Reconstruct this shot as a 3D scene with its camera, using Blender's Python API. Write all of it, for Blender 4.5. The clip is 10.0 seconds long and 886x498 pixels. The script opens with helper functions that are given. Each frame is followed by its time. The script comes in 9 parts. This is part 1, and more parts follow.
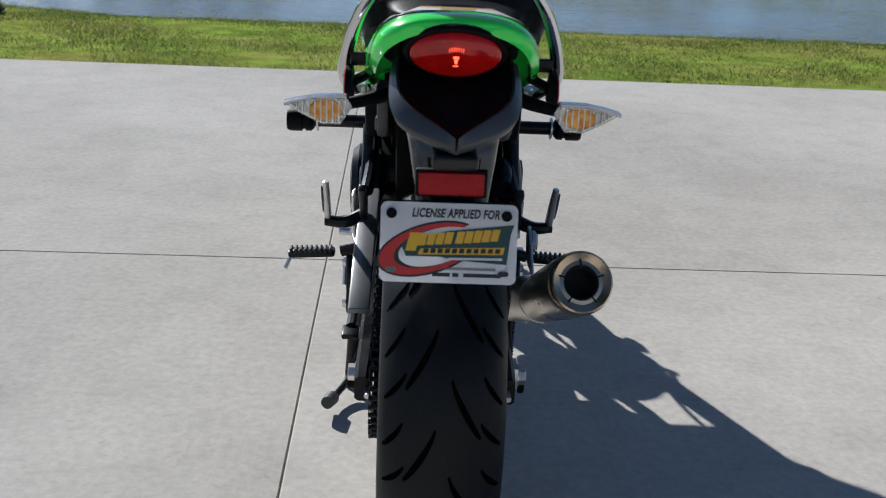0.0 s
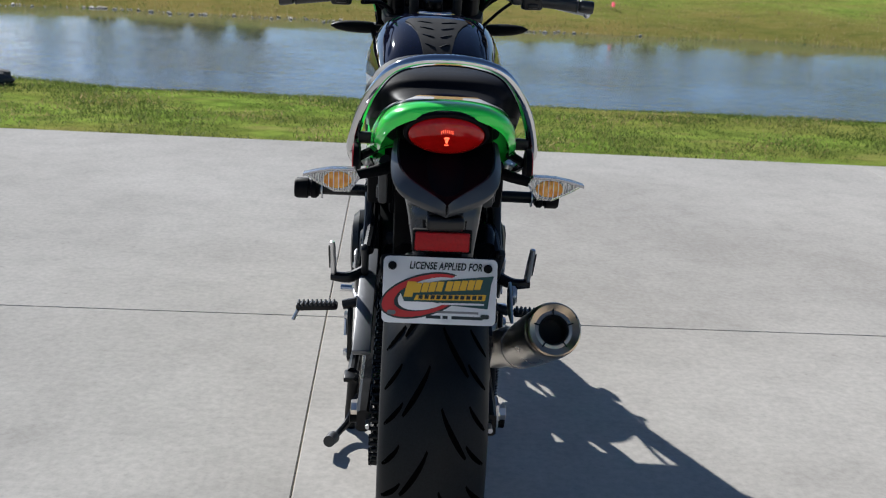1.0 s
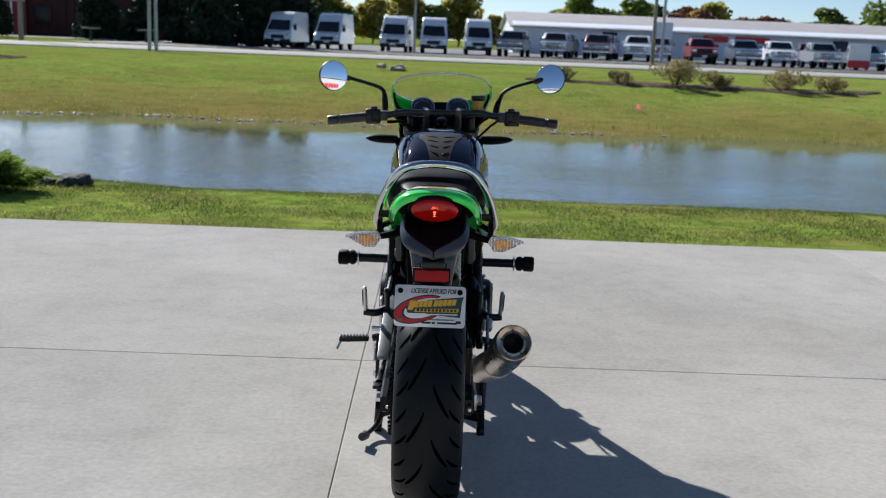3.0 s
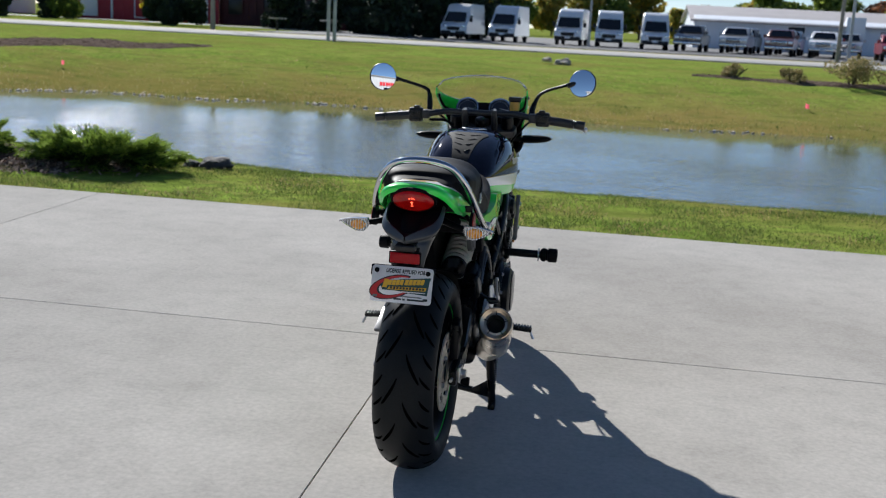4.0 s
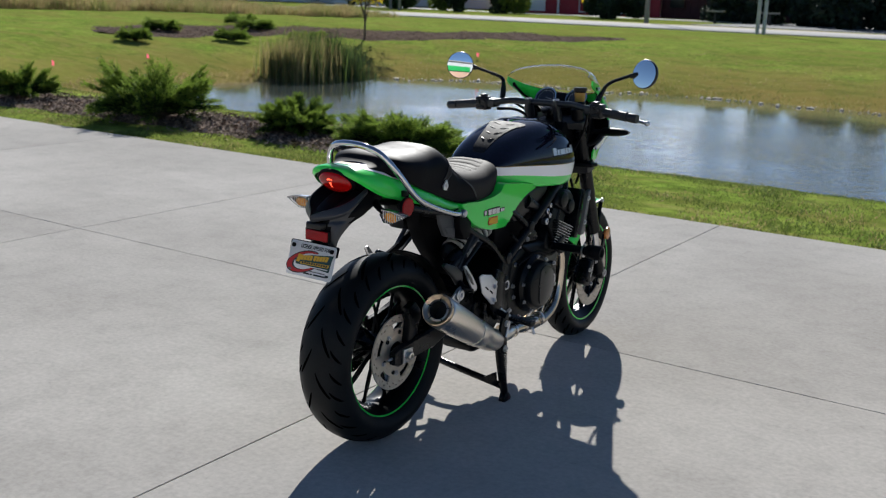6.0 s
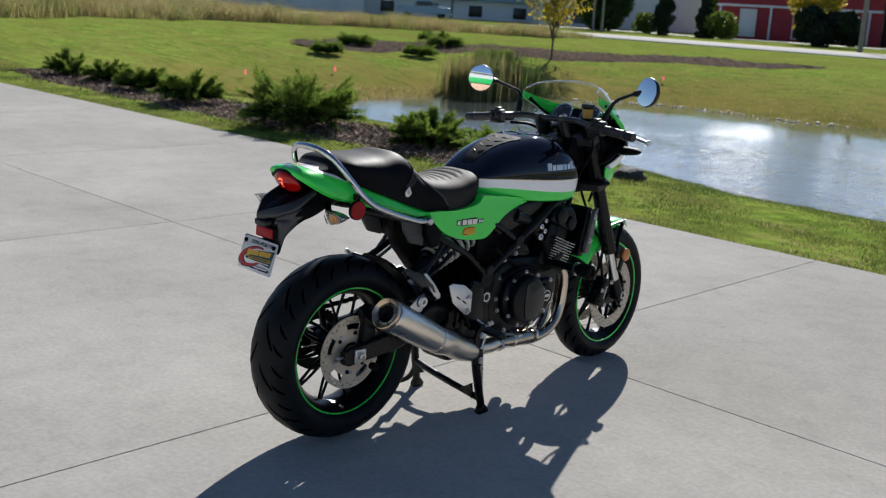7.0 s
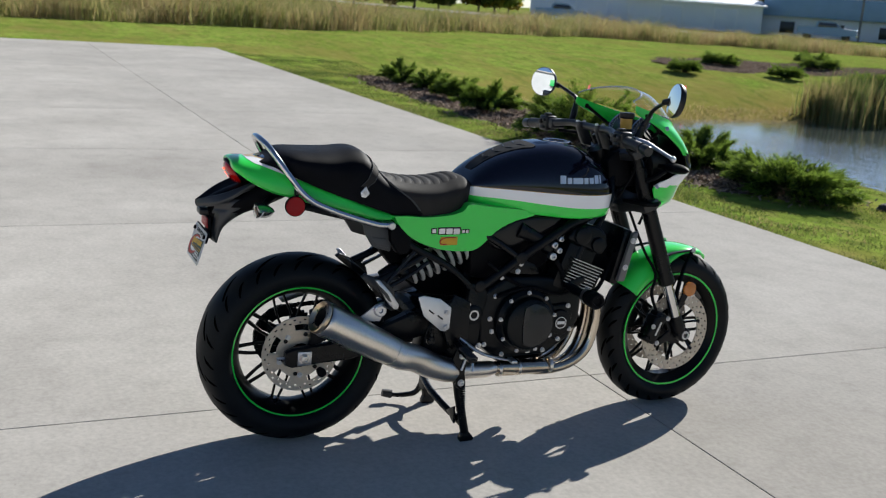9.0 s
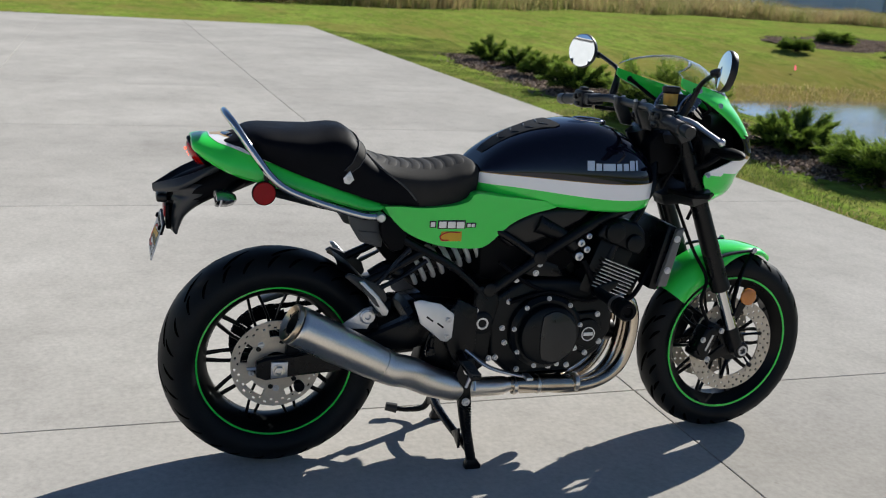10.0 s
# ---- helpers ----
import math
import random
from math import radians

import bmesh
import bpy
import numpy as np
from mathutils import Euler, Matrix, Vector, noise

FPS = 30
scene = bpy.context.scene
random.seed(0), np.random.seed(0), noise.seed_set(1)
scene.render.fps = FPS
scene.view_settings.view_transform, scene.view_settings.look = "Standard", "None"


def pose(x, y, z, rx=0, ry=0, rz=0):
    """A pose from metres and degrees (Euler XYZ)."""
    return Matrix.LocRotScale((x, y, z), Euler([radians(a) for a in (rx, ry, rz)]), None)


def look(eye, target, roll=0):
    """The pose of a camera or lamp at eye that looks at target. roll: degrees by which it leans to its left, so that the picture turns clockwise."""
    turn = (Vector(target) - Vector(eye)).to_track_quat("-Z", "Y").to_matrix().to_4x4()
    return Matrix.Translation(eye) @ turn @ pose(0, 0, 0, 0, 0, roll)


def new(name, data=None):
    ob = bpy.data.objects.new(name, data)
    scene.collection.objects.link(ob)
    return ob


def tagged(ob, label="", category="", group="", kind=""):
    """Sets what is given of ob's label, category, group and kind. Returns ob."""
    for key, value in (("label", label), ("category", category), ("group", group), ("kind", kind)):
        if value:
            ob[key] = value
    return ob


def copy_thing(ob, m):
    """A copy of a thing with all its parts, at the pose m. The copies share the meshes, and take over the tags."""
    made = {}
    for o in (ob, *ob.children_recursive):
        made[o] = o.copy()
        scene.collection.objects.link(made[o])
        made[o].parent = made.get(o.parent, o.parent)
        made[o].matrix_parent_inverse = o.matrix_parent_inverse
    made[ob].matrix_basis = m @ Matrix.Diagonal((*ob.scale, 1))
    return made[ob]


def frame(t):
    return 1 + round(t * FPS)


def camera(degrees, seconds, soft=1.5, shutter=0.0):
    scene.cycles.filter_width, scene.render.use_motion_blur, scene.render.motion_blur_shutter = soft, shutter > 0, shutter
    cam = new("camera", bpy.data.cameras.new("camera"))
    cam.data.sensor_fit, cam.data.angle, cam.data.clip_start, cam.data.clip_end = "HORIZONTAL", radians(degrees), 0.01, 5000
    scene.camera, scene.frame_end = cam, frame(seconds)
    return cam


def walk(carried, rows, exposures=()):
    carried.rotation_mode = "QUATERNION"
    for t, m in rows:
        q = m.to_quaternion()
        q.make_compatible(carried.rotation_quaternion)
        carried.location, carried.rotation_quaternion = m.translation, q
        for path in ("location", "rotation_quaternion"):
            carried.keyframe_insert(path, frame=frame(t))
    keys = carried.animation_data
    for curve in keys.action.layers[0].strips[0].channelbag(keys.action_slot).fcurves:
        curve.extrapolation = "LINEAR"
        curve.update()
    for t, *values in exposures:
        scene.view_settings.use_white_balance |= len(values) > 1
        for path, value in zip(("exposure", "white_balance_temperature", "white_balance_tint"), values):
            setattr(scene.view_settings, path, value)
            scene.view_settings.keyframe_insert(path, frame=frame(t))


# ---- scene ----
cam = camera(46.0, 10.0, 1.0)
cam.data.dof.use_dof, cam.data.dof.focus_distance, cam.data.dof.aperture_fstop = True, 2.25, 9.0
PATH = [
    (0, (-0.057, -1.588, 1.143), (0.011, 0.285, 0.443), 2.6),
    (0.5, (-0.060, -1.708, 1.173), (0.007, 0.182, 0.519), 3.0),
    (1, (-0.069, -1.859, 1.207), (0.014, 0.056, 0.633), 3.1),
    (1.5, (-0.080, -2.024, 1.242), (0.012, -0.088, 0.746), 2.7),
    (2, (-0.079, -2.273, 1.271), (-0.011, -0.321, 0.841), 2.2),
    (2.2, (-0.080, -2.386, 1.287), (-0.024, -0.430, 0.870), 2.1),
    (3.3, (0.160, -2.990, 1.360), (0.082, -1.032, 0.966), 2.6),
    (3.5, (0.289, -3.060, 1.383), (0.127, -1.111, 0.965), 2.7),
    (4, (0.586, -3.142, 1.411), (0.261, -1.214, 0.988), 2.9),
    (4.5, (0.952, -3.085, 1.427), (0.446, -1.205, 0.967), 2.2),
    (5, (1.362, -2.984, 1.441), (0.644, -1.177, 0.972), 1.4),
    (5.5, (1.683, -2.800, 1.448), (0.785, -1.076, 0.980), 1.5),
    (5.7, (1.810, -2.728, 1.458), (0.835, -1.046, 0.989), 1.7),
    (6.8, (2.526, -2.260, 1.460), (1.204, -0.830, 1.003), 3.2),
    (7, (2.635, -2.153, 1.463), (1.260, -0.772, 1.013), 3.4),
    (7.5, (2.917, -1.855, 1.472), (1.400, -0.630, 1.029), 3.4),
    (8, (3.086, -1.535, 1.458), (1.450, -0.470, 1.020), 3.7),
    (8.5, (3.150, -1.188, 1.466), (1.433, -0.266, 1.017), 4.0),
    (9, (3.188, -0.890, 1.460), (1.407, -0.105, 0.999), 4.0),
    (9.5, (3.095, -0.614, 1.441), (1.271, 0.04, 0.9565), 4.2),
    (10, (2.820, -0.421, 1.403), (0.967, 0.181, 0.890), 3.7),
]
LIGHTNESS = [(0, 0.68, 5970, 8.5), (2, 0.72, 5970, 8.5), (3.5, 0.70, 6010, 8.5), (5.5, 0.62, 6090, 8.5), (7, 0.64, 6140, 8.5), (8, 0.66, 6170, 8.5), (9, 0.74, 6220, 7.5), (10, 0.72, 6240, 7.5)]
walk(cam, [(t, look(eye, target, roll)) for t, eye, target, roll in PATH], LIGHTNESS)

# ---- light and exposure ----
SUN_FROM = Vector((-0.84, 1.35, 1.0)).normalized()
world = bpy.data.worlds.new("world")
scene.world = world
world.use_nodes = True
_wn = world.node_tree
_sky = _wn.nodes.new("ShaderNodeTexSky")
_sky.sky_type = "NISHITA"
_sky.sun_disc = False
_sky.sun_elevation = math.asin(SUN_FROM.z)
_sky.sun_rotation = math.atan2(SUN_FROM.x, SUN_FROM.y)
_sky.air_density = 0.65
_sky.altitude = 300
_sky.dust_density = 0.3
_sky.ozone_density = 2.5
_wn.links.new(_sky.outputs[0], _wn.nodes["Background"].inputs[0])
_wn.nodes["Background"].inputs[1].default_value = 0.060
_sun = bpy.data.lights.new("sun", "SUN")
_sun.energy = 5.0
_sun.angle = radians(0.53)
_sun.color = (1.0, 0.94, 0.86)
sun_ob = new("sun", _sun)
sun_ob.matrix_world = look(SUN_FROM * 60, (0, 0, 0))

# ---- materials ----
MATS = {}


def mat(name, col, rough=0.5, metal=0.0, col2=None, scale=6.0, bump=0.0, bscale=None, detail=4.0, coat=0.0, spec=0.5,
        rough2=None, per_object=0.0, per_island=0.0, trans=0.0, ior=1.45, glow=None, aniso=None, fine=0.0, fine_scale=120.0,
        stretch=None, contrast=(0.35, 0.65), leaf=0.0, matte=0.0, sheen=None):
    """A principled surface whose colour drifts between col and col2 over noise, with fine grain and relief."""
    m = bpy.data.materials.new(name)
    m.use_nodes = True
    nt = m.node_tree
    N, L = nt.nodes, nt.links
    p = N["Principled BSDF"]
    p.inputs["Base Color"].default_value = (*col, 1)
    p.inputs["Roughness"].default_value = rough
    p.inputs["Metallic"].default_value = metal
    p.inputs["Specular IOR Level"].default_value = spec
    p.inputs["IOR"].default_value = ior
    p.inputs["Coat Weight"].default_value = coat
    p.inputs["Coat Roughness"].default_value = 0.03
    p.inputs["Transmission Weight"].default_value = trans
    p.inputs["Diffuse Roughness"].default_value = matte
    if sheen:
        p.inputs["Sheen Weight"].default_value = sheen[0]
        p.inputs["Sheen Roughness"].default_value = 0.5
        p.inputs["Sheen Tint"].default_value = (*sheen[1], 1)
    if glow:
        p.inputs["Emission Color"].default_value = (*glow[0], 1)
        p.inputs["Emission Strength"].default_value = glow[1]
    co = N.new("ShaderNodeTexCoord")
    src = co.outputs["Object"]
    if stretch:
        mp = N.new("ShaderNodeMapping")
        mp.inputs["Scale"].default_value = stretch
        L.new(src, mp.inputs[0])
        src = mp.outputs[0]
    colour = None
    if col2:
        nz = N.new("ShaderNodeTexNoise")
        nz.inputs["Scale"].default_value = scale
        nz.inputs["Detail"].default_value = detail
        nz.inputs["Roughness"].default_value = 0.6
        L.new(src, nz.inputs["Vector"])
        rp = N.new("ShaderNodeValToRGB")
        rp.color_ramp.elements[0].position, rp.color_ramp.elements[1].position = contrast
        rp.color_ramp.elements[0].color = (*col, 1)
        rp.color_ramp.elements[1].color = (*col2, 1)
        L.new(nz.outputs["Fac"], rp.inputs[0])
        colour = rp.outputs[0]
        if rough2 is not None:
            mr = N.new("ShaderNodeMapRange")
            mr.inputs["To Min"].default_value, mr.inputs["To Max"].default_value = rough, rough2
            mr.inputs["From Min"].default_value, mr.inputs["From Max"].default_value = contrast
            L.new(nz.outputs["Fac"], mr.inputs["Value"])
            L.new(mr.outputs[0], p.inputs["Roughness"])
    if fine or per_object or per_island:
        hv = N.new("ShaderNodeHueSaturation")
        if colour:
            L.new(colour, hv.inputs["Color"])
        else:
            hv.inputs["Color"].default_value = (*col, 1)
        val = None
        if fine:
            nf = N.new("ShaderNodeTexNoise")
            nf.inputs["Scale"].default_value = fine_scale
            nf.inputs["Detail"].default_value = 3.0
            L.new(src, nf.inputs["Vector"])
            mf = N.new("ShaderNodeMapRange")
            mf.inputs["From Min"].default_value, mf.inputs["From Max"].default_value = 0.3, 0.7
            mf.inputs["To Min"].default_value, mf.inputs["To Max"].default_value = 1 - fine, 1 + fine
            L.new(nf.outputs["Fac"], mf.inputs["Value"])
            val = mf.outputs[0]
        for amount, node, out in ((per_object, "ShaderNodeObjectInfo", "Random"), (per_island, "ShaderNodeNewGeometry", "Random Per Island")):
            if amount:
                oi = N.new(node)
                mo = N.new("ShaderNodeMapRange")
                mo.inputs["To Min"].default_value, mo.inputs["To Max"].default_value = 1 - amount, 1 + amount
                L.new(oi.outputs[out], mo.inputs["Value"])
                if val:
                    mu = N.new("ShaderNodeMath")
                    mu.operation = "MULTIPLY"
                    L.new(val, mu.inputs[0])
                    L.new(mo.outputs[0], mu.inputs[1])
                    val = mu.outputs[0]
                else:
                    val = mo.outputs[0]
        L.new(val, hv.inputs["Value"])
        colour = hv.outputs[0]
    if colour:
        L.new(colour, p.inputs["Base Color"])
    if bump:
        nb = N.new("ShaderNodeTexNoise")
        nb.inputs["Scale"].default_value = bscale or scale * 6
        nb.inputs["Detail"].default_value = 5.0
        L.new(src, nb.inputs["Vector"])
        bp = N.new("ShaderNodeBump")
        bp.inputs["Strength"].default_value = min(1.0, bump * 10)
        bp.inputs["Distance"].default_value = bump / 10
        L.new(nb.outputs["Fac"], bp.inputs["Height"])
        L.new(bp.outputs[0], p.inputs["Normal"])
    if leaf:
        tr = N.new("ShaderNodeBsdfTranslucent")
        mx = N.new("ShaderNodeMixShader")
        mx.inputs[0].default_value = leaf
        if colour:
            L.new(colour, tr.inputs["Color"])
        else:
            tr.inputs["Color"].default_value = (*col, 1)
        L.new(p.outputs[0], mx.inputs[1])
        L.new(tr.outputs[0], mx.inputs[2])
        L.new(mx.outputs[0], N["Material Output"].inputs["Surface"])
    MATS[name] = m
    return m


GREEN = mat("candy_green_paint", (0.045, 0.67, 0.070), 0.3, coat=1.0, col2=(0.05, 0.70, 0.080), scale=3, spec=0.1)
BLACKP = mat("gloss_black_paint", (0.0028, 0.003, 0.010), 0.3, coat=1.0, col2=(0.0038, 0.004, 0.013), scale=3, spec=0.0)
WHITEP = mat("white_paint", (0.82, 0.82, 0.85), 0.3, coat=0.8, col2=(0.85, 0.85, 0.87), scale=3)
GOLD = mat("gold_line_paint", (0.42, 0.26, 0.07), 0.35, coat=0.5)
SILVERP = mat("silver_emblem", (0.62, 0.63, 0.65), 0.3, 0.7)
PLAST = mat("black_plastic", (0.0025, 0.003, 0.0045), 0.45, spec=0.09, col2=(0.004, 0.004, 0.005), scale=9, rough2=0.62, bump=0.01, bscale=500)
PLASTS = mat("satin_black_plastic", (0.005, 0.005, 0.0055), 0.3, spec=0.4, col2=(0.007, 0.007, 0.008), scale=7, rough2=0.42)
METALB = mat("black_metal", (0.002, 0.003, 0.0045), 0.22, 0.0, spec=0.25, col2=(0.003, 0.0035, 0.005), scale=11, rough2=0.4)
ENGB = mat("engine_black", (0.002, 0.0035, 0.005), 0.25, 0.0, spec=0.22, col2=(0.003, 0.0045, 0.006), scale=8, rough2=0.42, bump=0.006, bscale=350)
BARM = mat("satin_bar_black", (0.012, 0.013, 0.015), 0.32, spec=0.55, col2=(0.018, 0.019, 0.021), scale=11, rough2=0.42)
WHEELB = mat("wheel_black", (0.002, 0.0026, 0.003), 0.25, spec=0.18, col2=(0.003, 0.0036, 0.004), scale=7, rough2=0.36)
REFLC = mat("lamp_reflector", (0.32, 0.32, 0.34), 0.22, 0.9)
# near-black that paints the shade inside slots and the silencer outlet
DARKC = mat("recess_shade", (0.006, 0.006, 0.006), 0.8)
RUBBER = mat("tyre_rubber", (0.0038, 0.0052, 0.0068), 0.34, spec=0.16, col2=(0.0095, 0.0110, 0.0125), scale=5, rough2=0.6, bump=0.012, bscale=260, fine=0.18, fine_scale=300)
# near-black for surface strips that paint the shade inside tread grooves
GROOVE = mat("groove_shade", (0.002, 0.002, 0.002), 0.9, spec=0.0)
RUB2 = mat("grip_rubber", (0.020, 0.020, 0.021), 0.5, col2=(0.030, 0.030, 0.031), scale=40, bump=0.02, bscale=400)
VINYL = mat("seat_vinyl", (0.0015, 0.002, 0.004), 0.48, spec=0.09, col2=(0.004, 0.0045, 0.007), scale=12, rough2=0.6, bump=0.012, bscale=600)
VINYL3 = mat("seat_rider_vinyl", (0.024, 0.0225, 0.021), 0.6, spec=0.10, col2=(0.032, 0.030, 0.028), scale=12, rough2=0.66, bump=0.012, bscale=600)
STITCH = mat("seat_piping", (0.05, 0.05, 0.05), 0.6)
CHROME = mat("chrome", (0.55, 0.55, 0.56), 0.07, 1.0)
CAPM = mat("bronze_end_cap", (0.50, 0.40, 0.29), 0.26, 1.0, col2=(0.58, 0.47, 0.35), scale=9, rough2=0.36)
HEADER = mat("header_steel", (0.50, 0.45, 0.38), 0.16, 1.0, col2=(0.42, 0.33, 0.24), scale=5, rough2=0.26)
STEEL = mat("brushed_steel", (0.64, 0.59, 0.53), 0.25, 1.0, col2=(0.72, 0.67, 0.61), scale=4, rough2=0.4, stretch=(1, 1, 1), fine=0.05, fine_scale=200)
ALU = mat("silver_aluminium", (0.50, 0.51, 0.53), 0.32, 1.0, col2=(0.58, 0.58, 0.6), scale=14, rough2=0.42)
ALUD = mat("bright_aluminium_plate", (0.62, 0.63, 0.65), 0.4, 0.75, col2=(0.68, 0.68, 0.7), scale=14)
DISC = mat("brake_disc_steel", (0.60, 0.52, 0.41), 0.45, 0.3, col2=(0.50, 0.43, 0.34), scale=20, fine=0.06, fine_scale=160)
SPRING = mat("spring_grey", (0.50, 0.50, 0.48), 0.45, 0.2)
REDL = mat("red_lens", (0.25, 0.003, 0.003), 0.10, coat=0.3, spec=0.3, glow=((1.0, 0.012, 0.006), 0.035), col2=(0.16, 0.002, 0.002), scale=30, contrast=(0.42, 0.6))
REDLIT = mat("lit_bulb_red", (0.9, 0.1, 0.05), 0.2, glow=((1.0, 0.10, 0.04), 1.6))
REDR = mat("red_reflector", (0.33, 0.005, 0.009), 0.3, coat=0.0, spec=0.22, col2=(0.24, 0.004, 0.007), scale=240, bump=0.03, bscale=700)
AMBER = mat("amber_reflector", (0.55, 0.20, 0.03), 0.25, coat=0.5, col2=(0.42, 0.13, 0.02), scale=200, bump=0.02, bscale=600)
AMBERB = mat("amber_bulb", (0.75, 0.25, 0.02), 0.2, col2=(0.95, 0.45, 0.08), scale=90, contrast=(0.4, 0.6))
GUARDG = mat("silver_grey_cover", (0.10, 0.105, 0.115), 0.34, 0.3, col2=(0.12, 0.125, 0.135), scale=9, rough2=0.4)
BOXG = mat("dull_grey_plastic", (0.055, 0.057, 0.060), 0.5, spec=0.3, col2=(0.070, 0.072, 0.075), scale=9, rough2=0.6)
# black plastic greyed so that its colour carries the sky's reflection
SATIN = mat("satin_black_painted_sheen", (0.036, 0.038, 0.043), 0.26, 0.4, spec=0.6, col2=(0.046, 0.048, 0.052), scale=9, rough2=0.36)
COVERB = mat("satin_black_cover", (0.006, 0.008, 0.010), 0.26, coat=0.3, spec=0.3, col2=(0.008, 0.010, 0.013), scale=7, rough2=0.32)
CLEARL = mat("clear_lens", (0.86, 0.87, 0.88), 0.06, trans=0.82, col2=(0.8, 0.81, 0.82), scale=70, bump=0.006, bscale=150)
GLASS = mat("windscreen", (0.96, 0.97, 0.96), 0.02, trans=1.0, ior=1.12)
MIRROR = mat("mirror_glass", (0.86, 0.88, 0.9), 0.015, 1.0)
FLUID = mat("brake_fluid", (0.62, 0.38, 0.08), 0.2, trans=0.25, col2=(0.55, 0.32, 0.06), scale=30)
DIAL = mat("dial_face", (0.012, 0.014, 0.022), 0.3, coat=0.8)
DIALW = mat("dial_print", (0.7, 0.7, 0.7), 0.5)
PLATEW = mat("plate_white", (0.76, 0.76, 0.77), 0.35, col2=(0.72, 0.72, 0.73), scale=30, leaf=0.32)
INK = mat("plate_ink", (0.012, 0.02, 0.02), 0.5)
INKG = mat("plate_dark_green", (0.012, 0.05, 0.05), 0.5)
PRED = mat("plate_red", (0.45, 0.02, 0.02), 0.45)
PYEL = mat("plate_yellow", (0.62, 0.36, 0.02), 0.45)
PGREY = mat("plate_grey_ink", (0.2, 0.2, 0.2), 0.5)
RADI = mat("radiator_side", (0.12, 0.12, 0.12), 0.5, 0.2, col2=(0.15, 0.15, 0.15), scale=10)

# ---- shaping helpers ----


def spline(pts, sub=6):
    """Points of a smooth curve through pts (Catmull-Rom); each point may carry more numbers than three."""
    P = [np.array(p, float) for p in pts]
    P = [2 * P[0] - P[1]] + P + [2 * P[-1] - P[-2]]
    out = []
    for i in range(1, len(P) - 2):
        a, b, c, d = P[i - 1:i + 3]
        for k in range(sub):
            t = k / sub
            out.append(0.5 * (2 * b + (c - a) * t + (2 * a - 5 * b + 4 * c - d) * t * t + (3 * b - a - 3 * c + d) * t ** 3))
    out.append(P[-2])
    return out


def loft(bm, rings, caps=True, closed=True, ends=False):
    """Skins rings of equal length; closed: each ring is a loop; ends: the last ring joins the first."""
    R = [[bm.verts.new(tuple(p)) for p in r] for r in rings]
    n = len(R[0])
    pairs = list(zip(R, R[1:])) + ([(R[-1], R[0])] if ends else [])
    for a, b in pairs:
        for i in range(n if closed else n - 1):
            j = (i + 1) % n
            bm.faces.new((a[i], a[j], b[j], b[i]))
    if caps and closed and not ends:
        bm.faces.new(R[0])
        bm.faces.new(R[-1])
    return bm


def tube(bm, pts, r, n=10, sub=6, smooth=True, flat=1.0, closed=False):
    """A round bar along pts; r: one radius, or one for each point."""
    rs = list(r) if isinstance(r, (list, tuple)) else [r] * len(pts)
    P = [tuple(p) + (q,) for p, q in zip(pts, rs)]
    C = spline(P, sub) if smooth and len(P) > 2 else [np.array(p, float) for p in P]
    up = Vector((0, 0, 1))
    rings = []
    m = len(C)
    for i, c in enumerate(C):
        a = C[(i - 1) % m] if closed else C[max(i - 1, 0)]
        b = C[(i + 1) % m] if closed else C[min(i + 1, m - 1)]
        d = Vector([float(v) for v in b[:3] - a[:3]]).normalized()
        if abs(d.dot(up)) > 0.9:
            up = Vector((1, 0, 0)) if abs(d.x) < 0.9 else Vector((0, 1, 0))
        s = d.cross(up).normalized()
        u = s.cross(d).normalized()
        up = u
        o = Vector([float(v) for v in c[:3]])
        rings.append([o + float(c[3]) * (math.cos(k * 2 * math.pi / n) * s + flat * math.sin(k * 2 * math.pi / n) * u) for k in range(n)])
    return loft(bm, rings, ends=closed)


def lathe(bm, prof, at=(0, 0, 0), axis="x", n=32, close=False):
    """Turns a profile of (along, radius) round an axis (a letter or a vector) through at."""
    d = {"x": Vector((1, 0, 0)), "y": Vector((0, 1, 0)), "z": Vector((0, 0, 1))}[axis] if isinstance(axis, str) else Vector(axis).normalized()
    s = d.cross(Vector((0, 0, 1)) if abs(d.z) < 0.9 else Vector((0, 1, 0))).normalized()
    u = s.cross(d)
    o = Vector(at)
    rings = []
    for a, r in prof:
        rings.append([o + d * float(a) + max(float(r), 1e-4) * (math.cos(k * 2 * math.pi / n) * s + math.sin(k * 2 * math.pi / n) * u) for k in range(n)])
    return loft(bm, rings, caps=not close, ends=close)


def merge(bm, tmp):
    me = bpy.data.meshes.new("tmp")
    tmp.to_mesh(me)
    tmp.free()
    bm.from_mesh(me)
    bpy.data.meshes.remove(me)
    return bm


def soften(tmp, w, seg=2, angle=0.5):
    bmesh.ops.recalc_face_normals(tmp, faces=tmp.faces[:])
    if w:
        es = [e for e in tmp.edges if len(e.link_faces) == 2 and e.calc_face_angle(0) > angle]
        bmesh.ops.bevel(tmp, geom=es, offset=w, segments=seg, profile=0.5, affect="EDGES", clamp_overlap=True)
    return tmp


def prism(bm, pts, a, b, w=0.003, axis="x", m=None, seg=2):
    """A plate with the outline pts (in the two other axes), from a to b along axis, with softened edges."""
    t = bmesh.new()
    put = {"x": lambda p, q: (q, p[0], p[1]), "y": lambda p, q: (p[0], q, p[1]), "z": lambda p, q: (p[0], p[1], q)}[axis]
    loft(t, [[put(p, a) for p in pts], [put(p, b) for p in pts]])
    soften(t, w, seg)
    if m:
        t.transform(m)
    return merge(bm, t)


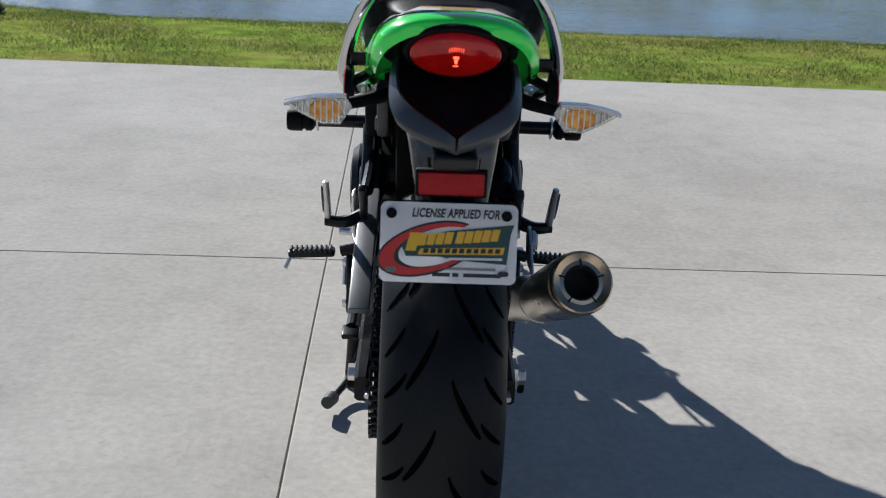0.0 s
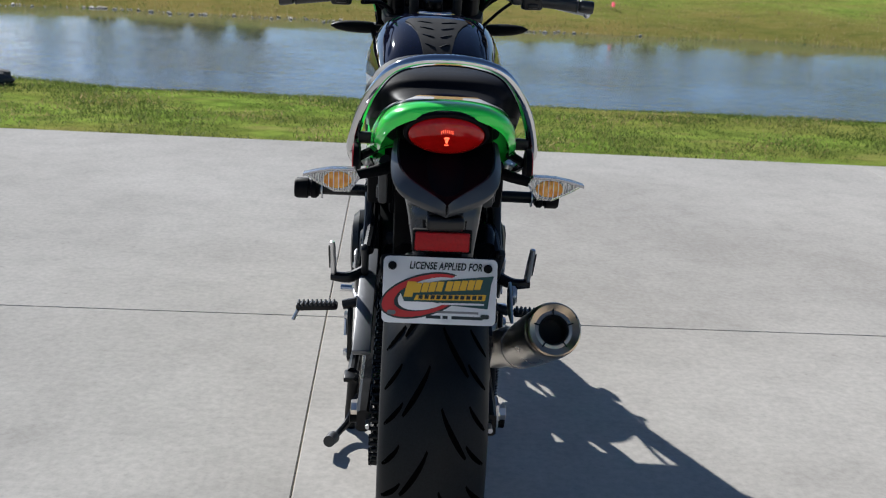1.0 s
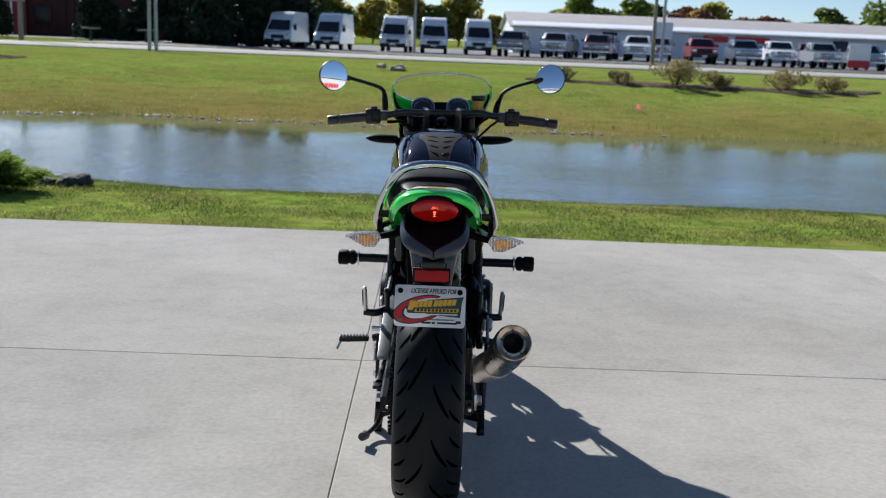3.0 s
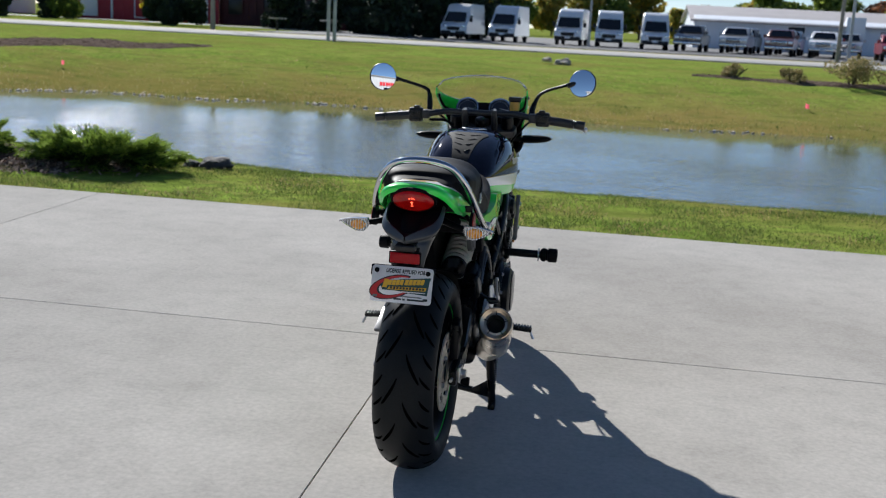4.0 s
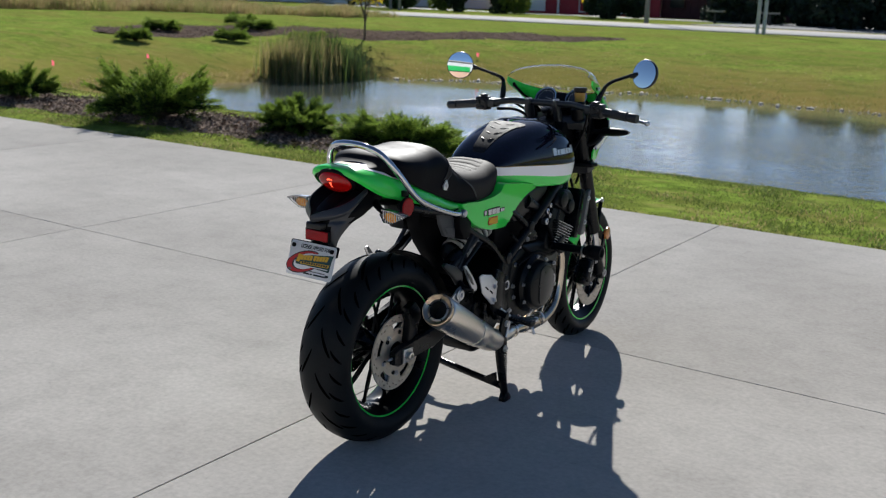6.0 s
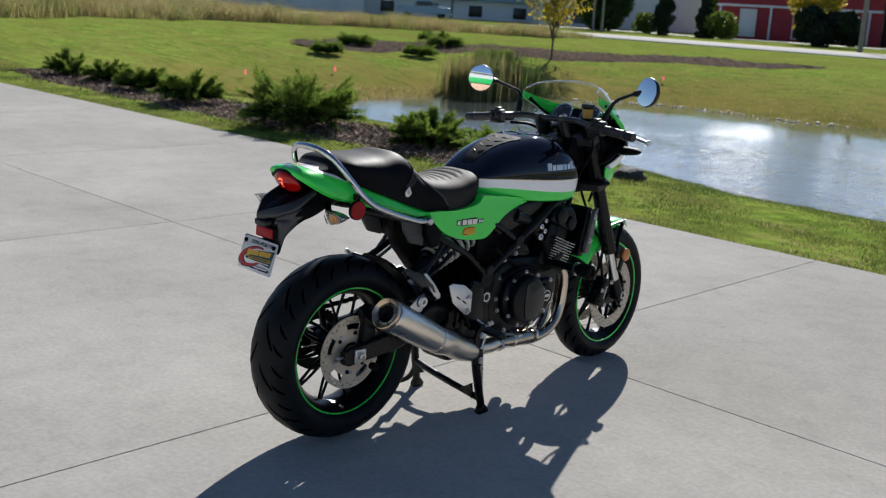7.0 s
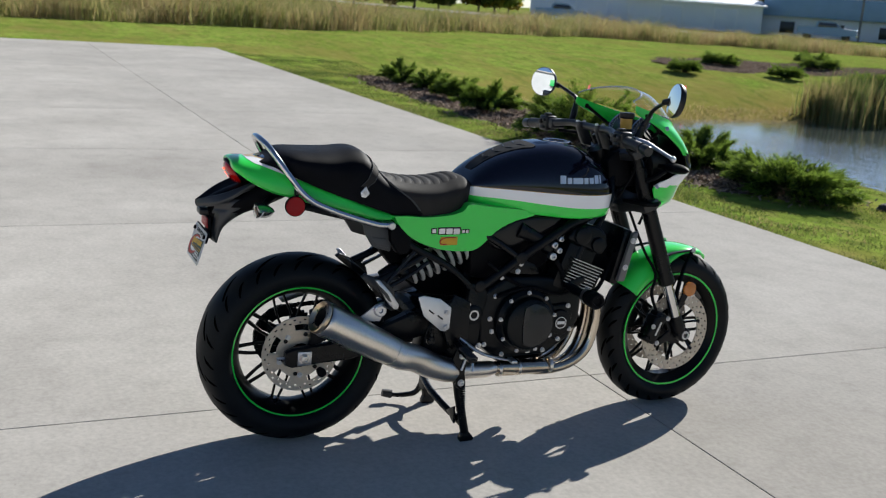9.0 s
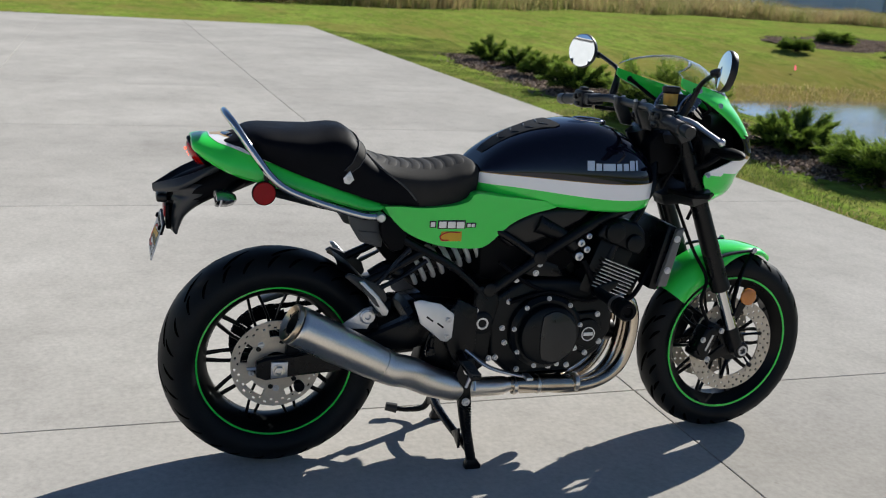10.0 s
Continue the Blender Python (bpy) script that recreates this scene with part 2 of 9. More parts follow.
def box(bm, c, size, w=0.003, m=None, seg=2):
    t = bmesh.new()
    bmesh.ops.create_cube(t, size=1.0, matrix=Matrix.Diagonal((*size, 1)))
    soften(t, w, seg)
    t.transform(Matrix.Translation(c) @ (m or Matrix.Identity(4)))
    return merge(bm, t)


def ball(bm, c, r, m=None, seg=20, rings=12):
    t = bmesh.new()
    r = r if isinstance(r, (tuple, list)) else (r, r, r)
    bmesh.ops.create_uvsphere(t, u_segments=seg, v_segments=rings, radius=1.0)
    t.transform(Matrix.Translation(c) @ (m or Matrix.Identity(4)) @ Matrix.Diagonal((*r, 1)))
    return merge(bm, t)


def bolt(bm, c, r=0.008, h=0.006, axis=(1, 0, 0)):
    """A hexagon bolt head on its washer, with a dimple."""
    lathe(bm, [(0, r * 1.35), (h * 0.25, r * 1.35)], c, axis, 14)
    lathe(bm, [(h * 0.25, r), (h, r), (h, r * 0.5), (h * 0.5, r * 0.45)], c, axis, 6)
    return bm


_bolts = {}


def bolts(parent, pts, r=0.007, h=0.007, axis=(1, 0, 0), m=None, material=None):
    """Bolt heads, each an object of its own on one shared mesh."""
    if (r, h) not in _bolts:
        _bolts[(r, h)] = mesh_from("bolt", bolt(B(), (0, 0, 0), r, h, (1, 0, 0)), material or ALU)
    turn = Vector((1, 0, 0)).rotation_difference(Vector(axis).normalized()).to_matrix().to_4x4()
    for p in pts:
        o = new("bolt", _bolts[(r, h)])
        o.parent = parent
        o.matrix_local = (m or Matrix.Identity(4)) @ Matrix.Translation(p) @ turn


def mesh_from(name, bm, mats, crease=0.6):
    bmesh.ops.recalc_face_normals(bm, faces=bm.faces[:])
    for f in bm.faces:
        f.smooth = True
    for e in bm.edges:
        if len(e.link_faces) == 2 and e.calc_face_angle(0) > crease:
            e.smooth = False
    me = bpy.data.meshes.new(name)
    bm.to_mesh(me)
    bm.free()
    for m in (mats if isinstance(mats, (list, tuple)) else [mats]):
        me.materials.append(m)
    return me


def part(name, bm, material, parent, label="", crease=0.6, m=None):
    """Links a bmesh as one mesh object under a thing or a part."""
    if m is not None:
        bm.transform(m)
    ob = new(name, mesh_from(name, bm, material, crease))
    ob.parent = parent
    return tagged(ob, label)


def thing(name, label, category, group="", kind="", at=None):
    ob = new(name)
    ob.empty_display_size = 0.2
    if at is not None:
        ob.matrix_world = at
    return tagged(ob, label, category, group, kind)


def solid(name, bm, material, label, category, group="", kind="", crease=0.6):
    return tagged(new(name, mesh_from(name, bm, material, crease)), label, category, group, kind)


def B():
    return bmesh.new()


def quads_mesh(name, V, F, mats, smooth=False):
    me = bpy.data.meshes.new(name)
    me.from_pydata(V.tolist() if hasattr(V, "tolist") else V, [], F.tolist() if hasattr(F, "tolist") else F)
    for m in (mats if isinstance(mats, (list, tuple)) else [mats]):
        me.materials.append(m)
    if smooth:
        me.polygons.foreach_set("use_smooth", [True] * len(me.polygons))
    me.update()
    return me

# ---- ground, pond, pavement ----
WATER_Z = -0.9
PX, PY = 3.03, 2.935
EDGE = 4.282  # edge of the pavement at x = -0.3; it climbs with x by SLANT
SLANT = 0.010


def smooth01(t):
    t = np.clip(t, 0, 1)
    return t * t * (3 - 2 * t)


def pond_d(x, y):
    """Distance to the shore: negative over the water."""
    cx, cy, hx, hy, r = 16.0, 16.2 + 0.05 * np.sin(x * 0.3), 33.0, 7.6, 4.5
    wob = 0.35 * np.sin(x * 0.45 + 1.0) + 0.22 * np.sin(x * 1.1 + 0.3 * y)
    qx, qy = np.abs(x - cx) - (hx - r), np.abs(y - cy) - (hy - r)
    return np.hypot(np.maximum(qx, 0), np.maximum(qy, 0)) + np.minimum(np.maximum(qx, qy), 0) - r + wob * smooth01((y - 10) / 6) + 0.65 * smooth01((-2.2 - x) / 2.5) * smooth01((13.5 - y) / 3)


def ground_z(x, y):
    x, y = np.asarray(x, float), np.asarray(y, float)
    d = pond_d(x, y)
    near = smooth01((11.5 - y) / 3.5) * smooth01((x + 19) / 4)
    width = 0.95 * near + 4.6 * (1 - near)
    top = -0.025 + 0.245 * smooth01((np.maximum(y - 5, -x - 14)) / 30)
    lawn = top - (top + 0.95) * np.exp(-(np.maximum(d, 0) / width) ** 1.25)
    bed = -0.95 + np.maximum(d, -6) * 0.22
    h = np.where(d > 0, lawn, bed)
    rough = 0.03 * np.sin(x * 0.9 + y * 0.4) + 0.025 * np.sin(x * 0.37 - y * 0.8) + 0.02 * np.sin(2.3 * x + 1.7 * y)
    h = h + rough * smooth01((y - 8) / 8 + smooth01((-24 - x) / 4)) * smooth01((46 - y) / 5) * smooth01((d + 0.2) / 1.5)
    slab = smooth01((EDGE + 0.04 + SLANT * np.clip(x, -60, 60) - y) / 0.03) * smooth01((x + 22.55) / 0.05) * smooth01((60 - x) / 1)
    h = h * (1 - slab) + slab * -0.16
    return np.where(y > 46, np.minimum(h, 0.2) + 0 * h, h)


GRASS = mat("lawn_grass", (0.128, 0.200, 0.026), 0.95, col2=(0.205, 0.255, 0.046), scale=0.8, detail=9, bump=0.12, bscale=25, fine=0.42, fine_scale=7, contrast=(0.38, 0.66), spec=0.0, matte=0.1, sheen=(0.10, (0.62, 0.75, 0.25)))


def add_dry_shore(m):
    """Dry straw-coloured growth low on the bank, by height above the water."""
    N, L = m.node_tree.nodes, m.node_tree.links
    p = N["Principled BSDF"]
    old = p.inputs["Base Color"].links[0].from_socket
    g = N.new("ShaderNodeNewGeometry")
    sx = N.new("ShaderNodeSeparateXYZ")
    L.new(g.outputs["Position"], sx.inputs[0])
    nz = N.new("ShaderNodeTexNoise")
    nz.inputs["Scale"].default_value = 0.6
    nz.inputs["Detail"].default_value = 6
    L.new(g.outputs["Position"], nz.inputs["Vector"])
    ad = N.new("ShaderNodeMath")
    ad.operation = "MULTIPLY_ADD"
    ad.inputs[1].default_value = 1.0
    L.new(nz.outputs["Fac"], ad.inputs[0])
    L.new(sx.outputs["Z"], ad.inputs[2])
    mr = N.new("ShaderNodeMapRange")
    mr.inputs["From Min"].default_value, mr.inputs["From Max"].default_value = -0.22, 0.38
    mr.inputs["To Min"].default_value, mr.inputs["To Max"].default_value = 1, 0
    L.new(ad.outputs[0], mr.inputs["Value"])
    mx = N.new("ShaderNodeMixRGB")
    mx.inputs[2].default_value = (0.231, 0.169, 0.053, 1)
    L.new(mr.outputs[0], mx.inputs[0])
    L.new(old, mx.inputs[1])
    # worn olive and brown patches over the whole lawn
    out = mx.outputs[0]
    for sc, lo, hi, amount, col in ((0.22, 0.46, 0.66, 0.5, (0.112, 0.130, 0.020, 1)), (0.9, 0.47, 0.62, 0.56, (0.194, 0.154, 0.045, 1)), (2.6, 0.50, 0.64, 0.5, (0.081, 0.106, 0.018, 1)), (5.5, 0.54, 0.66, 0.5, (0.250, 0.206, 0.075, 1))):
        mp = N.new("ShaderNodeMapping")
        mp.inputs["Scale"].default_value = (0.4, 1.0, 1.6)
        L.new(g.outputs["Position"], mp.inputs[0])
        nz = N.new("ShaderNodeTexNoise")
        nz.inputs["Scale"].default_value, nz.inputs["Detail"].default_value = sc, 7
        L.new(mp.outputs[0], nz.inputs["Vector"])
        mr = N.new("ShaderNodeMapRange")
        mr.inputs["From Min"].default_value, mr.inputs["From Max"].default_value = lo, hi
        mr.inputs["To Max"].default_value = amount
        L.new(nz.outputs["Fac"], mr.inputs["Value"])
        m2 = N.new("ShaderNodeMixRGB")
        m2.inputs[2].default_value = col
        L.new(mr.outputs[0], m2.inputs[0])
        L.new(out, m2.inputs[1])
        out = m2.outputs[0]
    L.new(out, p.inputs["Base Color"])


add_dry_shore(GRASS)


def axis_steps(stops):
    out = []
    for (a, s), (b, _) in zip(stops, stops[1:]):
        out += list(np.arange(a, b - s * 0.3, s))
    return np.array(out + [stops[-1][0]])


_xs = axis_steps([(-1600, 200), (-400, 40), (-80, 4), (-40, 0.6), (-24, 0.35), (14, 0.8), (60, 6), (120, 40), (400, 200), (1600, 1)])
_xs = np.sort(np.concatenate([_xs, [-22.6, -22.5, -22.55]]))
_ys = axis_steps([(-1600, 200), (-400, 40), (-60, 6), (0, 0.8), (4.0, 0.12), (9.5, 0.35), (28, 0.8), (60, 6), (120, 40), (400, 200), (1600, 1)])
_ys = np.sort(np.concatenate([_ys, [EDGE, EDGE + 0.02, EDGE + 0.04]]))
_X, _Y = np.meshgrid(_xs, _ys)
_Y = _Y + SLANT * np.clip(_X, -60, 60) * smooth01((_Y + 10) / 10) * smooth01((14 - _Y) / 8)
_Z = ground_z(_X, _Y)
_nx, _ny = len(_xs), len(_ys)
_i = (np.arange(_ny - 1)[:, None] * _nx + np.arange(_nx - 1)[None, :]).ravel()
ground = tagged(new("ground", quads_mesh("ground", np.stack([_X, _Y, _Z], -1).reshape(-1, 3), np.stack([_i, _i + 1, _i + _nx + 1, _i + _nx], -1), GRASS, True)),
                "mown green lawn sloping down to a pond, straw-coloured near the water", "lawn", kind="structure")

WATER = mat("pond_water", (0.072, 0.088, 0.082), 0.05, coat=0.6, spec=0.7, ior=1.33, bump=0.0)


def add_ripples(m):
    N, L = m.node_tree.nodes, m.node_tree.links
    p = N["Principled BSDF"]
    co = N.new("ShaderNodeTexCoord")
    mp = N.new("ShaderNodeMapping")
    mp.inputs["Scale"].default_value = (0.8, 1.4, 1)
    mp.inputs["Rotation"].default_value = (0, 0, 0.25)
    L.new(co.outputs["Object"], mp.inputs[0])
    a, b = N.new("ShaderNodeTexNoise"), N.new("ShaderNodeTexNoise")
    a.inputs["Scale"].default_value, a.inputs["Detail"].default_value = 5.0, 5
    b.inputs["Scale"].default_value, b.inputs["Detail"].default_value = 0.35, 3
    L.new(mp.outputs[0], a.inputs["Vector"])
    L.new(co.outputs["Object"], b.inputs["Vector"])
    # the lee of the far bank lies calm, the open water is ruffled
    sx = N.new("ShaderNodeSeparateXYZ")
    L.new(co.outputs["Object"], sx.inputs[0])
    lee = N.new("ShaderNodeMapRange")
    lee.inputs["From Min"].default_value, lee.inputs["From Max"].default_value = 16.5, 21.5
    lee.inputs["To Min"].default_value, lee.inputs["To Max"].default_value = 1.0, 0.10
    L.new(sx.outputs["Y"], lee.inputs["Value"])
    patch = N.new("ShaderNodeMapRange")
    patch.inputs["From Min"].default_value, patch.inputs["From Max"].default_value = 0.35, 0.65
    patch.inputs["To Min"].default_value, patch.inputs["To Max"].default_value = 0.45, 1.0
    L.new(b.outputs["Fac"], patch.inputs["Value"])
    mu, mv = N.new("ShaderNodeMath"), N.new("ShaderNodeMath")
    mu.operation = mv.operation = "MULTIPLY"
    L.new(patch.outputs[0], mu.inputs[0])
    end = N.new("ShaderNodeMapRange")
    end.inputs["From Min"].default_value, end.inputs["From Max"].default_value = -15.5, -12.5
    end.inputs["To Min"].default_value, end.inputs["To Max"].default_value = 0.35, 1.0
    L.new(sx.outputs["X"], end.inputs["Value"])
    least = N.new("ShaderNodeMath")
    least.operation = "MINIMUM"
    L.new(lee.outputs[0], least.inputs[0])
    L.new(end.outputs[0], least.inputs[1])
    L.new(least.outputs[0], mu.inputs[1])
    mv.inputs[1].default_value = 0.44
    L.new(mu.outputs[0], mv.inputs[0])
    bp = N.new("ShaderNodeBump")
    bp.inputs["Distance"].default_value = 0.07
    L.new(mv.outputs[0], bp.inputs["Strength"])
    L.new(a.outputs["Fac"], bp.inputs["Height"])
    L.new(bp.outputs[0], p.inputs["Normal"])
    L.new(bp.outputs[0], p.inputs["Coat Normal"])


add_ripples(WATER)
b = B()
loft(b, [[(-21, 6, WATER_Z), (40, 6, WATER_Z)], [(-21, 25, WATER_Z), (40, 25, WATER_Z)]], caps=False, closed=False)
water = tagged(new("water", mesh_from("water", b, WATER)), "rippled blue-grey pond water reflecting the sky", "pond", kind="structure")

CONC = mat("concrete", (0.43, 0.406, 0.37), 0.9, col2=(0.53, 0.503, 0.462), scale=0.9, detail=9, rough2=0.95, bump=0.012, bscale=60, fine=0.085, fine_scale=48, per_object=0.035, contrast=(0.3, 0.7), spec=0.04, matte=0.28)


def add_stains(m):
    """Broom streaks and darker blotches of old water on the concrete."""
    N, L = m.node_tree.nodes, m.node_tree.links
    p = N["Principled BSDF"]
    old = p.inputs["Base Color"].links[0].from_socket
    g = N.new("ShaderNodeNewGeometry")
    mp = N.new("ShaderNodeMapping")
    mp.inputs["Scale"].default_value = (0.9, 1.7, 1)
    L.new(g.outputs["Position"], mp.inputs[0])
    for vec, sc, lo, hi, dark in ((mp.outputs[0], 2.4, 0.45, 0.7, 0.96), (g.outputs["Position"], 0.45, 0.44, 0.68, 0.86), (g.outputs["Position"], 3.2, 0.48, 0.68, 0.94), (g.outputs["Position"], 9.0, 0.48, 0.7, 0.92), (g.outputs["Position"], 26.0, 0.66, 0.74, 0.88), (g.outputs["Position"], 120.0, 0.5, 0.7, 0.93)):
        nz = N.new("ShaderNodeTexNoise")
        nz.inputs["Scale"].default_value, nz.inputs["Detail"].default_value = sc, 6
        L.new(vec, nz.inputs["Vector"])
        mr = N.new("ShaderNodeMapRange")
        mr.inputs["From Min"].default_value, mr.inputs["From Max"].default_value = lo, hi
        mr.inputs["To Min"].default_value, mr.inputs["To Max"].default_value = 1.0, dark
        L.new(nz.outputs["Fac"], mr.inputs["Value"])
        mx = N.new("ShaderNodeMixRGB")
        mx.blend_type = "MULTIPLY"
        mx.inputs[0].default_value = 1
        L.new(old, mx.inputs[1])
        L.new(mr.outputs[0], mx.inputs[2])
        old = mx.outputs[0]
    # a broad faint area, slightly darker and browner, on the slab beside the motorcycle
    di = N.new("ShaderNodeVectorMath")
    di.operation = "DISTANCE"
    di.inputs[1].default_value = (1.0, 2.0, 0)
    L.new(g.outputs["Position"], di.inputs[0])
    nz = N.new("ShaderNodeTexNoise")
    nz.inputs["Scale"].default_value, nz.inputs["Detail"].default_value = 1.1, 7
    L.new(g.outputs["Position"], nz.inputs["Vector"])
    ma = N.new("ShaderNodeMath")
    ma.operation = "MULTIPLY_ADD"
    ma.inputs[1].default_value = 2.2
    L.new(nz.outputs["Fac"], ma.inputs[0])
    L.new(di.outputs["Value"], ma.inputs[2])
    mr = N.new("ShaderNodeMapRange")
    mr.inputs["From Min"].default_value, mr.inputs["From Max"].default_value = 1.6, 3.3
    mr.inputs["To Min"].default_value, mr.inputs["To Max"].default_value = 0.3, 0.0
    L.new(ma.outputs[0], mr.inputs["Value"])
    mx = N.new("ShaderNodeMixRGB")
    mx.blend_type = "MULTIPLY"
    mx.inputs[2].default_value = (0.78, 0.75, 0.71, 1)
    L.new(mr.outputs[0], mx.inputs[0])
    L.new(old, mx.inputs[1])
    L.new(mx.outputs[0], p.inputs["Base Color"])


add_stains(CONC)
JOINT = mat("joint_dirt", (0.26, 0.225, 0.175), 0.95, col2=(0.32, 0.285, 0.23), scale=8)
_b = B()
box(_b, (-22.5 + 40, EDGE - 0.01 - 20, -0.0695), (80, 40, 0.13), 0)
pavement = solid("pavement", _b, JOINT, "pale weathered concrete pavement with narrow saw-cut joints", "pavement", kind="structure")


def slab_mesh(lx, ly):
    b = B()
    box(b, (lx / 2, ly / 2, -0.03), (lx - 0.004, ly - 0.004, 0.06), 0.002, seg=1)
    return mesh_from("slab", b, CONC)


_full = slab_mesh(PX, PY)
for _j in range(8):
    for _k in range(18):
        x0 = -0.298 + (_k - 7) * PX
        o = new("slab", _full)
        o.parent = pavement
        o.location = (x0, EDGE - (_j + 1) * PY, 0.0)
_last = slab_mesh(22.5 - 0.298 - 7 * PX, PY)
for _j in range(8):
    o = new("slab", _last)
    o.parent = pavement
    o.location = (-22.5, EDGE - (_j + 1) * PY, 0.0)

pavement.matrix_world = Matrix.Translation((-0.298, EDGE - PY, 0)) @ Matrix.Rotation(math.atan(SLANT), 4, "Z") @ Matrix.Translation((0.298, PY - EDGE, 0))

# road and car park across the water
ASPH = mat("road_asphalt", (0.33, 0.325, 0.315), 0.9, col2=(0.38, 0.37, 0.355), scale=0.4, detail=8, fine=0.1, fine_scale=20, spec=0.05)
LOT = mat("lot_asphalt", (0.16, 0.16, 0.165), 0.8, col2=(0.2, 0.2, 0.2), scale=0.3, detail=8, fine=0.1, fine_scale=20, spec=0.05)
SHOULD = mat("gravel_shoulder", (0.34, 0.27, 0.17), 0.9, col2=(0.28, 0.22, 0.14), scale=1.5)
_b = B()
box(_b, (0, 55.5, 0.17), (700, 9.6, 0.16), 0.02)
road = solid("road", _b, ASPH, "pale grey asphalt road beyond the lawn", "road", kind="structure")
_b = B()
box(_b, (0, 61.4, 0.165), (700, 2.1, 0.16), 0.02)
shoulder = solid("road_shoulder", _b, SHOULD, "sandy gravel shoulder along the road", "shoulder", kind="structure")
_b = B()
box(_b, (70, 96, 0.16), (190, 60, 0.16), 0.02)
lot = solid("car_park", _b, LOT, "grey asphalt car park full of vehicles", "car park", kind="structure")

# ---- motorcycle on its centre stand ----
bike = thing("motorcycle", "green and black retro motorcycle parked on its centre stand on concrete", "motorcycle")
ZR, ZF, WB = 0.322, 0.300, 1.47
_p = Vector((0, 1.13, 0.93))
_d = Vector((0, -math.sin(radians(23.5)), math.cos(radians(23.5))))
STEER = Matrix.Translation(_p) @ Matrix.Rotation(radians(3.0), 4, _d) @ Matrix.Translation(-_p)


def tyre(parent, prof, centre, m=None, pitch=14, half=0.06, name="tyre", turn=1):
    """Tyre with its rounded profile (x, r) for one half; dark strips on the crown paint the shade of slanted tread
    grooves.
    """
    full = [(-x, r) for x, r in reversed(prof)] + list(prof[1:])
    rubber = part(name, lathe(B(), full, centre, "x", 96, close=True), RUBBER, parent, "black sport tyre with slanted tread grooves", 1.2, m)
    xs = [p[0] for p in prof]
    rr = [p[1] for p in prof]
    top = int(np.argmax(np.diff(rr) < -0.02)) or len(rr)

    def at(x, ang):
        r = np.interp(abs(x), xs[:7], rr[:7]) + 0.0007
        return Vector(centre) + Vector((x, r * math.sin(ang), r * math.cos(ang)))
    b = B()
    R = prof[0][1]
    for k in range(pitch):
        a0 = 2 * math.pi * k / pitch
        for s in (-1, 1):
            off = 0 if s < 0 else math.pi / pitch
            for (xa, xb, da, db, w) in ((0.12, 0.62, 0.0, 0.30, 0.0062), (0.66, 0.98, -0.02, 0.13, 0.0048), (0.62, 0.97, 0.22, 0.36, 0.0048)):
                left, right = [], []
                for t in np.linspace(0, 1, 9):
                    x = s * half * (xa + (xb - xa) * t)
                    ang = a0 + off + turn * (da + (db - da) * (t ** 0.8)) * 0.9 * 14 / pitch
                    ww = w * math.sin(math.pi * (0.06 + 0.88 * t)) ** 0.5
                    nx, na = 0.75, 0.65 / R
                    left.append(at(x - s * ww * nx * 0.6, ang + turn * ww * na * 1.2))
                    right.append(at(x + s * ww * nx * 0.6, ang - turn * ww * na * 1.2))
                loft(b, [left, right], caps=False, closed=False)
    part("tread_groove", b, GROOVE, rubber, "", m=m)
    return rubber


def wheel(name, R, prof, centre, rim_w, rotor, m=None, spokes=10, pitch=14, half=0.06, turn=1):
    w = part(name, lathe(B(), [(-rim_w, 0.214), (-rim_w, 0.222), (-rim_w + 0.008, 0.224), (-rim_w + 0.016, 0.212), (-0.025, 0.196), (0.025, 0.196), (rim_w - 0.016, 0.212),
                                (rim_w - 0.008, 0.224), (rim_w, 0.222), (rim_w, 0.214), (rim_w - 0.012, 0.203), (0.02, 0.186), (-0.02, 0.186), (-rim_w + 0.012, 0.203)], centre, "x", 96, close=True),
             WHEELB, bike, "black cast wheel with thin paired spokes and a green rim line", 0.7, m)
    for s in (-1, 1):
        part("rim_line", lathe(B(), [(s * (rim_w + 0.0005), 0.2150), (s * (rim_w + 0.0022), 0.2153), (s * (rim_w + 0.0022), 0.2214), (s * (rim_w + 0.0005), 0.2218)], centre, "x", 96, close=True), GREEN, w, "bright green rim line", 1.0, m)
    c = Vector(centre)
    for k in range(spokes):
        b = B()
        for s in (-1, 1):
            a = 2 * math.pi * (k + 0.5) / spokes
            ai, ao = a + s * 0.035, a + s * 0.245
            pts = [c + Vector((s * 0.012, r * math.cos(q), r * math.sin(q))) for r, q in ((0.045, ai), (0.12, ai + (ao - ai) * 0.5), (0.196, ao))]
            tube(b, pts, [0.0062, 0.0040, 0.0048], 8, 3, flat=1.5)
        part("spoke", b, WHEELB, w, "", m=m)
    part("hub", lathe(B(), [(-0.07, 0.02), (-0.07, 0.05), (-0.04, 0.055), (-0.03, 0.047), (0.03, 0.047), (0.04, 0.055), (0.07, 0.05), (0.07, 0.02)], centre, "x", 40), METALB, w, "", m=m)
    tyre(w, prof, centre, m, pitch, half, turn=turn)
    return w


